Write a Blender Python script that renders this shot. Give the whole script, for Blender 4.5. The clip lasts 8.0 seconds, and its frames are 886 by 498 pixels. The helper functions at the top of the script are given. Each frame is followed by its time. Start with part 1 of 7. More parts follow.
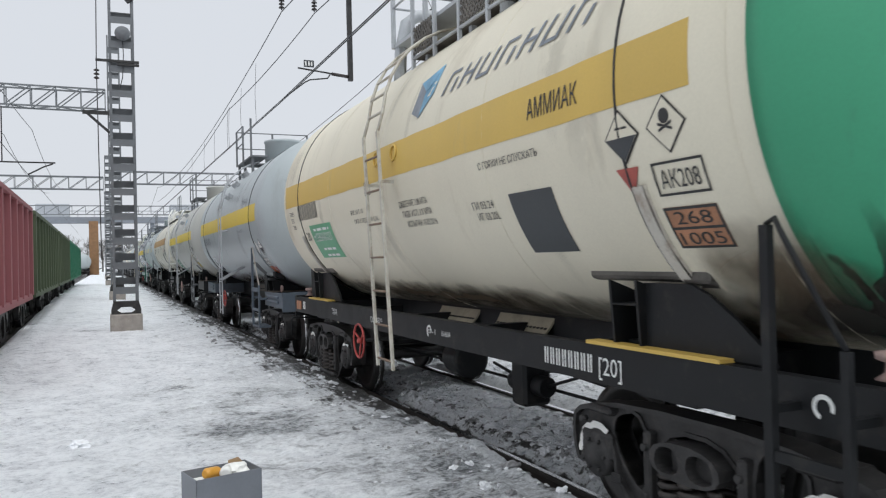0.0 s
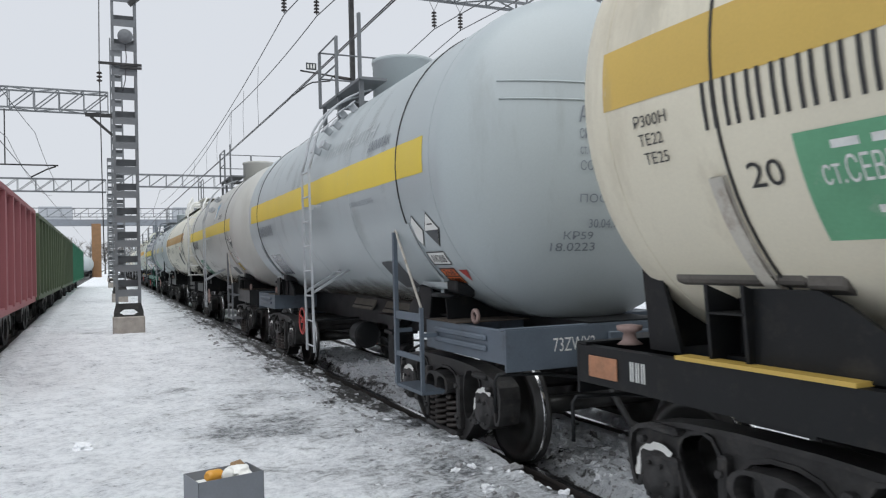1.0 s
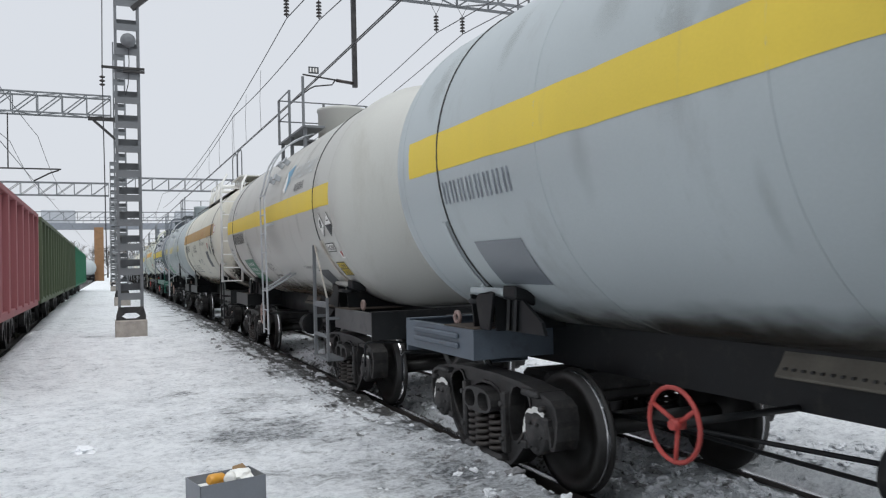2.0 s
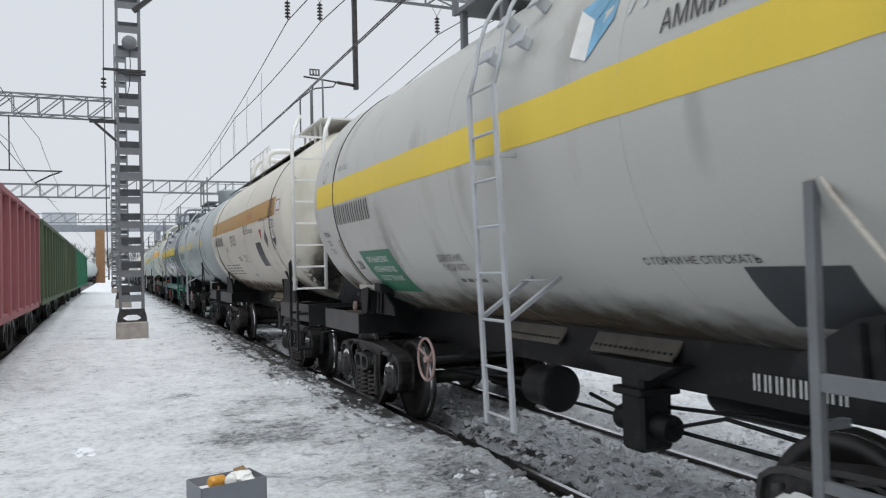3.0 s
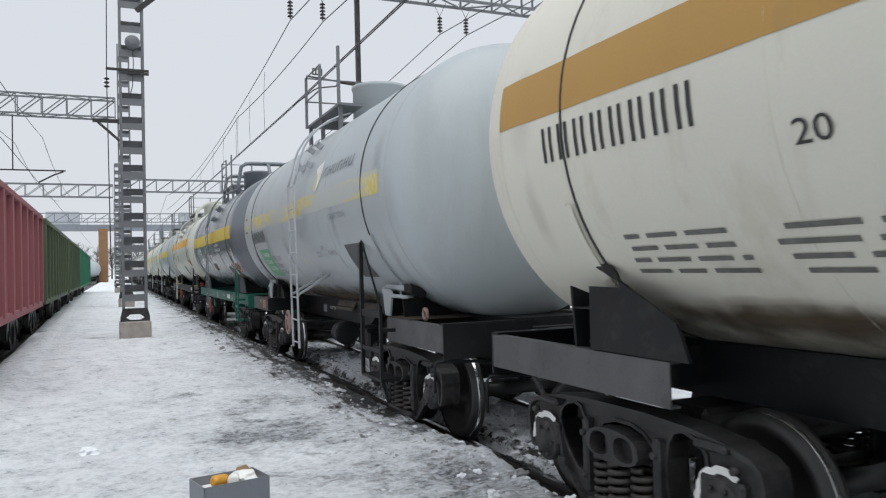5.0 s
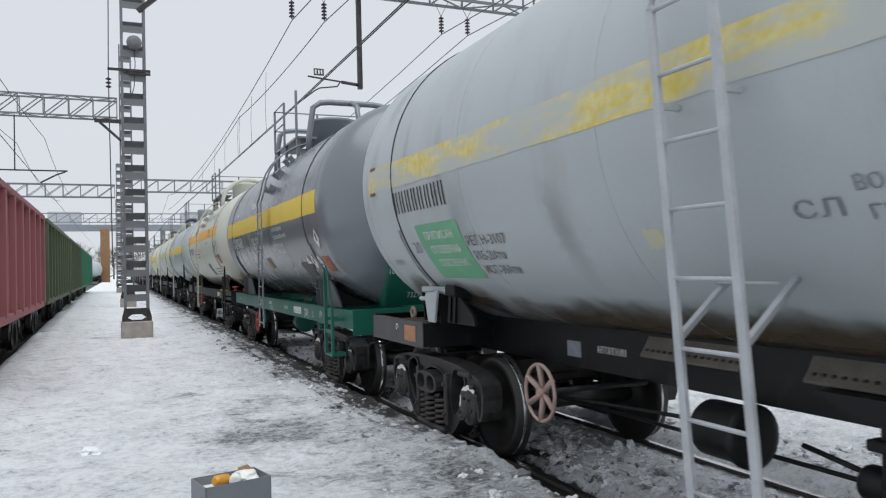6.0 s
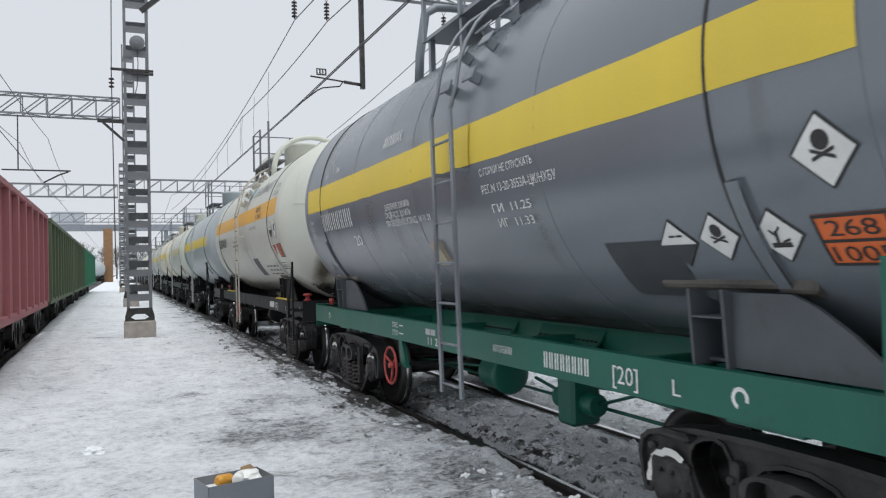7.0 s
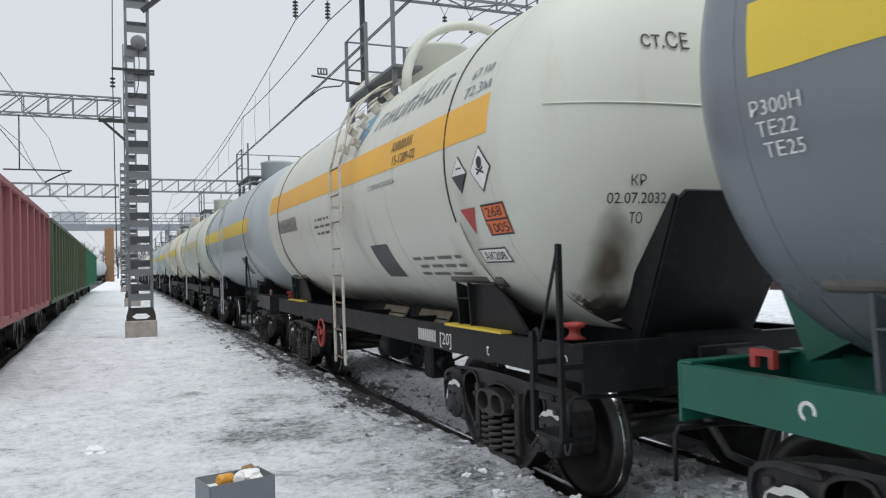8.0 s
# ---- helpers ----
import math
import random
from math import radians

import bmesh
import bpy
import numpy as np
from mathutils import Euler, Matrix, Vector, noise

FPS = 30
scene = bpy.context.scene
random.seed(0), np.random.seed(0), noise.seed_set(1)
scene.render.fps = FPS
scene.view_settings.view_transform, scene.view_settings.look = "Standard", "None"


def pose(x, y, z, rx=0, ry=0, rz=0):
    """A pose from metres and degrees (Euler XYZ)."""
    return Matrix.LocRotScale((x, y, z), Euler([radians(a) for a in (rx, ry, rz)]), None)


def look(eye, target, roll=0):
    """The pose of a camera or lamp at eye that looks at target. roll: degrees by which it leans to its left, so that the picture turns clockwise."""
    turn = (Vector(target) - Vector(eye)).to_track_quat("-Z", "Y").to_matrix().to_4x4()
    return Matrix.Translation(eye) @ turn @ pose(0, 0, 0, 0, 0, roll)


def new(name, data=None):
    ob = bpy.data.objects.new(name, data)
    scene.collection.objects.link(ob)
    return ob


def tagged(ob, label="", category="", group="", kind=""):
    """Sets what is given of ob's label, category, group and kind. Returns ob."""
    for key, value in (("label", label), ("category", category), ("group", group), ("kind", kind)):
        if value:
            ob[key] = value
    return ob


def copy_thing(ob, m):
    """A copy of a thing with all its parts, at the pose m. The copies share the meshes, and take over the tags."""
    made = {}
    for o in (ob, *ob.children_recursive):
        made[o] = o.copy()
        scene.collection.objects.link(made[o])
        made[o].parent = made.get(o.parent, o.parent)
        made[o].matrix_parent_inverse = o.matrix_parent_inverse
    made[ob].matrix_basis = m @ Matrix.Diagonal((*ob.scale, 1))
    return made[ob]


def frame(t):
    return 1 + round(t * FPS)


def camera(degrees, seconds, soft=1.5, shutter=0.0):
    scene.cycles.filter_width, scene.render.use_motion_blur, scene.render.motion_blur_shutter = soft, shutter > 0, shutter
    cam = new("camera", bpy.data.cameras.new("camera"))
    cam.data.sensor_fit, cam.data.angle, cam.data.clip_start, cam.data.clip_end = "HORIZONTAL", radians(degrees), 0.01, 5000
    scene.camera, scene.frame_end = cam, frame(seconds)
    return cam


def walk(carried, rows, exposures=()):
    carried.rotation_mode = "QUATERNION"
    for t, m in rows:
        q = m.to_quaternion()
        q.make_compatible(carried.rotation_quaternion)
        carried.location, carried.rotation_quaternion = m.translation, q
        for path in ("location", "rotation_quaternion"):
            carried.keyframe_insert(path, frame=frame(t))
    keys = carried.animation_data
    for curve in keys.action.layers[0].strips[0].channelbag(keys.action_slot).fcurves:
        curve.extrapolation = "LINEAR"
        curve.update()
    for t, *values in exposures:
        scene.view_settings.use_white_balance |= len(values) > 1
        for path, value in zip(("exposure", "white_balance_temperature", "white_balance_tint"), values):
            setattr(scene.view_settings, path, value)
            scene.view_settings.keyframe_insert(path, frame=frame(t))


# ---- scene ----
import collections
import itertools
from mathutils.geometry import tessellate_polygon

EYE = (0.0, 0.0, 1.845)      # rail head is z = 0, the passing train runs along y
TRACK_X = 4.185             # centre line of the train's track
SPEED = 8.75                # metres a second, towards -y


def aim(yaw, pitch):
    """Camera pose: degrees right of the track's direction, degrees up."""
    a, b = radians(yaw), radians(pitch)
    d = Vector((math.sin(a) * math.cos(b), math.cos(a) * math.cos(b), math.sin(b)))
    return look(EYE, Vector(EYE) + d * 10, -1.4)


cam = camera(60.48, 8.0, soft=1.2, shutter=0.06)
walk(cam, [
    (0, aim(23.926, 0.666)),
    (0.5, aim(23.860, 0.731)),
    (1, aim(23.767, 0.854)),
    (1.5, aim(23.673, 0.994)),
    (3, aim(23.549, 1.280)),
    (3.5, aim(23.518, 1.280)),
    (4, aim(23.498, 1.247)),
    (4.5, aim(23.417, 1.235)),
    (6, aim(23.234, 1.247)),
    (6.5, aim(23.148, 1.231)),
    (7, aim(23.043, 1.235)),
    (7.5, aim(23.000, 1.252)),
    (8, aim(22.965, 1.207)),
])

# ---- world and light ----
world = bpy.data.worlds.new("world")
scene.world = world
world.use_nodes = True
wn = world.node_tree.nodes
wl = world.node_tree.links
sky = wn.new("ShaderNodeTexSky")
sky.sky_type, sky.sun_disc = "NISHITA", False
sky.sun_elevation, sky.sun_rotation = radians(67), radians(177)
sky.dust_density = 6.0
wscale = wn.new("ShaderNodeMix")
wscale.data_type, wscale.blend_type = "RGBA", "MULTIPLY"
wscale.inputs[0].default_value = 1.0
wl.new(sky.outputs[0], wscale.inputs[6])
wscale.inputs[7].default_value = (0.10, 0.10, 0.10, 1)
wmix = wn.new("ShaderNodeMix")
wmix.data_type = "RGBA"
wmix.inputs[0].default_value = 0.93
wl.new(wscale.outputs[2], wmix.inputs[6])
wmix.inputs[7].default_value = (0.74, 0.775, 0.83, 1)     # overcast cloud
wl.new(wmix.outputs[2], wn["Background"].inputs[0])
wn["Background"].inputs[1].default_value = 1.0
sun = new("sun", bpy.data.lights.new("sun", "SUN"))
sun.data.energy, sun.data.angle, sun.data.color = 1.75, radians(60), (0.96, 0.99, 1.0)
sun.matrix_world = look((0.5, -9, 22), (0, 0, 0))
scene.view_settings.exposure = 0.0

# ---- materials ----


def material(name, color, rough=0.6, metal=0.0, vary=0.15, scale=3.0, grain=60.0, bump=0.15, dirt=None, dirt_amount=0.0, streak=False, dist=0.004, spec=0.5):
    """Paint or metal with broad stains, fine grain and, where asked, dirt that lies in blotches or vertical streaks."""
    m = bpy.data.materials.new(name)
    m.use_nodes = True
    n, l = m.node_tree.nodes, m.node_tree.links
    b = n["Principled BSDF"]
    b.inputs["Roughness"].default_value, b.inputs["Metallic"].default_value = rough, metal
    b.inputs["Specular IOR Level"].default_value = spec
    tc = n.new("ShaderNodeTexCoord")
    big = n.new("ShaderNodeTexNoise")
    big.inputs["Scale"].default_value, big.inputs["Detail"].default_value = scale, 6
    fine = n.new("ShaderNodeTexNoise")
    fine.inputs["Scale"].default_value, fine.inputs["Detail"].default_value = grain, 4
    mp = n.new("ShaderNodeMapping")
    l.new(tc.outputs["Object"], mp.inputs[0])
    if streak:
        mp.inputs["Scale"].default_value = (1, 1, 0.18)
    l.new(mp.outputs[0], big.inputs[0])
    l.new(tc.outputs["Object"], fine.inputs[0])
    mixa = n.new("ShaderNodeMix")
    mixa.data_type = "RGBA"
    lo = [c * (1 - vary) for c in color]
    hi = [min(1, c * (1 + vary)) for c in color]
    mixa.inputs[6].default_value, mixa.inputs[7].default_value = (*lo, 1), (*hi, 1)
    add = n.new("ShaderNodeMath")
    add.operation = "MULTIPLY_ADD"
    l.new(fine.outputs[0], add.inputs[0])
    add.inputs[1].default_value = 0.35
    l.new(big.outputs[0], add.inputs[2])
    sub = n.new("ShaderNodeMapRange")
    l.new(add.outputs[0], sub.inputs[0])
    sub.inputs[1].default_value, sub.inputs[2].default_value = 0.45, 0.95
    l.new(sub.outputs[0], mixa.inputs[0])
    out = mixa.outputs[2]
    if dirt:
        blot = n.new("ShaderNodeTexNoise")
        blot.inputs["Scale"].default_value, blot.inputs["Detail"].default_value = scale * 1.7, 9
        blot.inputs["Roughness"].default_value = 0.7
        l.new(mp.outputs[0], blot.inputs[0])
        ramp = n.new("ShaderNodeMapRange")
        l.new(blot.outputs[0], ramp.inputs[0])
        ramp.inputs[1].default_value, ramp.inputs[2].default_value = 0.72 - 0.35 * dirt_amount, 0.82
        mixb = n.new("ShaderNodeMix")
        mixb.data_type = "RGBA"
        l.new(ramp.outputs[0], mixb.inputs[0])
        l.new(out, mixb.inputs[6])
        mixb.inputs[7].default_value = (*dirt, 1)
        out = mixb.outputs[2]
    l.new(out, b.inputs["Base Color"])
    rr = n.new("ShaderNodeMapRange")
    l.new(big.outputs[0], rr.inputs[0])
    rr.inputs[3].default_value, rr.inputs[4].default_value = max(0.05, rough - 0.12), min(1, rough + 0.15)
    l.new(rr.outputs[0], b.inputs["Roughness"])
    if bump:
        bp = n.new("ShaderNodeBump")
        bp.inputs["Strength"].default_value, bp.inputs["Distance"].default_value = bump, dist
        l.new(add.outputs[0], bp.inputs["Height"])
        if streak:
            # shallow dents of large plate work
            dent = n.new("ShaderNodeTexNoise")
            dent.inputs["Scale"].default_value, dent.inputs["Detail"].default_value = 1.3, 1.5
            l.new(tc.outputs["Object"], dent.inputs[0])
            bd = n.new("ShaderNodeBump")
            bd.inputs["Strength"].default_value, bd.inputs["Distance"].default_value = 0.35, 0.03
            l.new(dent.outputs[0], bd.inputs["Height"])
            l.new(bd.outputs[0], bp.inputs["Normal"])
        l.new(bp.outputs[0], b.inputs["Normal"])
    return m


M = {}
M["cream"] = material("cream_paint", (0.72, 0.67, 0.54), 0.5, vary=0.1, scale=0.7, dirt=(0.44, 0.38, 0.28), dirt_amount=0.5, streak=True)
M["bluegrey"] = material("blue_grey_paint", (0.41, 0.455, 0.468), 0.38, vary=0.08, scale=0.6, dirt=(0.27, 0.28, 0.28), dirt_amount=0.45, streak=True)
M["greyc"] = material("light_grey_paint", (0.485, 0.485, 0.455), 0.45, vary=0.08, scale=0.6, dirt=(0.34, 0.32, 0.28), dirt_amount=0.5, streak=True)
M["white"] = material("white_paint", (0.67, 0.648, 0.56), 0.5, vary=0.07, scale=0.6, dirt=(0.47, 0.42, 0.33), dirt_amount=0.5, streak=True)
M["paleblue"] = material("pale_blue_paint", (0.42, 0.462, 0.474), 0.42, vary=0.07, scale=0.6, dirt=(0.32, 0.34, 0.34), dirt_amount=0.6, streak=True)
M["darkgrey"] = material("dark_grey_paint", (0.155, 0.174, 0.195), 0.24, vary=0.08, scale=0.6, dirt=(0.08, 0.08, 0.08), dirt_amount=0.25, streak=True, spec=0.85)
M["greige"] = material("grey_green_paint", (0.60, 0.61, 0.54), 0.45, vary=0.06, scale=0.6, dirt=(0.46, 0.44, 0.36), dirt_amount=0.4, streak=True)
M["tgreen"] = material("tank_green_paint", (0.042, 0.30, 0.16), 0.5, vary=0.1, scale=0.8, dirt=(0.03, 0.09, 0.06), dirt_amount=0.4, streak=True)
M["teal"] = material("teal_frame_paint", (0.008, 0.112, 0.076), 0.4, vary=0.15, scale=2, dirt=(0.02, 0.05, 0.045), dirt_amount=0.35)
M["black"] = material("black_frame_paint", (0.0095, 0.0105, 0.0118), 0.5, vary=0.35, scale=3, dirt=(0.04, 0.037, 0.032), dirt_amount=0.5, spec=0.3)
M["bluesteel"] = material("blue_grey_frame_paint", (0.10, 0.125, 0.155), 0.5, vary=0.2, scale=2, dirt=(0.05, 0.05, 0.05), dirt_amount=0.45)
M["cast"] = material("oily_cast_steel", (0.036, 0.035, 0.035), 0.5, vary=0.5, scale=6, dirt=(0.095, 0.084, 0.074), dirt_amount=0.5, bump=0.5, spec=0.35)
M["wheel"] = material("wheel_steel", (0.024, 0.023, 0.022), 0.42, metal=0.2, vary=0.3, scale=8)
M["tread"] = material("polished_steel", (0.55, 0.55, 0.56), 0.22, metal=1.0, vary=0.1, scale=10)
M["yellow"] = material("yellow_stripe_paint", (0.74, 0.55, 0.06), 0.5, vary=0.08, scale=1.2, dirt=(0.5, 0.40, 0.15), dirt_amount=0.3, streak=True)
M["ochre"] = material("ochre_stripe_paint", (0.62, 0.42, 0.10), 0.5, vary=0.1, scale=1.2, dirt=(0.42, 0.33, 0.18), dirt_amount=0.4, streak=True)
M["brown"] = material("brown_stripe_paint", (0.44, 0.25, 0.06), 0.5, vary=0.1, scale=1.2, dirt=(0.30, 0.20, 0.09), dirt_amount=0.4, streak=True)
M["orange"] = material("orange_stripe_paint", (0.78, 0.42, 0.05), 0.5, vary=0.06, scale=1.2)
M["fadedyellow"] = material("faded_yellow_paint", (0.60, 0.54, 0.22), 0.5, vary=0.1, scale=1.2, dirt=(0.43, 0.47, 0.475), dirt_amount=1.0, streak=True)
M["darkcradle"] = material("dull_dark_grey_paint", (0.078, 0.088, 0.098), 0.6, vary=0.15, scale=3, dirt=(0.05, 0.05, 0.05), dirt_amount=0.45)
M["red"] = material("red_paint", (0.38, 0.05, 0.042), 0.5, vary=0.2, scale=6)
M["redfaded"] = material("faded_red_paint", (0.42, 0.10, 0.08), 0.6, vary=0.25, scale=6)
M["orangeplate"] = material("orange_plate", (0.75, 0.16, 0.04), 0.45, vary=0.1, scale=4)
M["rustplate"] = material("rusty_orange_plate", (0.42, 0.20, 0.11), 0.6, vary=0.25, scale=6, dirt=(0.2, 0.15, 0.1), dirt_amount=0.5)
M["label"] = material("label_white", (0.76, 0.76, 0.73), 0.5, vary=0.1, scale=5, dirt=(0.45, 0.43, 0.38), dirt_amount=0.35)
M["ink"] = material("black_lettering", (0.03, 0.03, 0.03), 0.55, vary=0.3, scale=20)
M["greyink"] = material("grey_lettering", (0.20, 0.22, 0.25), 0.55, vary=0.3, scale=8)
M["whiteink"] = material("white_lettering", (0.75, 0.76, 0.74), 0.55, vary=0.15, scale=20)
M["faintwhite"] = material("faint_white_lettering", (0.56, 0.59, 0.60), 0.5, vary=0.15, scale=6)
M["deckgrime"] = material("rusty_grimy_deck", (0.085, 0.066, 0.050), 0.75, vary=0.4, scale=5, dirt=(0.05, 0.042, 0.036), dirt_amount=0.6, bump=0.4)
M["sillgrey"] = material("dusty_black_sill", (0.085, 0.085, 0.086), 0.6, vary=0.3, scale=3, dirt=(0.02, 0.02, 0.02), dirt_amount=0.5)
M["wornbeam"] = material("worn_grey_beam", (0.11, 0.10, 0.088), 0.65, vary=0.4, scale=4, dirt=(0.025, 0.023, 0.021), dirt_amount=0.5)
M["spring"] = material("rusty_spring_steel", (0.042, 0.036, 0.032), 0.5, vary=0.4, scale=8)
M["fadedink"] = material("faded_black_lettering", (0.14, 0.135, 0.125), 0.6, vary=0.3, scale=12)
M["wornstrap"] = material("worn_white_strap", (0.55, 0.52, 0.46), 0.6, vary=0.15, scale=4, dirt=(0.20, 0.11, 0.06), dirt_amount=0.6)
M["logoblue"] = material("blue_emblem_paint", (0.16, 0.36, 0.52), 0.5, vary=0.35, scale=4)
M["greenpanel"] = material("faded_green_panel", (0.14, 0.38, 0.22), 0.55, vary=0.15, scale=3, dirt=(0.35, 0.45, 0.36), dirt_amount=0.35)
M["darkgreenpanel"] = material("green_panel", (0.03, 0.16, 0.09), 0.5, vary=0.15, scale=3)
M["patch"] = material("dark_grey_panel", (0.05, 0.055, 0.06), 0.5, vary=0.2, scale=4)
M["aluminium"] = material("grey_painted_steel", (0.42, 0.44, 0.46), 0.45, vary=0.15, scale=5)
M["ladderwhite"] = material("white_painted_steel", (0.54, 0.52, 0.45), 0.5, vary=0.12, scale=4, dirt=(0.20, 0.12, 0.065), dirt_amount=0.75)
M["rungrust"] = material("rusty_painted_rung", (0.20, 0.14, 0.10), 0.7, vary=0.3, scale=6, dirt=(0.07, 0.045, 0.03), dirt_amount=0.6)
M["railside"] = material("dark_rail_steel", (0.05, 0.042, 0.038), 0.7, vary=0.3, scale=6)
M["fadedtext"] = material("faded_red_lettering", (0.46, 0.19, 0.08), 0.6, vary=0.2, scale=8)
M["brownred"] = material("brown_red_wagon_paint", (0.10, 0.05, 0.045), 0.7, vary=0.25, scale=1.2, dirt=(0.07, 0.05, 0.04), dirt_amount=0.4, streak=True)
M["card"] = material("brown_cardboard", (0.33, 0.22, 0.12), 0.8, vary=0.15, scale=10)
M["footwhite"] = material("dirty_white_foot_plate", (0.40, 0.35, 0.26), 0.65, vary=0.2, scale=4, dirt=(0.14, 0.12, 0.09), dirt_amount=0.55)
# grimy plates, the shade under the tank put into their base colour
M["footgrimeshade"] = material("grimy_shaded_foot_plate", (0.13, 0.12, 0.10), 0.75, vary=0.25, scale=5)
M["handgrey"] = material("pinkish_grey_worn_paint", (0.34, 0.24, 0.215), 0.6, vary=0.2, scale=8)
M["rust"] = material("rusty_steel", (0.20, 0.10, 0.055), 0.8, vary=0.35, scale=8)
M["galv"] = material("galvanised_steel", (0.155, 0.165, 0.175), 0.6, vary=0.15, scale=3, dirt=(0.18, 0.17, 0.16), dirt_amount=0.4)
M["wire"] = material("dark_wire", (0.06, 0.06, 0.065), 0.6, vary=0.1)
M["insul"] = material("brown_porcelain", (0.035, 0.028, 0.026), 0.25, vary=0.1)
M["concrete"] = material("concrete", (0.34, 0.31, 0.28), 0.85, vary=0.2, scale=6, dirt=(0.2, 0.14, 0.1), dirt_amount=0.4, bump=0.5)
M["maroon"] = material("maroon_wagon_paint", (0.33, 0.12, 0.13), 0.65, vary=0.15, scale=1.2, dirt=(0.12, 0.05, 0.045), dirt_amount=0.35, streak=True)
M["gongreen"] = material("olive_green_wagon_paint", (0.085, 0.112, 0.062), 0.65, vary=0.15, scale=1.2, dirt=(0.09, 0.10, 0.07), dirt_amount=0.35, streak=True)
M["gonteal"] = material("bright_green_wagon_paint", (0.035, 0.19, 0.11), 0.6, vary=0.12, scale=1.2, dirt=(0.05, 0.12, 0.08), dirt_amount=0.3, streak=True)
M["binsteel"] = material("box_grey_sheet", (0.19, 0.205, 0.23), 0.4, metal=0.3, vary=0.1, scale=5)
M["amber"] = material("amber_plastic", (0.62, 0.30, 0.04), 0.35, vary=0.1)
M["snowlump"] = material("snow_clod", (0.74, 0.755, 0.78), 0.85, vary=0.12, scale=8, grain=40, bump=0.6, dist=0.01)
M["dirtlump"] = material("grey_ice_clod", (0.28, 0.28, 0.285), 0.8, vary=0.4, scale=8, grain=40, bump=0.6, dist=0.01)
M["bridge"] = material("footbridge_paint", (0.22, 0.24, 0.27), 0.7, vary=0.1)
M["brick"] = material("brown_cladding", (0.25, 0.14, 0.07), 0.8, vary=0.2)
M["tree"] = material("bare_bush_twigs", (0.13, 0.12, 0.11), 0.9, vary=0.3)
M["far"] = material("distant_building", (0.40, 0.42, 0.45), 0.8, vary=0.1)


def snow_material():
    """Trodden snow: white, grey slush and thin ice in patches drawn out along the track, black ballast where it has melted by the rails."""
    m = bpy.data.materials.new("trodden_snow")
    m.use_nodes = True
    n, l = m.node_tree.nodes, m.node_tree.links
    b = n["Principled BSDF"]
    geo = n.new("ShaderNodeNewGeometry")
    mp = n.new("ShaderNodeMapping")
    mp.inputs["Scale"].default_value = (0.85, 0.95, 1.0)
    l.new(geo.outputs["Position"], mp.inputs[0])

    def tex(scale, detail, rough=0.6, src=mp):
        t = n.new("ShaderNodeTexNoise")
        t.inputs["Scale"].default_value, t.inputs["Detail"].default_value, t.inputs["Roughness"].default_value = scale, detail, rough
        l.new(src.outputs[0], t.inputs[0])
        return t

    def rng(src, a, c, lo=0.0, hi=1.0):
        r = n.new("ShaderNodeMapRange")
        l.new(src, r.inputs[0])
        r.inputs[1].default_value, r.inputs[2].default_value, r.inputs[3].default_value, r.inputs[4].default_value = a, c, lo, hi
        return r.outputs[0]

    def mix(fac, a, c):
        x = n.new("ShaderNodeMix")
        x.data_type = "RGBA"
        l.new(fac, x.inputs[0])
        for s, v in ((6, a), (7, c)):
            if isinstance(v, tuple):
                x.inputs[s].default_value = (*v, 1)
            else:
                l.new(v, x.inputs[s])
        return x.outputs[2]

    def math2(op, a, c):
        x = n.new("ShaderNodeMath")
        x.operation = op
        for i, v in enumerate((a, c)):
            if isinstance(v, float):
                x.inputs[i].default_value = v
            else:
                l.new(v, x.inputs[i])
        return x.outputs[0]

    rut_map = n.new("ShaderNodeMapping")
    rut_map.inputs["Scale"].default_value = (7.0, 0.5, 1.0)
    l.new(geo.outputs["Position"], rut_map.inputs[0])
    broad, mid, fine, speck = tex(0.75, 6), tex(3.6, 9, 0.7), tex(18, 7, 0.78), tex(70, 4, 0.7)
    ruts = tex(1.0, 6, 0.65, rut_map)
    att = n.new("ShaderNodeAttribute")
    att.attribute_name = "slush"
    melt = n.new("ShaderNodeAttribute")
    melt.attribute_name = "ballast"

    def swing(t, k):
        return math2("MULTIPLY", math2("SUBTRACT", t.outputs[0], 0.5), k)

    # thin grey ice shows through the snow in patches that grow towards the rail
    wet = math2("ADD", math2("ADD", att.outputs["Fac"], swing(broad, 2.7)), swing(mid, 2.3))
    snow = mix(rng(math2("ADD", math2("MULTIPLY", mid.outputs[0], 0.5), math2("MULTIPLY", fine.outputs[0], 0.5)), 0.38, 0.54), (0.54, 0.565, 0.60), (0.91, 0.935, 0.96))
    slush = mix(rng(fine.outputs[0], 0.42, 0.58), (0.085, 0.09, 0.095), (0.52, 0.545, 0.575))
    col = mix(rng(wet, 0.30, 0.76), snow, slush)
    pit = math2("ADD", math2("MULTIPLY", fine.outputs[0], 0.55), math2("MULTIPLY", mid.outputs[0], 0.45))
    col = mix(rng(pit, 0.425, 0.36), col, (0.15, 0.175, 0.185))
    # black ballast and wheel dirt near the rails, in streaks along them
    dark = mix(rng(fine.outputs[0], 0.40, 0.62), (0.012, 0.012, 0.012), (0.075, 0.073, 0.07))
    bl = math2("ADD", melt.outputs["Fac"], math2("ADD", swing(mid, 1.3), swing(fine, 1.2)))
    bl = math2("ADD", bl, math2("MULTIPLY", swing(ruts, 1.6), rng(melt.outputs["Fac"], 0.0, 0.2)))
    col = mix(rng(bl, 0.38, 0.62), col, dark)
    l.new(col, b.inputs["Base Color"])
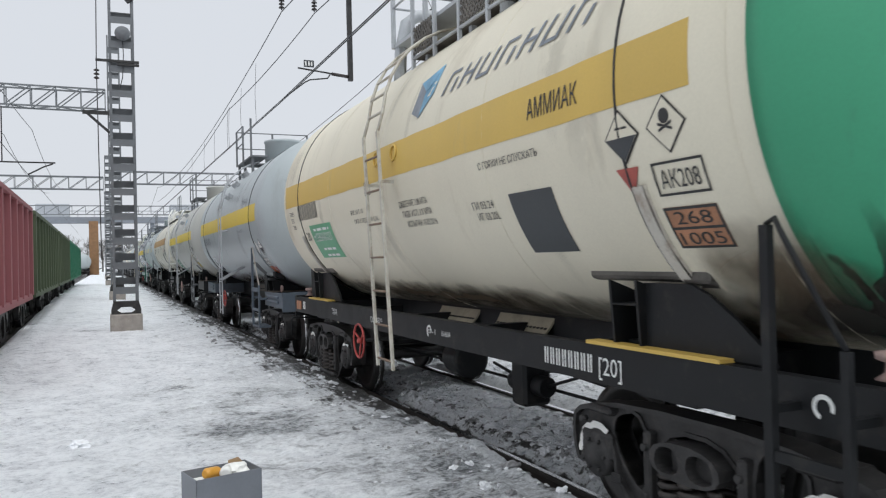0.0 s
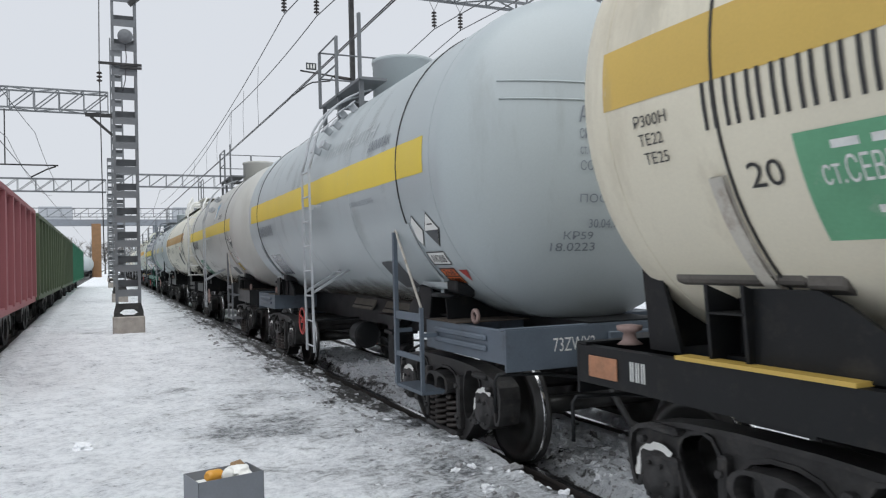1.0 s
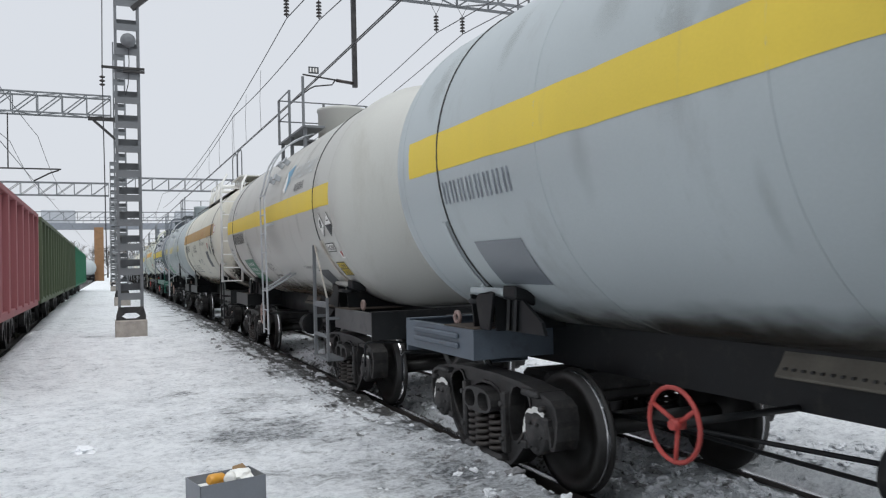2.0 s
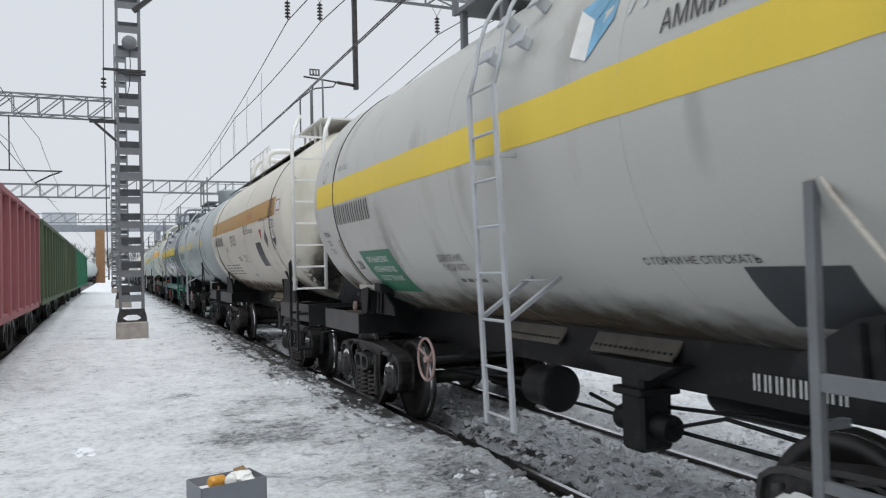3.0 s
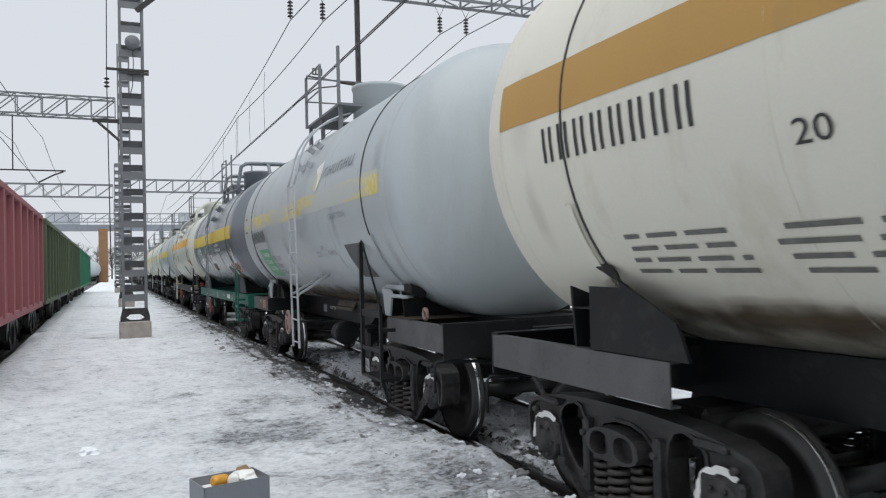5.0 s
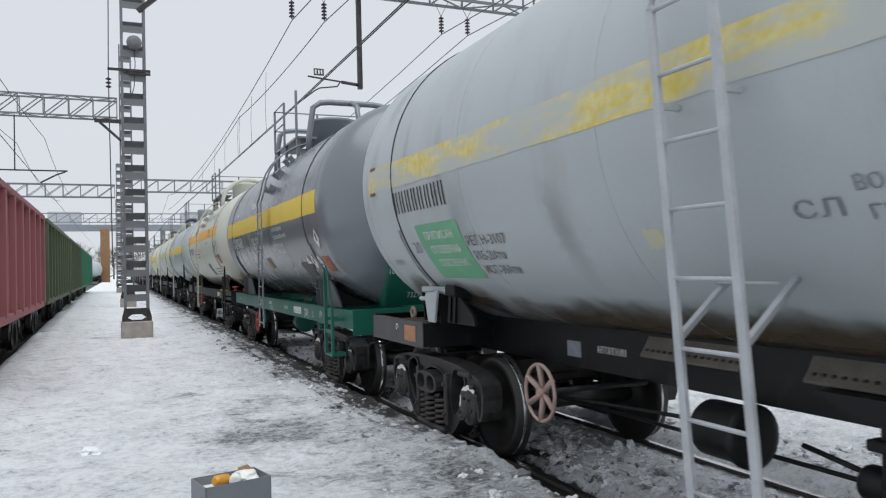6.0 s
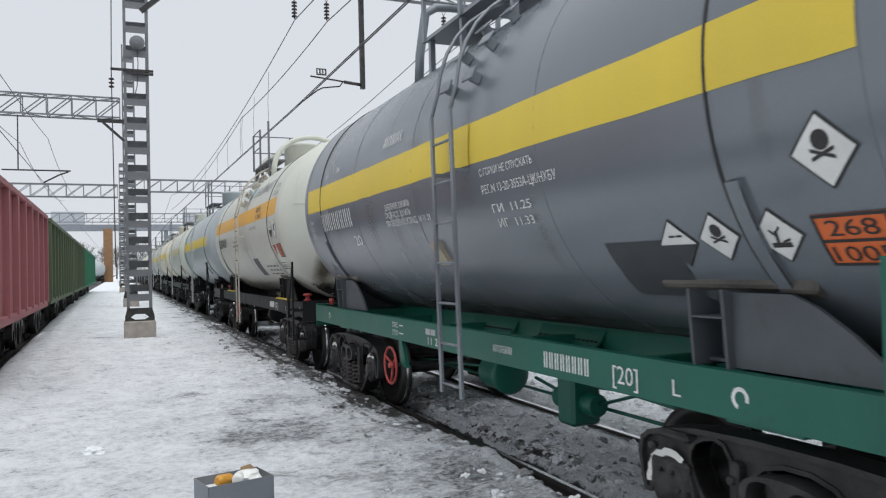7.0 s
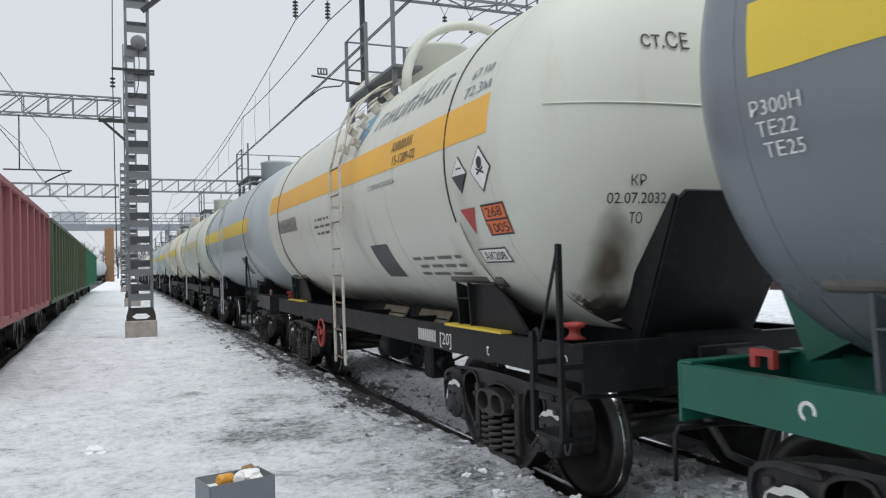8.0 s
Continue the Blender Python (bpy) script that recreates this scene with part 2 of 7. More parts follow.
    l.new(rng(mid.outputs[0], 0.3, 0.7, 0.42, 0.85), b.inputs["Roughness"])
    bp = n.new("ShaderNodeBump")
    bp.inputs["Strength"].default_value, bp.inputs["Distance"].default_value = 1.0, 0.062
    hsum = math2("ADD", math2("MULTIPLY", fine.outputs[0], 0.6), mid.outputs[0])
    l.new(math2("ADD", hsum, math2("MULTIPLY", speck.outputs[0], 0.2)), bp.inputs["Height"])
    l.new(bp.outputs[0], b.inputs["Normal"])
    return m


M["snow"] = snow_material()


def worn_stripe_material():
    """A yellow stripe largely weathered off or painted over, left in patches drawn out along the tank."""
    m = bpy.data.materials.new("patchy_yellow_paint")
    m.use_nodes = True
    n, l = m.node_tree.nodes, m.node_tree.links
    b = n["Principled BSDF"]
    b.inputs["Roughness"].default_value = 0.48
    tc, mp = n.new("ShaderNodeTexCoord"), n.new("ShaderNodeMapping")
    mp.inputs["Scale"].default_value = (1.0, 0.55, 2.6)
    l.new(tc.outputs["Object"], mp.inputs[0])
    t = n.new("ShaderNodeTexNoise")
    t.inputs["Scale"].default_value, t.inputs["Detail"].default_value, t.inputs["Roughness"].default_value = 1.5, 9, 0.62
    l.new(mp.outputs[0], t.inputs[0])
    fine = n.new("ShaderNodeTexNoise")
    fine.inputs["Scale"].default_value, fine.inputs["Detail"].default_value = 14, 6
    l.new(tc.outputs["Object"], fine.inputs[0])
    r, q = n.new("ShaderNodeMapRange"), n.new("ShaderNodeMapRange")
    l.new(t.outputs[0], r.inputs[0])
    r.inputs[1].default_value, r.inputs[2].default_value = 0.45, 0.58
    l.new(fine.outputs[0], q.inputs[0])
    q.inputs[1].default_value, q.inputs[2].default_value = 0.35, 0.65
    x, y = n.new("ShaderNodeMix"), n.new("ShaderNodeMix")
    for k in (x, y):
        k.data_type = "RGBA"
    l.new(q.outputs[0], x.inputs[0])
    x.inputs[6].default_value, x.inputs[7].default_value = (0.60, 0.49, 0.10, 1), (0.66, 0.58, 0.27, 1)
    l.new(r.outputs[0], y.inputs[0])
    l.new(x.outputs[2], y.inputs[7])
    y.inputs[6].default_value = (0.45, 0.475, 0.45, 1)
    l.new(y.outputs[2], b.inputs["Base Color"])
    return m


M["wornstripe"] = worn_stripe_material()


def stain_shade_material(name, color, strength, ragged=0.9):
    """A blotch of soot, rust or painted-on belly shade, thinning out towards its ragged edge."""
    m = bpy.data.materials.new(name)
    m.use_nodes = True
    n, l = m.node_tree.nodes, m.node_tree.links
    b = n["Principled BSDF"]
    b.inputs["Base Color"].default_value, b.inputs["Roughness"].default_value = (*color, 1), 0.8
    att = n.new("ShaderNodeAttribute")
    att.attribute_name = "fade"
    tc, tx = n.new("ShaderNodeTexCoord"), n.new("ShaderNodeTexNoise")
    tx.inputs["Scale"].default_value, tx.inputs["Detail"].default_value = 3.5, 8
    l.new(tc.outputs["Object"], tx.inputs[0])
    a = n.new("ShaderNodeMath")
    a.operation = "MULTIPLY_ADD"
    l.new(tx.outputs[0], a.inputs[0])
    a.inputs[1].default_value = ragged
    l.new(att.outputs["Fac"], a.inputs[2])
    r = n.new("ShaderNodeMapRange")
    l.new(a.outputs[0], r.inputs[0])
    r.inputs[1].default_value, r.inputs[2].default_value, r.inputs[4].default_value = 0.6 * ragged, 0.8 + 0.5 * ragged, strength
    l.new(r.outputs[0], b.inputs["Alpha"])
    return m


M["soot"] = stain_shade_material("black_soot_stain", (0.014, 0.013, 0.012), 0.97)
# soot and grime; along the bellies its dark colour also stands in for shade
M["bellygrimeshade"] = stain_shade_material("belly_grime_and_shade", (0.022, 0.019, 0.015), 0.93, 0.3)
# oil stains; the long bands low on the tanks also paint in shade
M["brownstainshade"] = stain_shade_material("brown_oil_stain_and_shade", (0.10, 0.07, 0.04), 0.75)
M["streak"] = stain_shade_material("thin_grime_streak", (0.19, 0.175, 0.15), 0.13)
# grime for the lower flanks, with shade painted in
M["greystainshade"] = stain_shade_material("grey_grime_and_shade", (0.16, 0.15, 0.13), 0.5)

# ---- mesh tools ----


def box(bm, x0, x1, y0, y1, z0, z1, bevel=0.0):
    b = bmesh.new() if bevel else bm
    v = [b.verts.new((x, y, z)) for x in (x0, x1) for y in (y0, y1) for z in (z0, z1)]
    for f in ((0, 1, 3, 2), (4, 6, 7, 5), (0, 4, 5, 1), (2, 3, 7, 6), (0, 2, 6, 4), (1, 5, 7, 3)):
        b.faces.new([v[i] for i in f])
    if bevel:
        bmesh.ops.bevel(b, geom=b.edges[:], offset=bevel, segments=1, affect="EDGES")
        merge(bm, b)


def merge(bm, other, m=None):
    """Adds the other bmesh to bm."""
    table = {v: bm.verts.new(m @ v.co if m else v.co) for v in other.verts}
    for f in other.faces:
        g = bm.faces.new([table[v] for v in f.verts])
        g.smooth = f.smooth
    other.free()


def bar(bm, a, b, w, h=None):
    """A square bar from a to b."""
    a, b = Vector(a), Vector(b)
    h = h or w
    d = (b - a).normalized()
    side = d.cross(Vector((0, 0, 1)))
    side = side.normalized() if side.length > 1e-4 else Vector((1, 0, 0))
    up = side.cross(d)
    q = [s * side * w / 2 + u * up * h / 2 for s, u in ((-1, -1), (1, -1), (1, 1), (-1, 1))]
    v = [bm.verts.new(p + o) for p in (a, b) for o in q]
    for f in ((3, 2, 1, 0), (4, 5, 6, 7), (0, 1, 5, 4), (1, 2, 6, 5), (2, 3, 7, 6), (3, 0, 4, 7)):
        bm.faces.new([v[i] for i in f])


def tube(bm, pts, r, seg=8, closed=False):
    """A round tube through the points."""
    pts = [Vector(p) for p in pts]
    rings, n = [], len(pts)
    side = None
    for i, p in enumerate(pts):
        a = pts[i - 1] if i or closed else p
        b = pts[(i + 1) % n] if i < n - 1 or closed else p
        d = (b - a).normalized()
        if side is None:
            side = d.cross(Vector((0, 0, 1)))
            side = side if side.length > 1e-3 else Vector((1, 0, 0))
        side = (side - d * side.dot(d)).normalized()
        up = d.cross(side)
        rr = r[i] if isinstance(r, (list, tuple)) else r
        rings.append([bm.verts.new(p + rr * (side * math.cos(k * math.tau / seg) + up * math.sin(k * math.tau / seg))) for k in range(seg)])
    for i in range(n if closed else n - 1):
        a, b = rings[i], rings[(i + 1) % n]
        for k in range(seg):
            f = bm.faces.new((a[k], a[(k + 1) % seg], b[(k + 1) % seg], b[k]))
            f.smooth = True
    if not closed:
        bm.faces.new(rings[0][::-1])
        bm.faces.new(rings[-1])


def lathe(bm, profile, axis="y", seg=48, centre=(0, 0, 0), cap=True):
    """Turns (radius, along) pairs round an axis through the centre."""
    c = Vector(centre)
    rings = []
    for r, s in profile:
        ring = []
        for k in range(seg):
            a = k * math.tau / seg
            u, w = r * math.cos(a), r * math.sin(a)
            ring.append(bm.verts.new(c + Vector({"y": (u, s, w), "x": (s, u, w), "z": (u, w, s)}[axis])))
        rings.append(ring)
    flip = axis == "y"
    for a, b in zip(rings, rings[1:]):
        for k in range(seg):
            q = (a[k], a[(k + 1) % seg], b[(k + 1) % seg], b[k])
            f = bm.faces.new(q[::-1] if flip else q)
            f.smooth = True
    if cap:
        bm.faces.new(rings[0] if flip else rings[0][::-1])
        bm.faces.new(rings[-1][::-1] if flip else rings[-1])


def plate(bm, outer, holes, x0, x1):
    """A plate in the y-z plane with holes, from x0 to x1."""
    loops = [outer, *holes]
    pts = [p for lp in loops for p in lp]
    tris = tessellate_polygon([[Vector((y, z, 0)) for y, z in lp] for lp in loops])
    va = [bm.verts.new((x0, y, z)) for y, z in pts]
    vb = [bm.verts.new((x1, y, z)) for y, z in pts]
    for t in tris:
        bm.faces.new([va[i] for i in t])
        bm.faces.new([vb[i] for i in t[::-1]])
    k = 0
    for lp in loops:
        m = len(lp)
        for i in range(m):
            j = (i + 1) % m
            bm.faces.new((va[k + i], va[k + j], vb[k + j], vb[k + i]))
        k += m


def mesh_of(name, bm, mat):
    bmesh.ops.recalc_face_normals(bm, faces=bm.faces)
    me = bpy.data.meshes.new(name)
    bm.to_mesh(me)
    bm.free()
    me.materials.append(M[mat])
    return me


def part(name, bm, mat, parent=None, label=""):
    """Links a bmesh (or a ready mesh) as one object under a thing."""
    me = mesh_of(name, bm, mat) if isinstance(bm, bmesh.types.BMesh) else bm
    ob = new(name, me)
    ob.parent = parent
    return tagged(ob, label)


def base(name, at, label, category, group="", kind=""):
    """An Empty that carries the parts of a thing."""
    e = new(name)
    e.empty_display_size = 0.2
    e.matrix_world = at
    return tagged(e, label, category, group, kind)

# ---- ground ----
GON_SLOPE, GON_Y = 0.0058, 17.5



def ground_height(x, y):
    """Snow path a little above the rail head, ballast bed in the tracks."""
    z = 0.13 + 0.03 * noise.noise(Vector((x * 0.5, y * 0.35, 0))) + 0.022 * noise.noise(Vector((x * 1.7, y * 1.2, 3))) \
        + 0.016 * noise.noise(Vector((x * 4.5, y * 4.0, 7)))
    z += 0.035 * (0.5 - abs(noise.noise(Vector((x * 2.6, y * 2.2, 11))))) + 0.018 * noise.noise(Vector((x * 7, y * 6, 12)))
    rough = 0.03 * noise.noise(Vector((x * 7, y * 7, 1))) + 0.018 * noise.noise(Vector((x * 15, y * 15, 2)))
    edge = 3.02 + 0.10 * noise.noise(Vector((y * 0.9, 4, 0))) + 0.05 * noise.noise(Vector((y * 3.1, 9, 0)))
    if x > edge - 1.1:
        k = min(1, max(0, (x - edge + 1.1) / 1.1))
        z += rough * 0.9 * k
    if x > edge:
        k = min(1, (x - edge) / 0.33)
        z = z * (1 - k) + ((-0.15 if x < 3.72 else -0.15 + 0.10 * min(1, (x - 3.72) / 0.12)) + rough * 0.6) * k
    if 3.7 < x < 4.75:
        z += 0.05 * abs(noise.noise(Vector((x * 3.5, y * 3.5, 21)))) + 0.05 * noise.noise(Vector((x * 8, y * 8, 22)))
    if x > 5.05:
        k = min(1, (x - 5.05) / 0.25)
        z = z * (1 - k) + (0.08 + rough * 1.8 + 0.05 * noise.noise(Vector((x, y * 0.6, 5)))) * k
    left = -1.72 - 0.020 * min(y, 60)
    if x < left + 0.7:
        k = min(1, max(0, (left + 0.7 - x) / 0.5))
        z += 0.05 * math.sin(k * math.pi) * (1 if x > left + 0.1 else 0.4)
    if x < left + 0.05:
        k = min(1, (left + 0.05 - x) / 0.5)
        z = z * (1 - k) + (-0.2 + rough) * k
    return z


def grid_axis(stops):
    """Coordinates with a spacing for each stretch: (from, to, step)."""
    out = []
    for a, b, s in stops:
        n = max(1, round((b - a) / s))
        out += [a + (b - a) * i / n for i in range(n)]
    return out + [stops[-1][1]]


def make_ground():
    xs = grid_axis([(-1500, -60, 240), (-60, -8, 6.5), (-8, -3, 0.5), (-3, 1.6, 0.07), (1.6, 3.6, 0.05), (3.6, 5.4, 0.06), (5.4, 8, 0.1), (8, 9, 0.2), (9, 60, 6), (60, 1500, 240)])
    ys = grid_axis([(-60, 1.5, 3), (1.5, 5, 0.16), (5, 14, 0.06), (14, 26, 0.14), (26, 60, 0.5), (60, 160, 4), (160, 2500, 195)])
    verts, slush, ballast = [], [], []
    for y in ys:
        for x in xs:
            verts.append((x, y, ground_height(x, y)))
            s = -0.10 + 0.55 * max(0.0, min(1.0, (x - 0.9) / 1.9)) + 0.55 * max(0.0, 1 - abs(x - 1.2) / 1.7) * max(0.0, 1 - abs(y - 8.2) / 5.0)
            if 3.4 < x <= 5.2:
                s = 0.0
            if x > 5.2:
                s = -0.6
            slush.append(s)
            d = 0.0
            if 2.2 < x <= 2.75:
                d = 0.12 * (x - 2.2) / 0.55
            if 2.75 < x < 5.3:
                d = 1.0 if 3.2 < x < 3.72 else 0.12
                d = 0.12 + 0.45 * (x - 2.75) / 0.45 if x < 3.2 else d
                if 3.72 <= x:
                    d = 0.46 - 0.36 * (x - 3.72) / 1.03 if x <= 4.75 else 0.02
            if 2.0 < x < 3.2:
                d += 0.44 * min(1, (x - 2.0) / 0.6) * max(0.0, min(1.0, (y - 6.8) / 3.0))
            left = -1.72 - 0.020 * min(y, 60)
            if left - 3.5 < x < left - 0.15:
                d = 0.85
            ballast.append(d)
    nx = len(xs)
    faces = [(j * nx + i, j * nx + i + 1, (j + 1) * nx + i + 1, (j + 1) * nx + i) for j in range(len(ys) - 1) for i in range(nx - 1)]
    me = bpy.data.meshes.new("ground")
    me.from_pydata(verts, [], faces)
    for name, vals in (("slush", slush), ("ballast", ballast)):
        a = me.attributes.new(name, "FLOAT", "POINT")
        a.data.foreach_set("value", vals)
    me.polygons.foreach_set("use_smooth", [True] * len(me.polygons))
    me.materials.append(M["snow"])
    tagged(new("ground", me), "trodden dirty snow with grey slush beside the track", "ground", kind="structure")


make_ground()


def rail_track(name, x, y0, y1, slope=0.0, label="steel rails on sleepers, tops polished by traffic"):
    """Two rails with worn bright heads, and the sleepers between."""
    track = base(name, pose(x, 0, 0), label, "railway track", kind="structure")
    prof = [(-0.075, -0.18), (0.075, -0.18), (0.075, -0.165), (0.012, -0.14), (0.012, -0.05), (0.0365, -0.035), (0.0365, -0.004), (-0.0365, -0.004), (-0.0365, -0.035), (-0.012, -0.05), (-0.012, -0.14), (-0.075, -0.165)]
    for c in (-0.785, 0.785):
        bm = bmesh.new()
        a = [bm.verts.new((c + px + slope * y0, y0, pz)) for px, pz in prof]
        b = [bm.verts.new((c + px + slope * y1, y1, pz)) for px, pz in prof]
        for i in range(len(prof)):
            j = (i + 1) % len(prof)
            bm.faces.new((a[i], b[i], b[j], a[j]))
        rail = part("rail", bm, "railside", track)
        bm = bmesh.new()
        v = [bm.verts.new((c + px + slope * y, y, z)) for y in (y0, y1) for px, z in ((-0.035, -0.004), (0.03, -0.004), (0.026, 0.0), (-0.022, 0.0))]
        for f in ((0, 1, 5, 4), (1, 2, 6, 5), (2, 3, 7, 6), (3, 0, 4, 7)):
            bm.faces.new([v[i] for i in f])
        part("rail_head", bm, "tread", rail)
    return track


train_track = rail_track("track_1", TRACK_X, -40, 400)
left_track = rail_track("track_2", -3.35, -40, 400, -GON_SLOPE, "steel rails under the standing gondola wagons")

right_track = rail_track("track_3", 15.5, -40, 400, 0.0, "steel rails beyond the passing train")

# ---- masts, gantries and wires ----


def lattice_mast(at, height, w, d, label, lamp=False):
    """Two channel legs joined by flat battens, on a concrete footing."""
    mast = base("catenary_mast", at, label, "mast", "catenary masts")
    for s in (-1, 1):
        bm = bmesh.new()
        a, b = s * (w / 2 - 0.07), s * w / 2
        plate(bm, [(b, -d / 2), (b, d / 2), (a, d / 2), (a, d / 2 - 0.014), (b - s * 0.012, d / 2 - 0.014), (b - s * 0.012, -d / 2 + 0.014), (a, -d / 2 + 0.014), (a, -d / 2)], [], 0.5, height)
        for v in bm.verts:
            v.co = Vector((v.co.y, v.co.z, v.co.x))
        part("leg", bm, "galv", mast)
    bm = bmesh.new()
    box(bm, -w / 2 + 0.03, w / 2 - 0.03, -0.006, 0.006, -0.09, 0.09)
    me = mesh_of("batten", bm, "galv")
    z = 1.05
    while z < height - 0.2:
        for y in (-d / 2 - 0.007, d / 2 + 0.007):
            part("batten", me, None, mast).location = (0, y, z + (0.24 if y > 0 else 0))
        z += 0.64
    bm = bmesh.new()
    box(bm, -w / 2 - 0.08, w / 2 + 0.08, -d / 2 - 0.1, d / 2 + 0.1, -0.4, 0.44, 0.03)
    part("footing", bm, "concrete", mast, "chipped concrete footing")
    bm = bmesh.new()
    k = w / 2 + 0.05
    plate(bm, [(-k, 0.44), (k, 0.44), (k, 0.56), (k - 0.06, 0.78), (-k + 0.06, 0.78), (-k, 0.56)], [[(-0.22 * 1, 0.54), (-0.12, 0.62), (0.12, 0.62), (0.22, 0.54), (0.12, 0.48), (-0.12, 0.48)]], -d / 2 - 0.04, -d / 2 - 0.02)
    swap = [Vector((v.co.y, v.co.x, v.co.z)) for v in bm.verts]
    for v, c in zip(bm.verts, swap):
        v.co = c
    part("shoe", bm, "cast", mast, "dark steel base shoe")
    if lamp:
        for x0, x1, z in ((-0.62, 0.42, 7.0), (-0.10, 0.42, 6.92)):
            bm = bmesh.new()
            bar(bm, (x0, -d / 2 - 0.05, z), (x1, -d / 2 - 0.05, z), 0.06)
            part("crossarm", bm, "cast", mast)
        bm = bmesh.new()
        lathe(bm, [(0.06, -0.12), (0.12, -0.10), (0.19, 0.0), (0.19, 0.03), (0.02, 0.05)], "y", 18, (0.03, -d / 2 - 0.12, 7.72))
        part("lamp_head", bm, "galv", mast, "round floodlight head")
        bm = bmesh.new()
        tube(bm, [(0.03, -d / 2 - 0.05, 7.6), (0.05, -d / 2 - 0.03, 7.2), (0.02, -d / 2 - 0.03, 6.6), (-0.05, -d / 2 - 0.03, 6.3)], 0.012, 5)
        part("lamp_cable", bm, "wire", mast)
        for k2 in range(3):
            bm = bmesh.new()
            lathe(bm, [(0.02, 0), (0.07, 0.02), (0.07, 0.04), (0.02, 0.07)], "z", 10, (-0.6, -d / 2 - 0.05, 6.5 + k2 * 0.1))
            part("insulator_disc", bm, "insul", mast)
    return mast


GROUND = 0.13
near_mast = lattice_mast(pose(0.46, 21.6, GROUND + 0.02), 11.2, 0.62, 0.42, "grey lattice steel mast standing in the snow path", True)


def truss_beam(name, x0, x1, y, z0, z1, depth, label, step=1.1):
    """A crossbeam of four chords with zigzag lacing."""
    beam = base(name, pose(0, y, 0), label, "gantry beam", "catenary gantries")
    for yy in (-depth / 2, depth / 2):
        for z in (z0, z1):
            bm = bmesh.new()
            bar(bm, (x0, yy, z), (x1, yy, z), 0.075)
            part("chord", bm, "galv", beam)
    n = max(2, round((x1 - x0) / step))
    post = lace = None
    for yy in (-depth / 2, depth / 2):
        for i in range(n + 1):
            x = x0 + (x1 - x0) * i / n
            if post is None:
                bm = bmesh.new()
                bar(bm, (0, 0, z0), (0, 0, z1), 0.05)
                post = mesh_of("strut", bm, "galv")
                bm = bmesh.new()
                bar(bm, (0, 0, z0), ((x1 - x0) / n, 0, z1), 0.05)
                lace = mesh_of("brace", bm, "galv")
            part("strut", post, None, beam).location = (x, yy, 0)
            if i < n:
                part("brace", lace, None, beam).location = (x, yy, 0)
    bm = bmesh.new()
    for z in (z0, z1):
        for i in range(n):
            xa, xb = x0 + (x1 - x0) * i / n, x0 + (x1 - x0) * (i + 1) / n
            s = 1 if i % 2 else -1
            bar(bm, (xa, s * depth / 2, z), (xb, -s * depth / 2, z), 0.04)
    part("lacing", bm, "galv", beam)
    return beam


truss_beam("gantry_beam", 0.2, 26, 21.6, 10.08, 10.85, 0.7, "grey lattice gantry beam spanning the tracks")
second_mast = lattice_mast(pose(0.5, 42, GROUND), 13.4, 0.6, 0.42, "grey lattice steel mast farther along the path")
truss_beam("gantry_beam", -22, 0.1, 42, 9.72, 10.7, 0.8, "grey lattice gantry beam over the standing wagons")
third_mast = lattice_mast(pose(0.3, 74, GROUND), 11.5, 0.6, 0.42, "grey lattice steel mast far along the path")
fourth_mast = lattice_mast(pose(0.2, 110, GROUND), 11.5, 0.6, 0.42, "grey lattice steel mast far along the path")
truss_beam("gantry_beam", 0.7, 32, 74, 9.2, 10.3, 0.8, "far grey lattice gantry beam over the tracks", 1.4)
truss_beam("gantry_beam", -25, -0.1, 74, 8.65, 9.75, 0.8, "far grey lattice gantry beam over the tracks", 1.4)
truss_beam("gantry_beam", -30, 32, 125, 9.6, 10.9, 0.8, "distant grey gantry beam over the tracks", 1.8)


def bracket(at, label):
    """Raking strut that carries a beam's end on its mast."""
    b = base("beam_bracket", at, label, "bracket", "beam brackets")
    bm = bmesh.new()
    bar(bm, (0, 0, 0), (-1.25, 0, 0), 0.16, 0.18)
    part("seat", bm, "cast", b)
    bm = bmesh.new()
    bar(bm, (0, 0, -1.0), (-1.0, 0, -0.08), 0.12)
    part("strut", bm, "cast", b)


bracket(pose(0.3, 41.7, 9.55), "dark steel bracket under the gantry beam's end")
bracket(pose(0.6, 21.4, 9.75, 0, 0, 180), "dark steel bracket at the mast's head")


def wire(name, pts, r, label):
    bm = bmesh.new()
    tube(bm, pts, r, 6)
    ob = part(name, bm, "wire")
    return tagged(ob, label, "wire", "overhead wires", "structure")


CX, GY = 4.72, 21.6
for dx in (-0.02, 0.025):
    wire("contact_wire", [(CX + dx, -30, 6.5), (CX + dx, GY, 6.5), (CX - 0.5 + dx, 74, 6.5), (CX + dx, 200, 6.5)], 0.014, "dark overhead contact wire above the track")


def sag(a, b, dip, n=14):
    a, b = Vector(a), Vector(b)
    return [tuple(a.lerp(b, i / n) - Vector((0, 0, dip * 4 * (i / n) * (1 - i / n)))) for i in range(n + 1)]


wire("catenary_wire", sag((CX, -30, 9.0), (CX, GY, 9.0), 1.1) + sag((CX, GY, 9.0), (CX - 0.3, 74, 8.9), 1.1)[1:] + sag((CX - 0.3, 74, 8.9), (CX, 125, 8.9), 1.1)[1:], 0.015, "dark sagging catenary wire above the track")
wire("catenary_wire", sag((5.9, -30, 9.2), (5.67, GY, 9.05), 1.0) + sag((5.67, GY, 9.05), (CX, 32, 8.15), 0.15)[1:] + sag((CX, 32, 8.15), (CX - 0.3, 74, 7.6), 0.5)[1:], 0.015, "second dark catenary wire running in to the first")
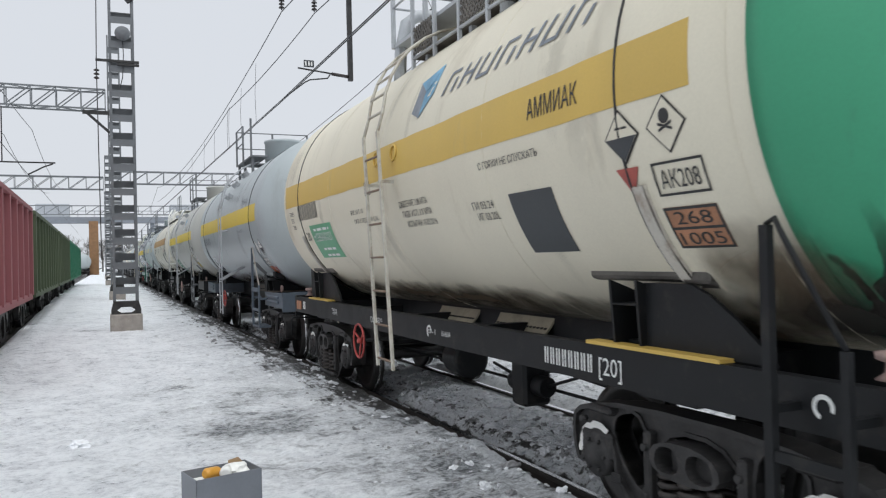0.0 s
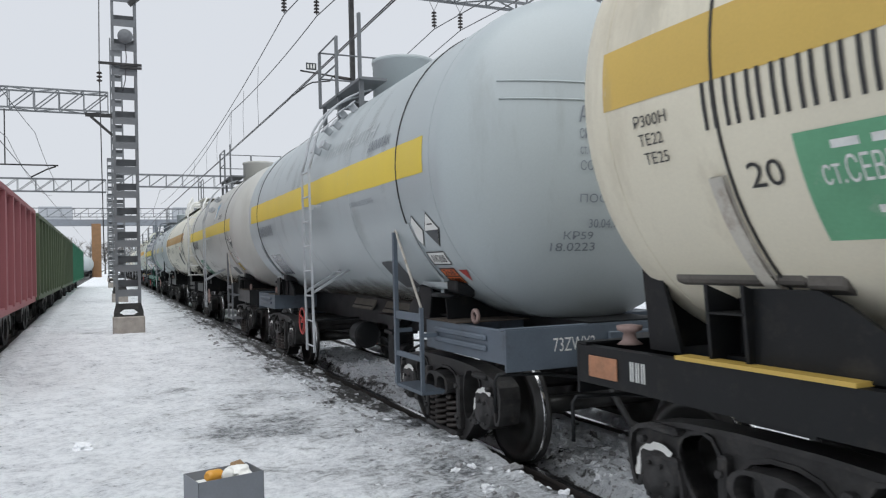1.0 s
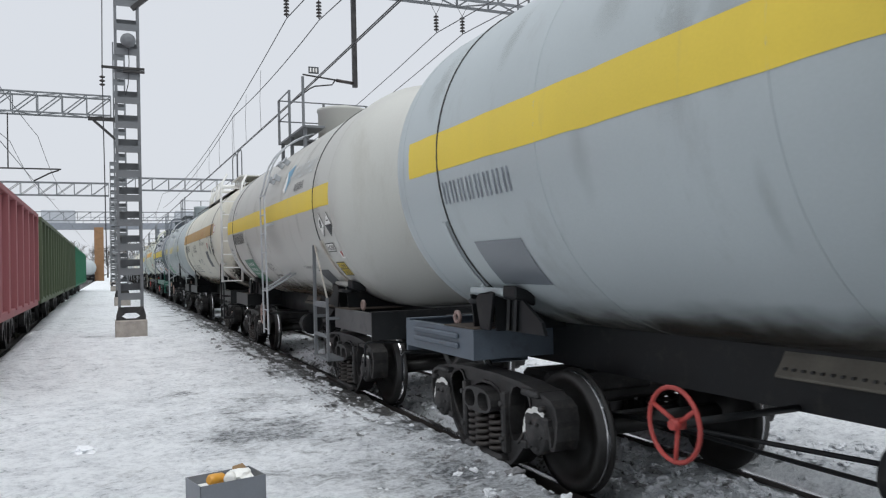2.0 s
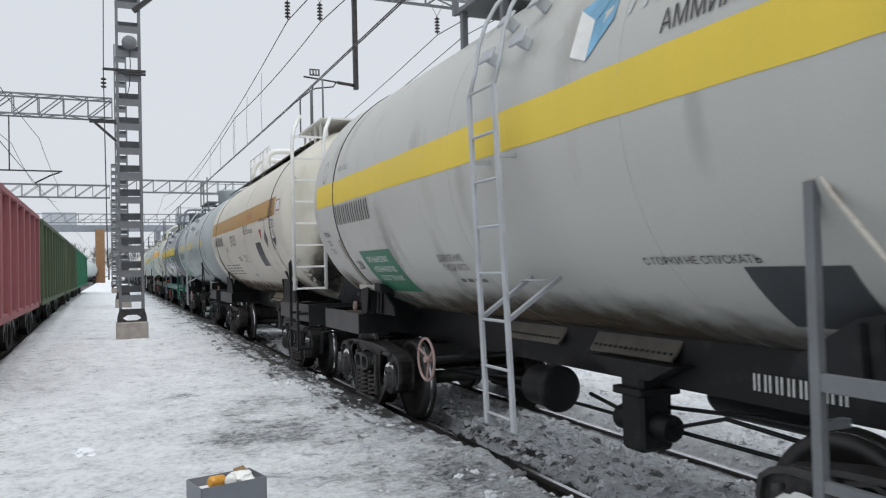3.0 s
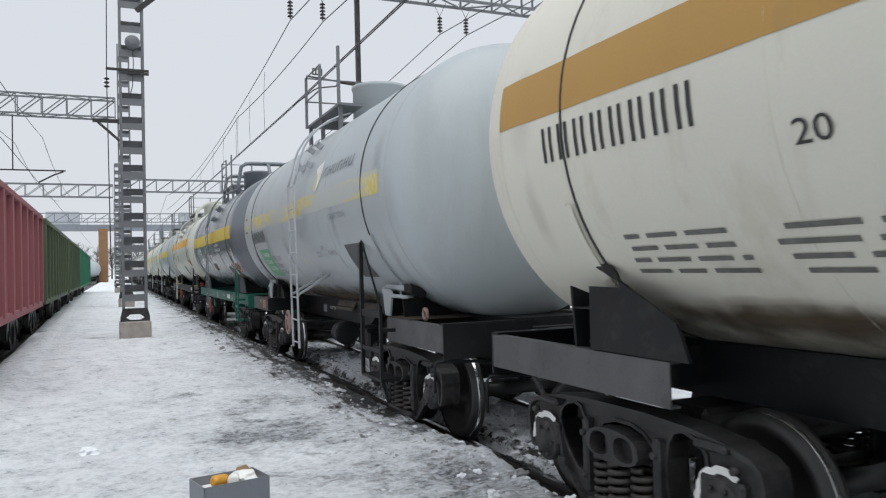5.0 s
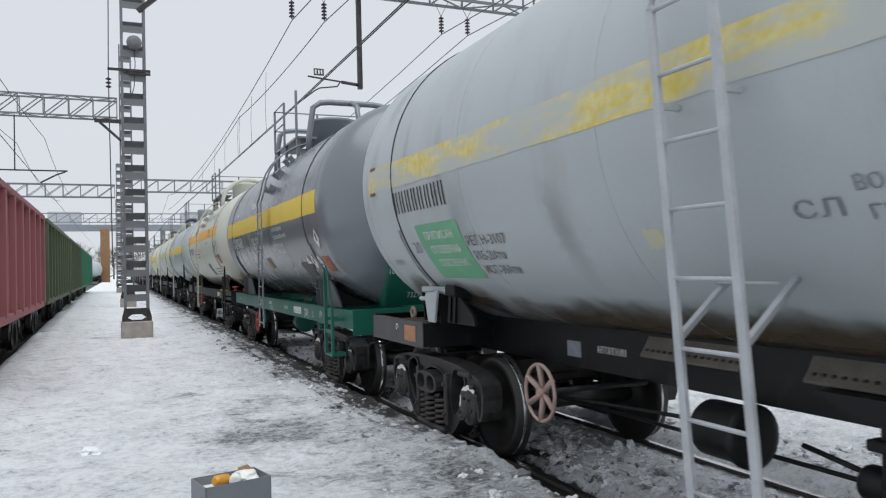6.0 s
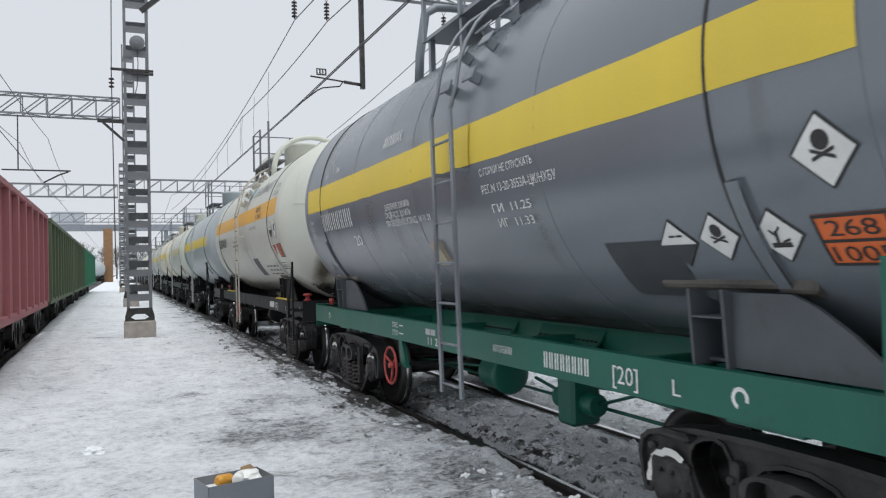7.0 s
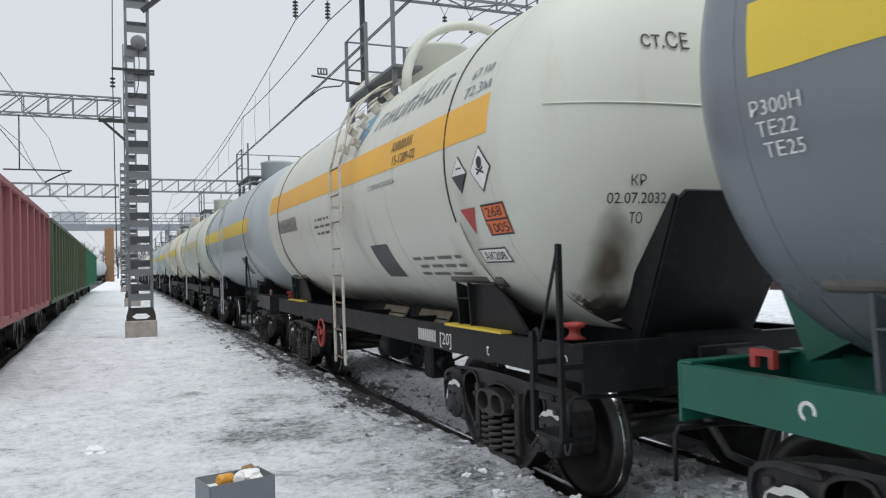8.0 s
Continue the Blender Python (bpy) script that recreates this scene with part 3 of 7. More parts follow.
for x, z in ((9.4, 9.05), (10.3, 9.1)):
    wire("catenary_wire", sag((x, -30, z), (x, GY, z), 0.9) + sag((x, GY, z), (x - 0.3, 74, z), 1.1)[1:], 0.014, "dark catenary wire above the next track")
wire("contact_wire", [(10.1, -30, 6.5), (9.9, GY, 6.5), (10.1, 74, 6.5), (10, 200, 6.5)], 0.014, "dark contact wire above the next track")
for y, z in ((25.5, 8.45), (28.5, 8.28), (31.5, 8.14), (31.9, 8.12), (36, 8.0), (40, 7.95), (46, 7.9), (10, 8.1), (15, 8.4)):
    wire("dropper", [(CX - 0.05, y, z), (CX - 0.08, y + 0.1, (z + 6.5) / 2), (CX - 0.07, y + 0.05, 6.5)], 0.007, "thin dropper between the overhead wires")
for x0, z0 in ((-4.4, 8.3), (-3.2, 8.6)):
    wire("catenary_wire", sag((x0, -20, z0), (x0, 42, z0), 1.0) + sag((x0, 42, z0), (x0, 74, z0), 0.8)[1:], 0.014, "dark overhead wire above the standing wagons")
wire("contact_wire", [(-3.4, -20, 6.4), (-3.4, 200, 6.4)], 0.014, "dark contact wire above the standing wagons")
wire("mast_cable", [(-0.12, 21.4, 16), (-0.12, 21.4, 9.0), (-0.14, 21.4, 7.1), (-0.10, 21.4, 2.0)], 0.013, "cable hanging down beside the mast")


def insulator(at, label, lie=False):
    """A string of porcelain discs."""
    ins = base("insulator", at, label, "insulator", "porcelain insulators")
    bm = bmesh.new()
    tube(bm, [(0, 0, -0.28), (0, 0, 0.28)], 0.02, 6)
    part("rod", bm, "wire", ins)
    for k in range(5):
        bm = bmesh.new()
        lathe(bm, [(0.025, -0.03), (0.085, -0.02), (0.075, 0.01), (0.03, 0.035)], "z", 12, (0, 0, -0.2 + 0.1 * k))
        part("disc", bm, "insul", ins)


for x, z in ((CX, 9.32), (5.67, 9.37), (9.4, 9.36), (10.3, 9.4)):
    insulator(pose(x, GY, z), "dark porcelain insulator hanging from the gantry beam")
    for dx in (-0.25, 0.25):
        wire("hanger_wire", [(x, GY, z + 0.26), (x + dx, GY, 10.1)], 0.008, "thin wire from the gantry beam to an insulator")


def drop_arm():
    """The post that hangs from the gantry and the registration arm on it."""
    d = base("registration_arm", pose(0, GY, 0), "dark steel drop post with registration arm for the contact wire", "catenary arm")
    bm = bmesh.new()
    bar(bm, (6.72, 0, 7.15), (6.72, 0, 10.1), 0.13)
    part("drop_post", bm, "cast", d)
    bm = bmesh.new()
    tube(bm, [(6.65, 0, 7.27), (6.15, 0, 7.32)], 0.05, 8)
    part("arm_insulator", bm, "insul", d)
    bm = bmesh.new()
    tube(bm, [(6.2, 0, 7.32), (5.15, 0, 7.42)], 0.025, 6)
    part("arm_tube", bm, "cast", d)
    bm = bmesh.new()
    tube(bm, [(6.1, 0, 7.30), (6.02, 0, 7.18), (5.5, 0, 7.10), (5.35, 0, 7.02), (4.74, 0, 6.53)], 0.022, 6)
    part("steady_arm", bm, "cast", d)
    bm = bmesh.new()
    box(bm, 5.32, 5.62, -0.03, -0.01, 7.46, 7.66)
    plt = part("number_plate", bm, "patch", d, "small dark plate")
    bm = bmesh.new()
    for x in (5.38, 5.47, 5.55):
        box(bm, x - 0.025, x + 0.02, -0.036, -0.031, 7.50, 7.62)
    part("number_bar", bm, "label", plt)


drop_arm()


def far_arm(at, label):
    d = base("registration_arm", at, label, "catenary arm")
    bm = bmesh.new()
    tube(bm, [(-4.6, 0, 7.0), (-1.6, 0, 7.0)], 0.04, 6)
    part("arm_tube", bm, "cast", d)
    bm = bmesh.new()
    tube(bm, [(-1.7, 0, 6.95), (-2.1, 0, 6.8), (-2.8, 0, 6.4)], 0.04, 6)
    part("steady_arm", bm, "cast", d)
    bm = bmesh.new()
    tube(bm, [(-3.9, 0, 9.7), (-3.9, 0, 7.0)], 0.03, 6)
    part("drop_post", bm, "cast", d)


far_arm(pose(-0.6, 42, 0), "dark registration arm above the standing wagons")

# ---- footbridge, stair tower and far things ----


def footbridge():
    b = base("footbridge", pose(0, 170, 0), "distant grey footbridge across the yard", "footbridge")
    bm = bmesh.new()
    box(bm, -14, 40, -1.5, 1.5, 10.6, 11.8)
    part("deck", bm, "bridge", b)
    for x0, x1 in ((-12.5, -6.5), (12.5, 19)):
        bm = bmesh.new()
        box(bm, x0, x1, -1.6, 1.6, 11.8, 14.4, 0.1)
        part("shelter", bm, "far", b)
    for x in range(-14, 41, 3):
        bm = bmesh.new()
        bar(bm, (x, -1.5, 11.8), (x, -1.5, 13.0), 0.1)
        part("railing_post", bm, "bridge", b)
    bm = bmesh.new()
    bar(bm, (-14, -1.5, 13), (40, -1.5, 13), 0.1)
    part("handrail", bm, "bridge", b)
    for x in (-13, 9, 30):
        bm = bmesh.new()
        box(bm, x - 0.4, x + 0.4, -0.8, 0.8, -0.2, 10.6)
        part("pier", bm, "bridge", b)


footbridge()
bm = bmesh.new()
box(bm, -3.0, -1.3, 165.5, 168, 0, 10.8, 0.05)
tagged(part("stair_tower", bm, "brick"), "narrow brown clad stair tower of the footbridge", "stair tower")


def bare_tree(at, seed, h):
    """A leafless tree: tapered trunk, limbs and a haze of twigs."""
    rnd = random.Random(seed)
    t = base("bare_tree", at, "distant leafless tree with frosty grey twigs", "tree", "far trees")
    bm = bmesh.new()
    tube(bm, [(0, 0, 0), (0.1, 0, h * 0.4), (0, 0.1, h * 0.95)], [0.28, 0.2, 0.04], 7)
    ends = []
    for i in range(16):
        z, a = h * rnd.uniform(0.25, 0.85), rnd.uniform(0, math.tau)
        ln = (h - z) * rnd.uniform(0.45, 0.8) + 0.6
        e = Vector((math.cos(a) * ln * 0.7, math.sin(a) * ln * 0.7, z + ln * 0.7))
        tube(bm, [(0, 0, z), tuple(e * 0.5 + Vector((0, 0, z * 0.5))), tuple(e)], [0.09, 0.06, 0.025], 5)
        ends += [(Vector((0, 0, z)), e)]
    part("trunk", bm, "tree", t)
    bm = bmesh.new()
    for a, e in ends:
        for k in range(14):
            s = a.lerp(e, rnd.uniform(0.35, 1.0))
            d = Vector((rnd.gauss(0, 0.6), rnd.gauss(0, 0.6), rnd.uniform(0.1, 1.1)))
            bar(bm, s, s + d, 0.035)
    part("crown", bm, "tree", t, "frosty bare twigs")
    return t


trees = [bare_tree(pose(-30, 235, 0), 3, 11), bare_tree(pose(-22, 240, 0), 8, 9)]
rt = random.Random(4)
for i in range(34):
    copy_thing(trees[i % 2], pose(-18 + 2.4 * i + rt.uniform(-1, 1), 225 + rt.uniform(0, 40), 0, 0, 0, rt.uniform(0, 360)))


def gondola(at, mat, label):
    """An open wagon: ribbed steel sides, top chord, frame, bogies with wheels."""
    g = base("gondola_wagon", at, label, "freight wagon", "standing gondola wagons")
    L, Wd = 6.4, 1.52
    bm = bmesh.new()
    for s in (-1, 1):
        box(bm, s * Wd - 0.02, s * Wd + 0.02, -L, L, 1.15, 3.55)
    for s in (-1, 1):
        box(bm, -Wd, Wd, s * L - 0.02, s * L + 0.02, 1.15, 3.55)
    box(bm, -Wd, Wd, -L, L, 1.2, 1.26)
    part("body", bm, mat, g)
    rib = bmesh.new()
    plate(rib, [(-0.10, 1.2), (0.10, 1.2), (0.10, 3.5), (-0.10, 3.5)], [], 0, 0.12)
    rib = mesh_of("rib", rib, mat)
    n = 9
    for s in (-1, 1):
        for i in range(n + 1):
            y = -L + 0.12 + (2 * L - 0.24) * i / n
            o = part("rib", rib, None, g)
            o.matrix_basis = pose(s * (Wd + 0.01) - (0.11 if s < 0 else 0), y, 0)
    for s in (-1, 1):
        bm = bmesh.new()
        box(bm, s * Wd - 0.06, s * Wd + 0.13 * (s > 0) + 0.06 * (s < 0) - 0.0, -L - 0.03, L + 0.03, 3.5, 3.62, 0.015)
        part("top_chord", bm, mat, g)
        bm = bmesh.new()
        box(bm, s * Wd - 0.05, s * Wd + 0.10, -L, L, 1.08, 1.24, 0.01)
        part("bottom_chord", bm, mat, g)
    bm = bmesh.new()
    box(bm, -0.3, 0.3, -L - 0.2, L + 0.2, 0.75, 1.1)
    part("sill", bm, "black", g)
    for yc in (-4.33, 4.33):
        for s in (-1, 1):
            bm = bmesh.new()
            plate(bm, SIDE_FRAME, SIDE_HOLES, s * 1.02 - 0.07, s * 1.02 + 0.07)
            part("side_frame", bm, "cast", g).location = (0, yc, 0)
        for yy in (-0.925, 0.925):
            bm = bmesh.new()
            wheelset_mesh(bm)
            part("wheelset", bm, "wheel", g).location = (0, yc + yy, 0.475)
    return g

# ---- rolling stock: shared pieces ----
R, ZC = 1.55, 2.78           # tank radius and height of its axis over the rail
CYL, HEAD, SEAM = 4.82, 0.62, 3.86
CACHE = {}


def once(key, build, mat):
    """One mesh shared by all alike parts."""
    if (key, mat) not in CACHE:
        bm = bmesh.new()
        build(bm)
        CACHE[key, mat] = mesh_of(key, bm, mat)
    return CACHE[key, mat]


def arc(cy, cz, r, a0, a1, n):
    return [(cy + r * math.cos(radians(a0 + (a1 - a0) * i / n)), cz + r * math.sin(radians(a0 + (a1 - a0) * i / n))) for i in range(n + 1)]


def rounded(loop, times=2):
    """Cuts the corners of a closed outline."""
    for _ in range(times):
        loop = [p for a, b in zip(loop, loop[1:] + loop[:1]) for p in ((a[0] * 0.75 + b[0] * 0.25, a[1] * 0.75 + b[1] * 0.25), (a[0] * 0.25 + b[0] * 0.75, a[1] * 0.25 + b[1] * 0.75))]
    return loop


SIDE_FRAME = rounded([(-1.2, 0.40), (-1.24, 0.70), (-1.1, 0.80), (-0.55, 0.88), (0.55, 0.88), (1.1, 0.80), (1.24, 0.70), (1.2, 0.40), (1.1, 0.38)]
                     + arc(0.925, 0.475, 0.17, 10, 170, 5) + [(0.74, 0.36), (0.52, 0.16), (0.4, 0.11), (-0.4, 0.11), (-0.52, 0.16), (-0.74, 0.36)]
                     + arc(-0.925, 0.475, 0.17, 10, 170, 5) + [(-1.1, 0.38)], 1)
SIDE_HOLES = [rounded([(-0.34, 0.20), (-0.34, 0.76), (0.34, 0.76), (0.34, 0.20)]),
              rounded([(-0.44, 0.26), (-0.72, 0.50), (-0.80, 0.76), (-0.44, 0.84)]),
              rounded([(0.44, 0.26), (0.44, 0.84), (0.80, 0.76), (0.72, 0.50)])]


def rim(bm, loop, width, x0, x1):
    """A raised lip along an outline; a positive width lies to the left of its course."""
    n = len(loop)
    inner = []
    for i in range(n):
        (ay, az), (cy, cz) = loop[i - 1], loop[(i + 1) % n]
        dy, dz = cy - ay, cz - az
        k = width / max(1e-6, math.hypot(dy, dz))
        inner.append((loop[i][0] - dz * k, loop[i][1] + dy * k))
    rings = [[bm.verts.new((x, *p)) for p in lp] for x, lp in ((x0, loop), (x1, loop), (x1, inner), (x0, inner))]
    for a, b in zip(rings, rings[1:] + rings[:1]):
        for i in range(n):
            j = (i + 1) % n
            bm.faces.new((a[i], a[j], b[j], b[i]))


def side_frame_mesh(bm):
    plate(bm, SIDE_FRAME, SIDE_HOLES, -0.062, 0.062)

    def turn(lp):
        return sum(a[0] * b[1] - b[0] * a[1] for a, b in zip(lp, lp[1:] + lp[:1]))
    rim(bm, SIDE_FRAME, 0.032 if turn(SIDE_FRAME) > 0 else -0.032, -0.10, 0.10)
    for lp in SIDE_HOLES:
        rim(bm, lp, -0.026 if turn(lp) > 0 else 0.026, -0.076, 0.076)
    for s in (-1, 1):
        # columns beside the springs, wear plates and bosses
        box(bm, -0.125, 0.125, s * 0.385 - 0.035, s * 0.385 + 0.035, 0.22, 0.74, 0.014)
        box(bm, -0.14, 0.14, s * 0.86 - 0.13, s * 0.86 + 0.13, 0.765, 0.82, 0.018)
        box(bm, -0.116, -0.09, s * 0.72 - 0.05, s * 0.72 + 0.05, 0.33, 0.39, 0.008)
        for y, z in ((0.385, 0.64), (0.385, 0.34), (1.05, 0.70)):
            lathe(bm, [(0.024, -0.15), (0.024, -0.10)], "x", 6, (0, s * y, z))
    box(bm, -0.15, 0.15, -0.37, 0.37, 0.11, 0.195, 0.025)


def wheelset_mesh(bm):
    for s in (-1, 1):
        prof = [(0.06, 0.70), (0.12, 0.70), (0.14, 0.735), (0.36, 0.745), (0.40, 0.725), (0.498, 0.725), (0.503, 0.735), (0.497, 0.752), (0.478, 0.765), (0.472, 0.85), (0.40, 0.852), (0.37, 0.80), (0.15, 0.775), (0.13, 0.88), (0.06, 0.88)]
        lathe(bm, [(r, s * x) for r, x in prof], "x", 44)
    lathe(bm, [(0.085, -0.7), (0.075, 0), (0.085, 0.7)], "x", 16)


def tread_mesh(bm):
    lathe(bm, [(0.4815, -0.7655), (0.4795, -0.772), (0.4785, -0.790), (0.476, -0.792)], "x", 44, cap=False)


def spring_mesh(bm, coils=5.6, r=0.086, wire_r=0.0205):
    n = 84
    tube(bm, [(r * math.cos(i / n * coils * math.tau), r * math.sin(i / n * coils * math.tau), 0.2 + 0.31 * i / n) for i in range(n + 1)], wire_r, 6)


def axle_box_mesh(bm):
    lathe(bm, [(0.0, -0.14), (0.08, -0.14), (0.085, -0.11), (0.14, -0.105), (0.155, -0.09), (0.155, 0.12), (0.05, 0.12)], "x", 18)
    box(bm, -0.1, 0.1, -0.17, 0.17, -0.02, 0.16, 0.02)
    for a in range(6):
        y, z = 0.11 * math.cos(a * math.tau / 6), 0.11 * math.sin(a * math.tau / 6)
        lathe(bm, [(0.014, -0.13), (0.014, -0.1)], "x", 6, (0, y, z))


def paint_mark_mesh(bm):
    """A worn arc of white paint on the pedestal over an axle box."""
    n = 14
    rows = []
    for i in range(n + 1):
        a = radians(-5 + 130 * i / n)
        q = 0.012 * noise.noise(Vector((i * 0.7, 3, 0)))
        rows.append([bm.verts.new((-0.104, r * math.cos(a), 0.475 + r * math.sin(a))) for r in (0.176 + q, 0.222 + q * 2)])
    for a, c in zip(rows, rows[1:]):
        bm.faces.new((a[0], a[1], c[1], c[0]))


def bolster_mesh(bm):
    box(bm, -1.12, 1.12, -0.2, 0.2, 0.52, 0.72, 0.03)
    box(bm, -0.6, 0.6, -0.23, 0.23, 0.6, 0.84, 0.04)
    lathe(bm, [(0.22, 0.84), (0.22, 0.95)], "z", 16)
    for s in (-1, 1):
        # hollow end with two pockets over the springs
        a, b = sorted((s * 1.05, s * 1.20))
        plate(bm, rounded([(-0.30, 0.515), (-0.27, 0.735), (0.27, 0.735), (0.30, 0.515)], 2),
              [rounded([(-0.25, 0.545), (-0.225, 0.70), (-0.03, 0.70), (-0.03, 0.545)], 2), rounded([(0.03, 0.545), (0.03, 0.70), (0.225, 0.70), (0.25, 0.545)], 2)], a, b)
        box(bm, min(s * 1.05, s * 1.07), max(s * 1.05, s * 1.07), -0.26, 0.26, 0.53, 0.72)


def brake_beam_mesh(bm):
    for s in (-1, 1):
        tube(bm, [(-0.8, s * 0.37, 0.42), (0.8, s * 0.37, 0.42)], 0.04, 8)
        for x in (-0.79, 0.79):
            plate(bm, arc(s * 0.925, 0.475, 0.49, 150 if s > 0 else -30, 210 if s > 0 else 30, 4) + arc(s * 0.925, 0.475, 0.55, 210 if s > 0 else 30, 150 if s > 0 else -30, 4), [], x - 0.04, x + 0.04)


SPINNING = []


def bogie(w, yc, spin):
    """Two cast side frames on springs, bolster, wheelsets in axle boxes, brake beams."""
    b = part("bogie", once("bolster", bolster_mesh, "cast"), None, w, "black three-piece bogie with coil springs")
    b.location = (0, yc, 0)
    part("brake_beam", once("brake_beam", brake_beam_mesh, "cast"), None, b)
    for s in (-1, 1):
        part("side_frame", once("side_frame", side_frame_mesh, "cast"), None, b).location = (s * 1.02, 0, 0)
        for y, x in ((-0.205, 1.07), (0.0, 1.10), (0.205, 1.07), (-0.1, 0.88), (0.1, 0.88)):
            part("spring", once("spring", spring_mesh, "spring"), None, b).location = (s * x, y, 0)
        for y in (-0.925, 0.925):
            o = part("axle_box", once("axle_box", axle_box_mesh, "cast"), None, b)
            o.matrix_basis = pose(s * 1.04, y, 0.475, 0, 0, 0 if s < 0 else 180)
    for y in (-0.925, 0.925):
        part("paint_mark", once("paint_mark", paint_mark_mesh, "label"), None, b, "dirty white paint mark").location = (-1.02, y, 0)
    for y in (-0.925, 0.925):
        ws = part("wheelset", once("wheelset", wheelset_mesh, "wheel"), None, b)
        ws.matrix_basis = pose(0, y, 0.475)
        for r in (0, 180):
            tr = part("wheel_tread", once("wheel_tread", tread_mesh, "tread"), None, b, "polished wheel tread")
            tr.matrix_basis = pose(0, y, 0.475, 0, 0, r)
        if spin:
            SPINNING.append((ws, y))


# ---- things painted on the tanks ----


def on_tank(y, a, off=0.0):
    """A point of the near side of a tank: along it, degrees over its middle."""
    return Vector((-(R + off) * math.cos(radians(a)), y, ZC + (R + off) * math.sin(radians(a))))


def patch_mesh(bm, y0, y1, a0, a1, off=0.004, ny=1, wobble=0.0):
    """A thin curved sheet that follows the tank."""
    n = max(2, int(abs(a1 - a0) / 3))
    rows = []
    for i in range(n + 1):
        a = a0 + (a1 - a0) * i / n
        rows.append([bm.verts.new(on_tank(y0 + (y1 - y0) * k / ny, a + (wobble * noise.noise(Vector((k * 1.3, y0, a0))) if i in (0, n) else 0), off)) for k in range(ny + 1)])
    for a, b in zip(rows, rows[1:]):
        for k in range(ny):
            f = bm.faces.new((a[k], a[k + 1], b[k + 1], b[k]))
            f.smooth = True


def sheet(name, tank, y0, y1, a0, a1, mat, label="", off=0.004, ny=1, wobble=0.0):
    bm = bmesh.new()
    patch_mesh(bm, y0, y1, a0, a1, off, ny, wobble)
    return part(name, bm, mat, tank, label)


def frame_lines(bm, y0, y1, a0, a1, w=0.014, off=0.007):
    d = math.degrees(w / R)
    for p in ((y0, y1, a0, a0 + d), (y0, y1, a1 - d, a1), (y0, y0 + w, a0, a1), (y1 - w, y1, a0, a1)):
        patch_mesh(bm, *p, off)


GLYPHS = {}


def glyphs(text):
    """The outline of a line of text, height of a capital 1, filled."""
    if text not in GLYPHS:
        cu = bpy.data.curves.new("lettering", "FONT")
        cu.body, cu.resolution_u = text, 3
        ob = new("lettering", cu)
        bpy.context.view_layer.update()
        me = ob.evaluated_get(bpy.context.evaluated_depsgraph_get()).to_mesh()
        co = [(v.co.x, v.co.y) for v in me.vertices]
        fs = [tuple(p.vertices) for p in me.polygons]
        bpy.data.objects.remove(ob)
        bpy.data.curves.remove(cu)
        x0 = min(c[0] for c in co)
        GLYPHS[text] = ([(x - x0, y / 0.73) for x, y in co], fs, max(c[0] for c in co) - x0)
    return GLYPHS[text]


def letter_bm(text, width, height):
    co, fs, w = glyphs(text)
    bm = bmesh.new()
    vs = [bm.verts.new((x / w * width, y * height, 0)) for x, y in co]
    for f in fs:
        try:
            bm.faces.new([vs[i] for i in f])
        except ValueError:
            pass
    z = 0.06
    while z < height:
        bmesh.ops.bisect_plane(bm, geom=bm.verts[:] + bm.edges[:] + bm.faces[:], plane_co=(0, z, 0), plane_no=(0, 1, 0))
        z += 0.06
    return bm


def word_parts(bm, mat, parent, place):
    """Bends a line of letters onto its surface and links each word as a part."""
    spans = sorted((min(v.co.x for v in f.verts), max(v.co.x for v in f.verts)) for f in bm.faces)
    hgt = max(v.co.y for v in bm.verts)
    cuts, end = [], spans[0][1]
    for a, b in spans:
        if a > end + 0.24 * hgt:
            cuts.append((a + end) / 2)
        end = max(end, b)
    groups = collections.defaultdict(list)
    for f in bm.faces:
        groups[sum(f.verts[0].co.x > c for c in cuts)].append(f)
    for _, faces in sorted(groups.items()):
        piece, table = bmesh.new(), {}
        for f in faces:
            for v in f.verts:
                if v not in table:
                    table[v] = piece.verts.new(place(v.co))
            piece.faces.new([table[v] for v in f.verts])
        part("lettering", piece, mat, parent)
    bm.free()


def words(tank, text, y, a, width, height, mat="ink", off=0.008):
    """A line of text on the near side of a tank, starting at y (reading towards -y), with its foot at a degrees."""
    word_parts(letter_bm(text, width, height), mat, tank, lambda c: on_tank(y - c.x, a + math.degrees(c.y / R), off))


def flat_words(parent, text, at, width, height, mat="whiteink"):
    """A line of text on an upright flat side that faces -x."""
    word_parts(letter_bm(text, width, height), mat, parent, lambda c: Vector((at[0], at[1] - c.x, at[2] + c.y)))


def head_y(x, z, off=0.006):
    q = max(0.0, 1 - (x * x + (z - ZC) ** 2) / (R * R))
    return -CYL - (HEAD + off) * math.sqrt(q) - off


def head_words(tank, text, x, z, width, height, mat="ink"):
    """A line of text on the front head of a tank, starting at x."""
    word_parts(letter_bm(text, width, height), mat, tank, lambda c: Vector((x + c.x, head_y(x + c.x, z + c.y), z + c.y)))


def number_bars(tank, y, a, width, height, mat="ink", n=8):
    """A wagon number as plain upright bars, two thin ones for each figure."""
    step = width / n
    for i in range(n):
        for q in (0.0, 0.44):
            bm = bmesh.new()
            y0 = y - (i + q) * step
            patch_mesh(bm, y0 - step * 0.17, y0, a, a + math.degrees(height / R), 0.006)
            part("number_bar", bm, mat, tank)


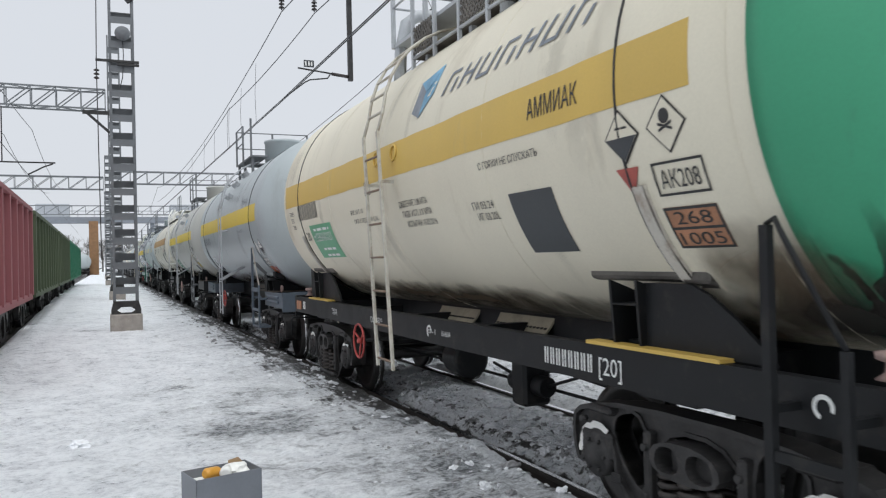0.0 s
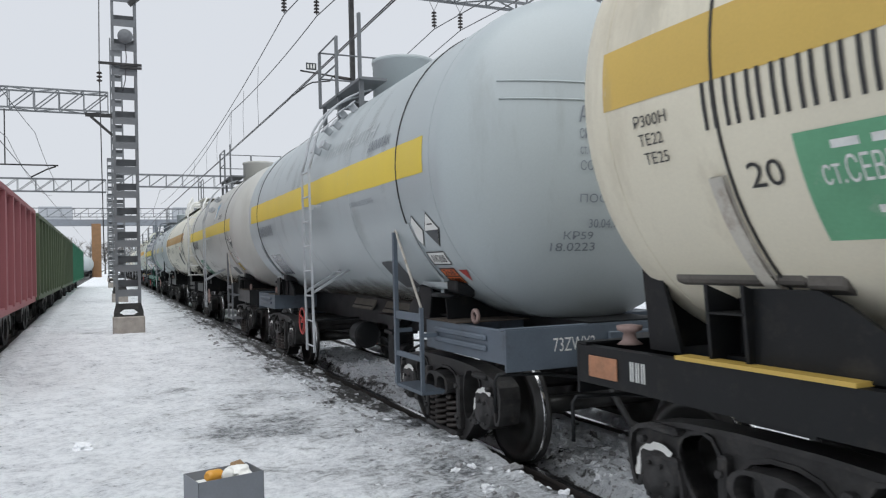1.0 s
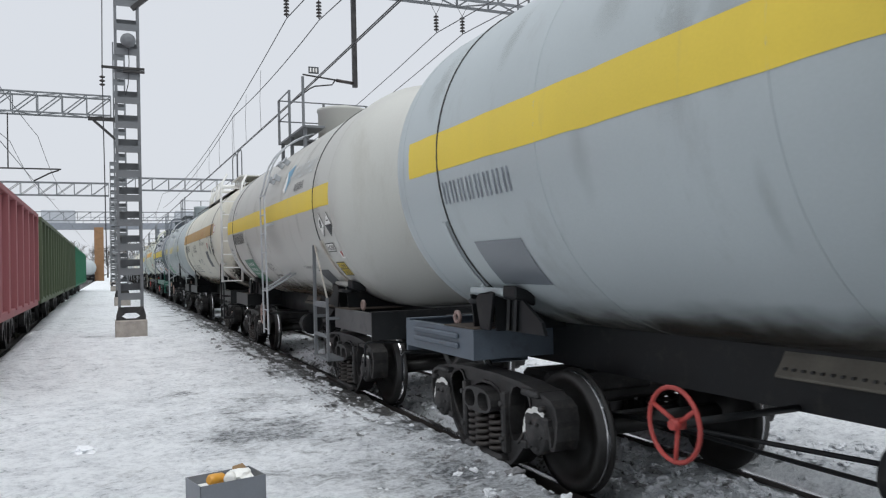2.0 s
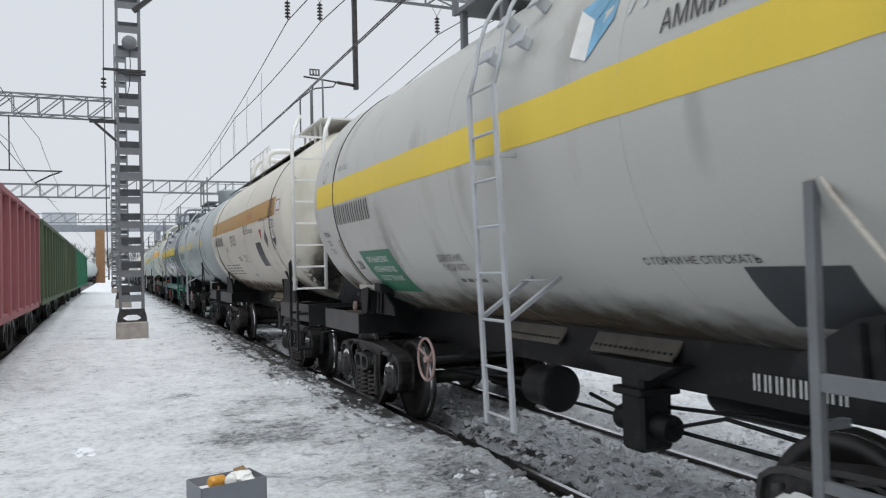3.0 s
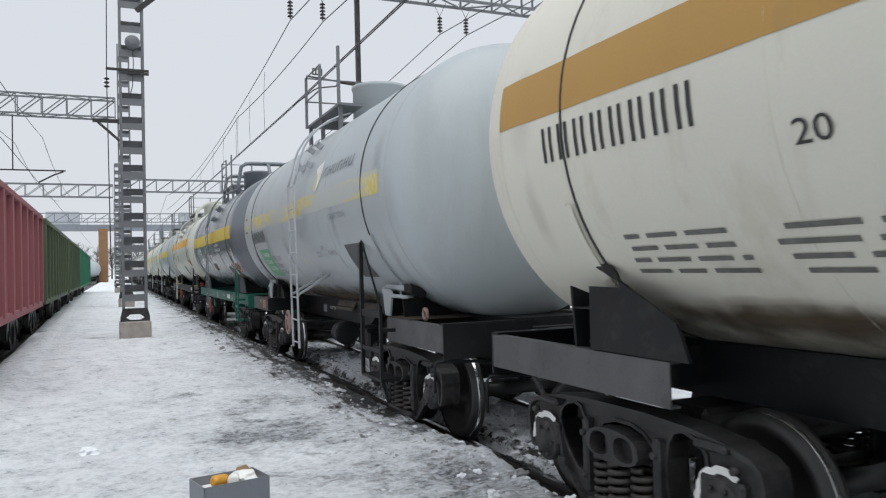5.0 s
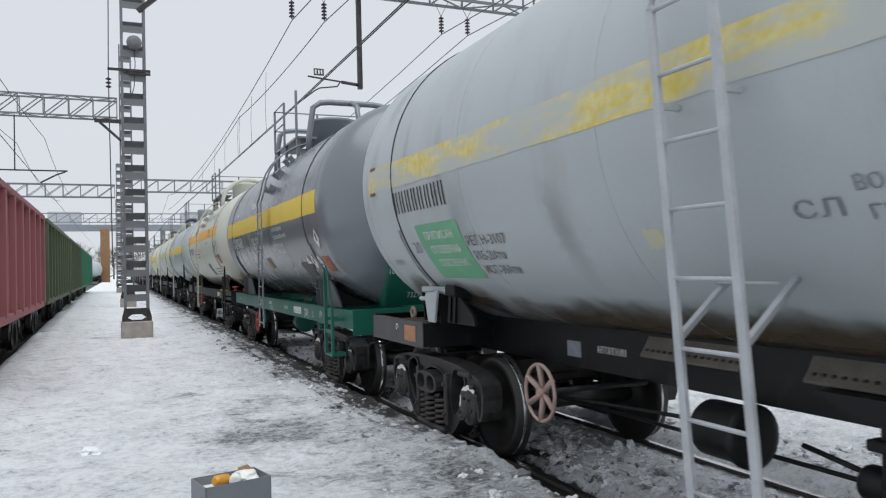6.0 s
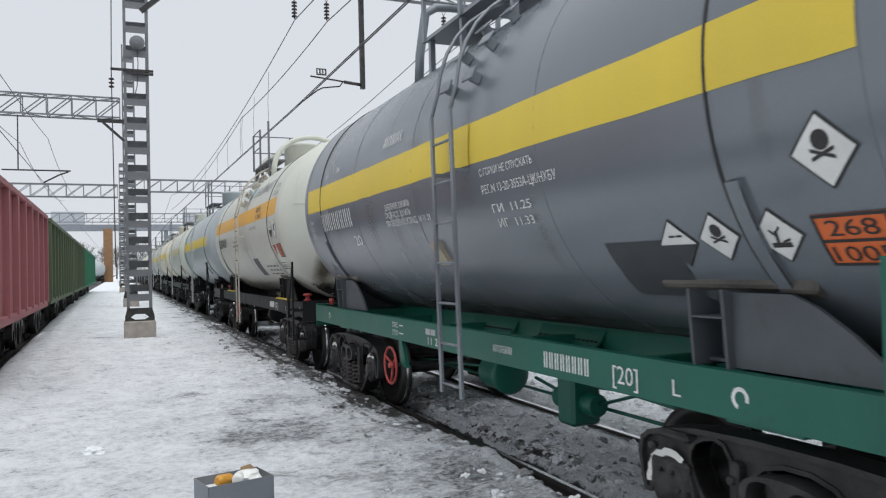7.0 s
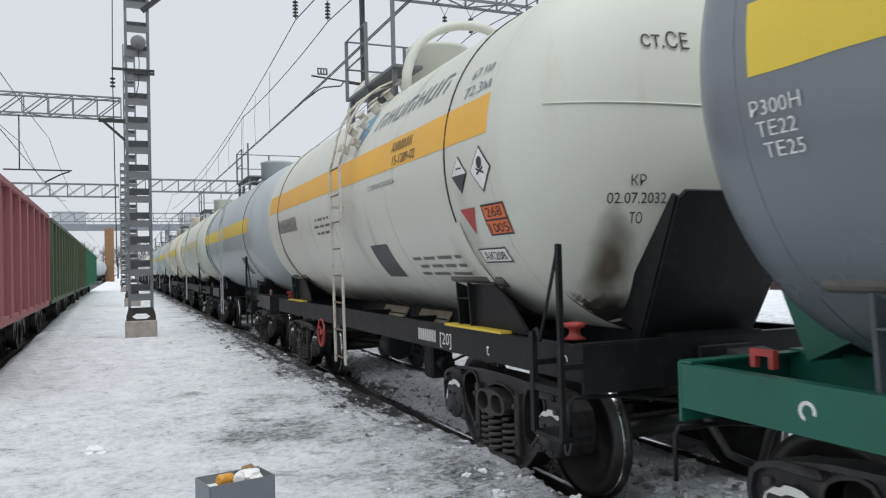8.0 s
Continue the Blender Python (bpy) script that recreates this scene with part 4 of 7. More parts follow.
def brand_marks(tank, y, a0, a1, width, slant, n, mat, label):
    """Company lettering as plain slanted strokes with a bar across the top or middle."""
    step = width / n
    for i in range(n):
        y0 = y - i * step
        for q, hi in ((0.0, 1.0), (0.56, 1.0 if i % 3 else 0.6)):
            bm = bmesh.new()
            rows = []
            for j in range(5):
                v = j / 4 * hi
                yy = y0 - q * step - slant * v
                rows.append([bm.verts.new(on_tank(yy - d, a0 + (a1 - a0) * v, 0.007)) for d in (0, step * 0.125)])
            for p, r in zip(rows, rows[1:]):
                bm.faces.new((p[0], p[1], r[1], r[0]))
            part("brand_stroke", bm, mat, tank, label)
        v0 = (0.86, 0.45, 0.0)[i % 3]
        bm = bmesh.new()
        bm.faces.new([bm.verts.new(on_tank(y0 - slant * v - d, a0 + (a1 - a0) * v, 0.0075)) for v, d in ((v0, step * 0.1), (v0, step * 0.6), (v0 + 0.14, step * 0.6), (v0 + 0.14, step * 0.1))])
        part("brand_stroke", bm, mat, tank, label)


def text_bars(tank, y, a, width, height, mat, rows):
    """Writing too small to read: one plain bar for each word."""
    rnd = random.Random(round(y * 97 + a * 13 + rows))
    pitch = height / rows
    for i in range(rows):
        yy, end = y - rnd.uniform(0, 0.12) * width, y - width
        top = a - math.degrees(i * pitch / R)
        while yy > end + 0.05:
            ln = min(rnd.uniform(0.12, 0.34) * width, yy - end)
            bm = bmesh.new()
            patch_mesh(bm, yy - ln, yy, top - math.degrees(pitch * 0.36 / R), top, 0.006)
            part("text_bar", bm, mat, tank)
            yy -= ln + 0.07 * width


def placard(tank, y, a, half, kind="plain", ground="label"):
    """A diamond danger label with a dark rim; half black, with a skull mark, or plain."""
    ha = math.degrees(half / R)

    def diamond(bm, k, off, lo=-1.0, hi=1.0):
        n = 8
        rows = []
        for i in range(n + 1):
            v = lo + (hi - lo) * i / n
            w = (1 - abs(v)) * k * half
            rows.append((bm.verts.new(on_tank(y + w, a + v * k * ha, off)), bm.verts.new(on_tank(y - w - 1e-4, a + v * k * ha, off))))
        for p, q in zip(rows, rows[1:]):
            bm.faces.new((p[0], p[1], q[1], q[0]))
    bm = bmesh.new()
    diamond(bm, 1.0, 0.005)
    part("placard", bm, "ink", tank, "diamond danger label")
    bm = bmesh.new()
    diamond(bm, 0.9, 0.008)
    part("placard_face", bm, ground, tank, "diamond danger label")
    if kind == "half":
        bm = bmesh.new()
        diamond(bm, 0.9, 0.011, -1.0, -0.02)
        part("placard_half", bm, "patch", tank)
        bm = bmesh.new()
        for dy in (-0.22, 0.15):
            patch_mesh(bm, y + dy * half - 0.18 * half, y + dy * half + 0.12 * half, a + 0.28 * ha, a + 0.36 * ha, 0.011)
        part("placard_mark", bm, "ink", tank)
    if kind == "tree":
        for pts in (((-0.1, -0.3), (0.0, 0.2)), ((0.0, 0.15), (0.2, 0.35)), ((-0.03, 0.0), (-0.25, 0.25)), ((-0.35, -0.3), (0.4, -0.3)), ((0.12, -0.2), (0.42, -0.1))):
            bm = bmesh.new()
            (u0, v0), (u1, v1) = pts
            du, dv = (v1 - v0) * 0.12, (u0 - u1) * 0.12
            bm.faces.new([bm.verts.new(on_tank(y - u * half, a + v * ha, 0.011)) for u, v in ((u0 + du, v0 + dv), (u1 + du, v1 + dv), (u1 - du, v1 - dv), (u0 - du, v0 - dv))])
            part("placard_mark", bm, "ink", tank)
    if kind == "skull":
        bm = bmesh.new()
        pts = [(0.26 * half * math.cos(i * math.tau / 12), 0.26 * ha * math.sin(i * math.tau / 12)) for i in range(12)]
        bm.faces.new([bm.verts.new(on_tank(y + q, a + 0.28 * ha + z, 0.011)) for q, z in pts])
        for s in (-1, 1):
            bm.faces.new([bm.verts.new(on_tank(y + q * half, a + z * ha, 0.0115)) for q, z in ((-0.34, -0.02 - s * 0.12), (-0.34, -0.12 - s * 0.12), (0.34, -0.12 + s * 0.12), (0.34, -0.02 + s * 0.12))])
        part("placard_mark", bm, "ink", tank)


def triangle(tank, y, a, half, mat="redfaded"):
    bm = bmesh.new()
    ha = math.degrees(half / R)
    bm.faces.new([bm.verts.new(on_tank(y + q * half, a + z * ha, 0.007)) for q, z in ((-1, 0.8), (1, 0.8), (0, -0.9))])
    part("warning_triangle", bm, mat, tank, "red warning triangle")


def code_plate(tank, y0, y1, a0, a1, mat, ink="ink", rows=("268", "1005")):
    """A hazard code plate with a dark rim and two rows of figures."""
    sheet("code_plate", tank, y0, y1, a0, a1, mat, "hazard code plate", 0.005)
    bm = bmesh.new()
    frame_lines(bm, y0, y1, a0, a1, 0.016, 0.008)
    am = (a0 + a1) / 2
    patch_mesh(bm, y0, y1, am - 0.3, am + 0.3, 0.008)
    part("plate_rim", bm, ink, tank)
    w, h = (y1 - y0), radians(a1 - a0) * R / 2
    words(tank, rows[0], y1 - w * 0.16, am + (a1 - a0) * 0.1, w * 0.68, h * 0.62, ink, 0.009)
    words(tank, rows[1], y1 - w * 0.10, a0 + (a1 - a0) * 0.1, w * 0.80, h * 0.62, ink, 0.009)


def ak_box(tank, y0, y1, a0, a1, mat="label"):
    if mat:
        sheet("code_label", tank, y0, y1, a0, a1, mat, "white code label", 0.005)
    bm = bmesh.new()
    frame_lines(bm, y0, y1, a0, a1, 0.014, 0.008)
    part("label_rim", bm, "ink", tank)
    words(tank, "АК208", y1 - (y1 - y0) * 0.12, a0 + (a1 - a0) * 0.22, (y1 - y0) * 0.76, radians(a1 - a0) * R * 0.55, "ink", 0.009)


def stripe(tank, y0, y1, a0, a1, mat):
    return sheet("stripe", tank, y0, y1, a0, a1, mat, "painted warning stripe", 0.003, 40, 0.35)


def stain_shade(tank, mat, place, n=14, m=5):
    """A ragged blotch; place(u, v) gives its points for u, v from -1 to 1."""
    bm = bmesh.new()
    lay = bm.verts.layers.float.new("fade")
    rings = []
    for j in range(m + 1):
        ring = []
        for i in range(n):
            a, q = i * math.tau / n, j / m
            v = bm.verts.new(place(q * math.cos(a), q * math.sin(a)))
            v[lay] = 1 - q
            ring.append(v)
        rings.append(ring)
    for a, b in zip(rings, rings[1:]):
        for i in range(n):
            bm.faces.new((a[i], a[(i + 1) % n], b[(i + 1) % n], b[i]))
    part("stain_shade", bm, mat, tank, "dark ragged patch of grime or painted shade")


LAYER = itertools.cycle(0.0015 + 0.0002 * i for i in range(7))


# lays stains on the side, and the shade painted along the belly
def side_stain_shade(tank, mat, y, a, hy, ha):
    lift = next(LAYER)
    stain_shade(tank, mat, lambda u, v: on_tank(y + u * hy, a + v * ha, lift), 120 if hy > 2 else 36, 8)


def head_stain(tank, mat, x, z, hx, hz):
    def place(u, v):
        px, pz = x + u * hx, z + v * hz
        k = math.hypot(px, pz - ZC) / (R * 0.995)
        if k > 1:
            px, pz = px / k, ZC + (pz - ZC) / k
        return Vector((px, head_y(px, pz, 0.003), pz))
    stain_shade(tank, mat, place, 28, 8)


# ---- wagon parts ----


def tank_mesh(bm, front=True, seg=84):
    prof, n = [], 12
    head = [(max(0.02, R * math.sin(math.pi / 2 * i / n)), CYL + HEAD * math.cos(math.pi / 2 * i / n)) for i in range(n)]
    if front:
        prof += [(r, -s) for r, s in head]
    prof += [(R, -CYL), (R, -SEAM), (R, -1.5), (R, 1.5), (R, SEAM), (R, CYL)]
    prof += [(r, s) for r, s in reversed(head)]
    lathe(bm, prof, "y", seg, (0, 0, ZC))


def front_head_mesh(bm, seg=84):
    n = 12
    lathe(bm, [(max(0.02, (R + 0.002) * math.sin(math.pi / 2 * i / n)), -CYL - HEAD * math.cos(math.pi / 2 * i / n)) for i in range(n + 1)], "y", seg, (0, 0, ZC))


def ring_mesh(bm, y, r=0.009):
    tube(bm, [(-(R + 0.004) * math.cos(a), y, ZC + (R + 0.004) * math.sin(a)) for a in [k * math.tau / 72 for k in range(72)]], r, 5, True)


def weld_mesh(bm, y):
    tube(bm, [(-(R + 0.001) * math.cos(a), y, ZC + (R + 0.001) * math.sin(a)) for a in [k * math.tau / 72 for k in range(72)]], 0.003, 4, True)


def swap_xy(bm):
    for v in bm.verts:
        v.co = Vector((v.co.y, v.co.x, v.co.z))


def saddle(w, s, mat, style, face, tank_mat, tall=False):
    """The cradle that carries one end of the tank: cross plates, a pocket for the tie strap, a beam on top."""
    bx = style == "box"
    yc, hi, gap, ww = (4.16 if s > 0 else 3.455, 1.68, 0.13, 1.2) if bx else (3.86, 1.56, 0.22, 1.12)

    def sy(*v):
        return sorted(s * q for q in v)
    outer = [(-ww, 1.25), (-ww - 0.03, hi)] + [(x, ZC - math.sqrt((R + 0.014) ** 2 - x * x)) for x in [-ww + 2 * ww * i / 14 for i in range(15)] if abs(x) < 1.05] + [(ww + 0.03, hi), (ww, 1.25)]
    cross = bmesh.new()
    plate(cross, outer, [], -0.012, 0.012)
    swap_xy(cross)
    me = mesh_of("saddle_plate", cross, mat)
    bm = bmesh.new()
    box(bm, -ww + 0.1, ww - 0.1, *sy(yc - gap, yc + gap), 1.27, 1.29)
    sd = part("saddle", bm, mat, w, "dark steel tank cradle")
    for y in (yc - gap, yc + gap):
        part("saddle_plate", me, None, sd).location.y = s * y
    bm = bmesh.new()
    box(bm, -ww + 0.2, -ww + 0.215, *sy(yc - gap, yc + gap), 1.27, hi)
    part("saddle_web", bm, "deckgrime" if not bx else mat, sd)
    if bx:
        for z in (1.52,):
            bm = bmesh.new()
            box(bm, -ww - 0.03, -ww + 0.2, *sy(yc - gap, yc + gap), z, z + 0.012, 0.003)
            part("saddle_shelf", bm, mat, sd)
        # closed flank towards the front of the wagon; at the rear a gusset as well
        f = s * yc - gap
        bm = bmesh.new()
        if tall:
            plate(bm, [(f + 0.01, 1.26), (f + 0.01, 1.68)] + arc(f - 0.16, 1.66, 0.17, 175, 60, 7) + [(f - 0.45, 1.66), (f - 0.85, 1.48), (f - 0.95, 1.26)], [], -1.25, -1.225)
        else:
            plate(bm, [(f + 0.01, 1.26), (f + 0.01, 1.66), (f - 0.40, 1.66), (f - 0.55, 1.60), (f - 0.74, 1.48), (f - 0.93, 1.33), (f - 0.99, 1.26)], [], -1.16, -1.13)
        part("saddle_cheek", bm, mat, sd)
        if s > 0 and mat == "black" and not tall:
            bm = bmesh.new()
            plate(bm, [(4.64, 1.26), (4.80, 1.72), (4.98, 1.78), (4.92, 1.26)], [], -1.10, -1.07)
            box(bm, -1.1, -0.5, 4.90, 4.92, 1.26, 1.62)
            part("gusset", bm, mat, sd)
    else:
        # flared face, open pocket with a rolled lip beside it, sloped flank
        bm = bmesh.new()
        plate(bm, [(s * 3.53, 1.59), (s * 3.60, 1.60), (s * 3.84, 1.57), (s * 3.88, 1.52), (s * 3.80, 1.26), (s * 3.62, 1.26)], [], -1.20, -1.175)
        bmesh.ops.bevel(bm, geom=[e for e in bm.edges if e.is_manifold], offset=0.006, segments=2, affect="EDGES")
        part("saddle_face", bm, face, sd, "bent sheet face of the cradle")
        bm = bmesh.new()
        tube(bm, [(-1.18, s * 3.87, 1.50), (-1.17, s * 4.05, 1.50), (-1.13, s * 4.12, 1.49), (-1.02, s * 4.13, 1.50)], 0.024, 7)
        part("pocket_lip", bm, face, sd)
        bm = bmesh.new()
        plate(bm, [(s * 3.54, 1.26), (s * 3.50, 1.60), (s * 3.30, 1.56), (s * 2.95, 1.36), (s * 2.9, 1.26)], [], -1.08, -1.05)
        for y in (3.46, 3.34):
            bar(bm, (-1.10, s * y, 1.27), (-1.09, s * (y - 0.02), 1.54), 0.03)
        part("saddle_cheek", bm, mat, sd)
        bm = bmesh.new()
        box(bm, -1.235, -0.44, *sy(3.86, 4.52), 1.252, 1.262)
        part("deck_plate", bm, "deckgrime", sd, "rusty deck plate beside the cradle")
        bm = bmesh.new()
        tube(bm, [(-1.06, s * 4.58 + 0.055 * math.cos(i * math.tau / 14), 1.315 + 0.055 * math.sin(i * math.tau / 14)) for i in range(14)], 0.022, 6, True)
        part("towing_eye", bm, "handgrey", w, "pale worn towing eye")
    if tall:
        return
    y0, y1, z = (s * yc - 0.44, s * yc + 0.47, hi + 0.03) if bx else (s * 3.8 - 0.32, s * 3.8 + 0.32, 1.585)
    for q0, q1, hh, m in ((y0, y1, 0.035, "wornbeam" if bx or (face == mat and tank_mat == "white") else tank_mat), (y0 - 0.22, y0, 0.055, "wornbeam" if bx else mat)):
        bm = bmesh.new()
        box(bm, -1.14, -0.94, q0, q1, -hh, hh, 0.015)
        for v in bm.verts:
            v.co.z += z + (v.co.x + 1.1) * -0.35
        part("saddle_beam", bm, m, sd, "worn steel beam under the tank")


def strap(w, y, tank_mat):
    """Flat steel strap that ties the tank down to its cradle."""
    bm = bmesh.new()
    y += 0.075 if y > 0 else -0.075
    patch_mesh(bm, y - 0.045, y + 0.045, -47, -21, 0.030)
    patch_mesh(bm, y - 0.045, y + 0.045, -21, -47, 0.004)
    for e in (-0.045, 0.045):
        bar(bm, on_tank(y + e, -21, 0.012), on_tank(y + e, -34, 0.016), 0.006, 0.026)
        bar(bm, on_tank(y + e, -34, 0.016), on_tank(y + e, -47, 0.012), 0.006, 0.026)
    bar(bm, on_tank(y, -46, 0.02), on_tank(y, -47, 0.02) + Vector((-0.02, 0, -0.13)), 0.07, 0.03)
    part("tie_strap", bm, "wornstrap" if tank_mat in ("cream", "greyc") else tank_mat, w, "worn steel tie strap")


def channel(bm, x, y0, y1, z0, z1, out, t=0.012, fl=0.08):
    """A C-section beam along y whose web is at x and whose flanges point inwards."""
    a, b = x + t * out, x + fl * out
    plate(bm, [(x, z0), (x, z1), (b, z1), (b, z1 - t), (a, z1 - t), (a, z0 + t), (b, z0 + t), (b, z0)], [], y0, y1)
    swap_xy(bm)


def underframe(w, kind, mat, deep):
    bm = bmesh.new()
    half = 0.46 if deep else 0.42
    plate(bm, [(-half, 0.91), (-half, 1.285), (half, 1.285), (half, 0.91), (half - 0.1, 0.91), (half - 0.1, 0.925), (half - 0.02, 0.925), (half - 0.02, 1.265), (-half + 0.02, 1.265), (-half + 0.02, 0.925), (-half + 0.1, 0.925), (-half + 0.1, 0.91)], [], -5.48, 5.48)
    swap_xy(bm)
    uf = part("underframe", bm, "black" if mat != "teal" else "teal", w)
    for s in (-1, 1):
        bm = bmesh.new()
        box(bm, -1.25, 1.25, s * 5.50 - 0.012, s * 5.50 + 0.012, 0.92, 1.26)
        box(bm, -1.25, 1.25, min(s * 5.50, s * 5.40), max(s * 5.50, s * 5.40), 1.255, 1.27)
        box(bm, -0.26, 0.26, s * 5.53 - 0.02, s * 5.53 + 0.02, 0.7, 1.2, 0.01)
        part("end_beam", bm, mat, uf)
        bm = bmesh.new()
        y0, y1 = sorted((s * 3.85, s * 4.35)) if kind == "ends" else sorted((s * 3.6, s * 4.1))
        box(bm, -1.235, 1.235, y0, y1, 0.98, 1.246)
        part("cross_beam", bm, mat, uf)
    for x, o in ((-1.25, 1), (1.25, -1)):
        if kind == "full":
            bm = bmesh.new()
            channel(bm, x, -5.485, 5.485, 1.0, 1.25, o)
            part("side_sill", bm, mat, uf)
        else:
            for s in (-1, 1):
                y0, y1 = sorted((s * (3.25 if deep else 3.84), s * 5.485))
                bm = bmesh.new()
                channel(bm, x, y0, y1, 0.98, 1.25, o)
                part("side_sill", bm, "sillgrey" if mat == "black" else mat, uf)
                for z in (1.06, 1.15) if mat == "bluesteel" else ():
                    bm = bmesh.new()
                    box(bm, min(x - 0.03 * o, x), max(x - 0.03 * o, x), y0 + 0.3, y1 - 0.25, z, z + 0.05, 0.012)
                    part("pressed_rib", bm, "sillgrey" if mat == "black" else mat, uf)
    for y in (-2.6, -0.9, 0.9, 2.6):
        if kind == "full":
            bm = bmesh.new()
            box(bm, -1.238, 1.238, y - 0.05, y + 0.05, 1.08, 1.2)
            part("cross_beam", bm, mat, uf)
    return uf


def coupler(w, s):
    """Knuckle coupler with its brake hose."""
    bm = bmesh.new()
    box(bm, -0.11, 0.11, min(s * 5.4, s * 5.82), max(s * 5.4, s * 5.82), 0.9, 1.12, 0.03)
    plate(bm, [(s * 5.78, 0.82), (s * 5.78, 1.2), (s * 5.98, 1.16), (s * 6.0, 0.86)], [], -0.22, 0.12)
    box(bm, 0.12, 0.26, min(s * 5.78, s * 6.06), max(s * 5.78, s * 6.06), 0.86, 1.16, 0.03)
    c = part("coupler", bm, "cast", w, "black automatic coupler")
    bm = bmesh.new()
    tube(bm, [(-0.35, s * 5.42, 0.95), (-0.36, s * 5.6, 0.9), (-0.36, s * 5.72, 0.7), (-0.3, s * 5.85, 0.48), (-0.2, s * 5.98, 0.42)], 0.03, 7)
    part("brake_hose", bm, "ink", c)
    bm = bmesh.new()
    tube(bm, [(-1.33, s * 5.46, 0.60), (-1.33, s * 5.46, 0.86), (-1.30, s * 5.46, 0.9), (-0.9, s * 5.47, 0.88), (-0.15, s * 5.5, 0.76)], 0.015, 6)
    part("uncoupling_rod", bm, "black", w)


def under_gear(w, mat, tank_mat, big):
    """Brake cylinder, reservoir, drain valve and rods under the middle."""
    bm = bmesh.new()
    lathe(bm, [(0.02, -0.21), (0.16, -0.20), (0.20, -0.19), (0.20, -0.15), (0.18, -0.14), (0.18, 0.17), (0.16, 0.20), (0.02, 0.21)], "y", 24, (0.5 if big else -0.66, -1.6 if big else 0.1, 0.76))
    part("brake_cylinder", bm, mat, w)
    bm = bmesh.new()
    lathe(bm, [(0.06, -0.55), (0.16, -0.5), (0.2, -0.42), (0.2, 0.42), (0.16, 0.5), (0.06, 0.55)], "y", 20, (-0.6 if big else 0.55, -1.66 if big else -1.2, 0.72))
    part("air_reservoir", bm, mat, w)
    bm = bmesh.new()
    box(bm, -0.62, -0.32, -1.13, -0.87, 0.42, 1.0, 0.03)
    box(bm, -0.66, -0.28, -1.17, -0.83, 0.84, 0.9, 0.01)
    for z, y in ((0.62, -1.22), (0.62, -0.78)):
        lathe(bm, [(0.09, -0.09), (0.1, -0.07), (0.1, 0.07), (0.09, 0.09)], "y", 14, (-0.47, y, z))
    if big:
        bmesh.ops.translate(bm, verts=bm.verts, vec=(-0.12, 0.48, 0.08))
    valve = part("distributor_valve", bm, mat, w)
    bm = bmesh.new()
    y, x = (-0.52, -0.72) if big else (-1.0, -0.62)
    plate(bm, [(y + 0.22, 0.97), (y - 0.22, 0.97), (y - 0.5, 1.10), (y + 0.5, 1.10)], [], x, -0.3)
    part("valve_bracket", bm, mat, valve)
    rods = ([(-0.5, 0.5, 0.74), (-0.5, 2.9, 0.6)], [(-0.5, -0.3, 0.74), (-0.5, -0.8, 0.66)], [(-0.47, -1.2, 0.6), (-0.45, -1.8, 0.78), (-0.4, -2.6, 0.72)],
                [(-0.42, -1.2, 0.76), (-0.4, -2.0, 0.82), (-0.35, -5.3, 0.88)], [(-0.3, 2.8, 0.56), (-0.3, -2.8, 0.56)])
    for pts in ([(-0.6, -0.75, 0.72), (-0.6, -0.95, 0.74), (-0.6, -1.2, 0.82)], [(-0.5, -0.5, 0.86), (-0.5, -2.6, 0.86)]) if big else rods:
        bm = bmesh.new()
        tube(bm, pts, 0.016, 6)
        part("brake_rod", bm, mat, w)
    for y0, y1 in ((1.18, 0.14), (-0.33, -1.38)):
        # folded foot plate that widens out over the centre sill, a row of bolts along its lip
        out = 0.06 if big else 0.0
        bm = bmesh.new()
        rows = []
        for x, z, d in ((-0.33, 1.33, 0.0), (-0.40, 1.30, 0.0), (-0.47, 1.17, 0.03), (-0.50, 1.125, 0.05), (-0.50, 1.11, 0.05)):
            rows.append([bm.verts.new((x - out, y, z)) for y in (y0 + d * 0.3, y1 + d)])
            rows[-1] += [bm.verts.new((x - out + 0.02, y, z - 0.008)) for y in (y1 + d, y0 + d * 0.3)]
        for a, b in zip(rows, rows[1:]):
            for k in range(4):
                bm.faces.new((a[k], a[(k + 1) % 4], b[(k + 1) % 4], b[k]))
        bm.faces.new(rows[0])
        bm.faces.new(rows[-1][::-1])
        foot = part("foot_plate", bm, "footwhite" if tank_mat in ("white", "cream", "greige") else "teal" if mat == "teal" else "footgrimeshade", w, "bolted foot plate of the tank")
        bolt = once("bolt", lambda b: lathe(b, [(0.010, -0.022), (0.010, 0.02)], "x", 6), "cast")
        for k in range(15):
            part("bolt", bolt, None, foot).location = (-0.475 - out, y0 - 0.05 + (y1 - y0 + 0.12) * k / 14, 1.165)


def hand_wheel(w, y, z, mat, cast=False):
    bm = bmesh.new()
    r = 0.205
    tube(bm, [(0, r * math.cos(k * math.tau / 28), r * math.sin(k * math.tau / 28)) for k in range(28)], 0.014, 7, True)
    for k in range(6 if cast else 3):
        a = k * math.tau / (6 if cast else 3) + 0.5
        tube(bm, [(0.03, 0, 0), (0, r * math.cos(a), r * math.sin(a))], 0.022 if cast else 0.014, 6)
    lathe(bm, [(0.03, -0.02), (0.035, 0.06)], "x", 10)
    h = part("hand_wheel", bm, mat, w, "red brake hand wheel" if mat == "red" else "weathered brake hand wheel")
    h.location = (-1.36, y, z)
    bm = bmesh.new()
    tube(bm, [(0.03, 0, 0), (0.95, 0, 0)], 0.022, 8)
    part("shaft", bm, "black", h)


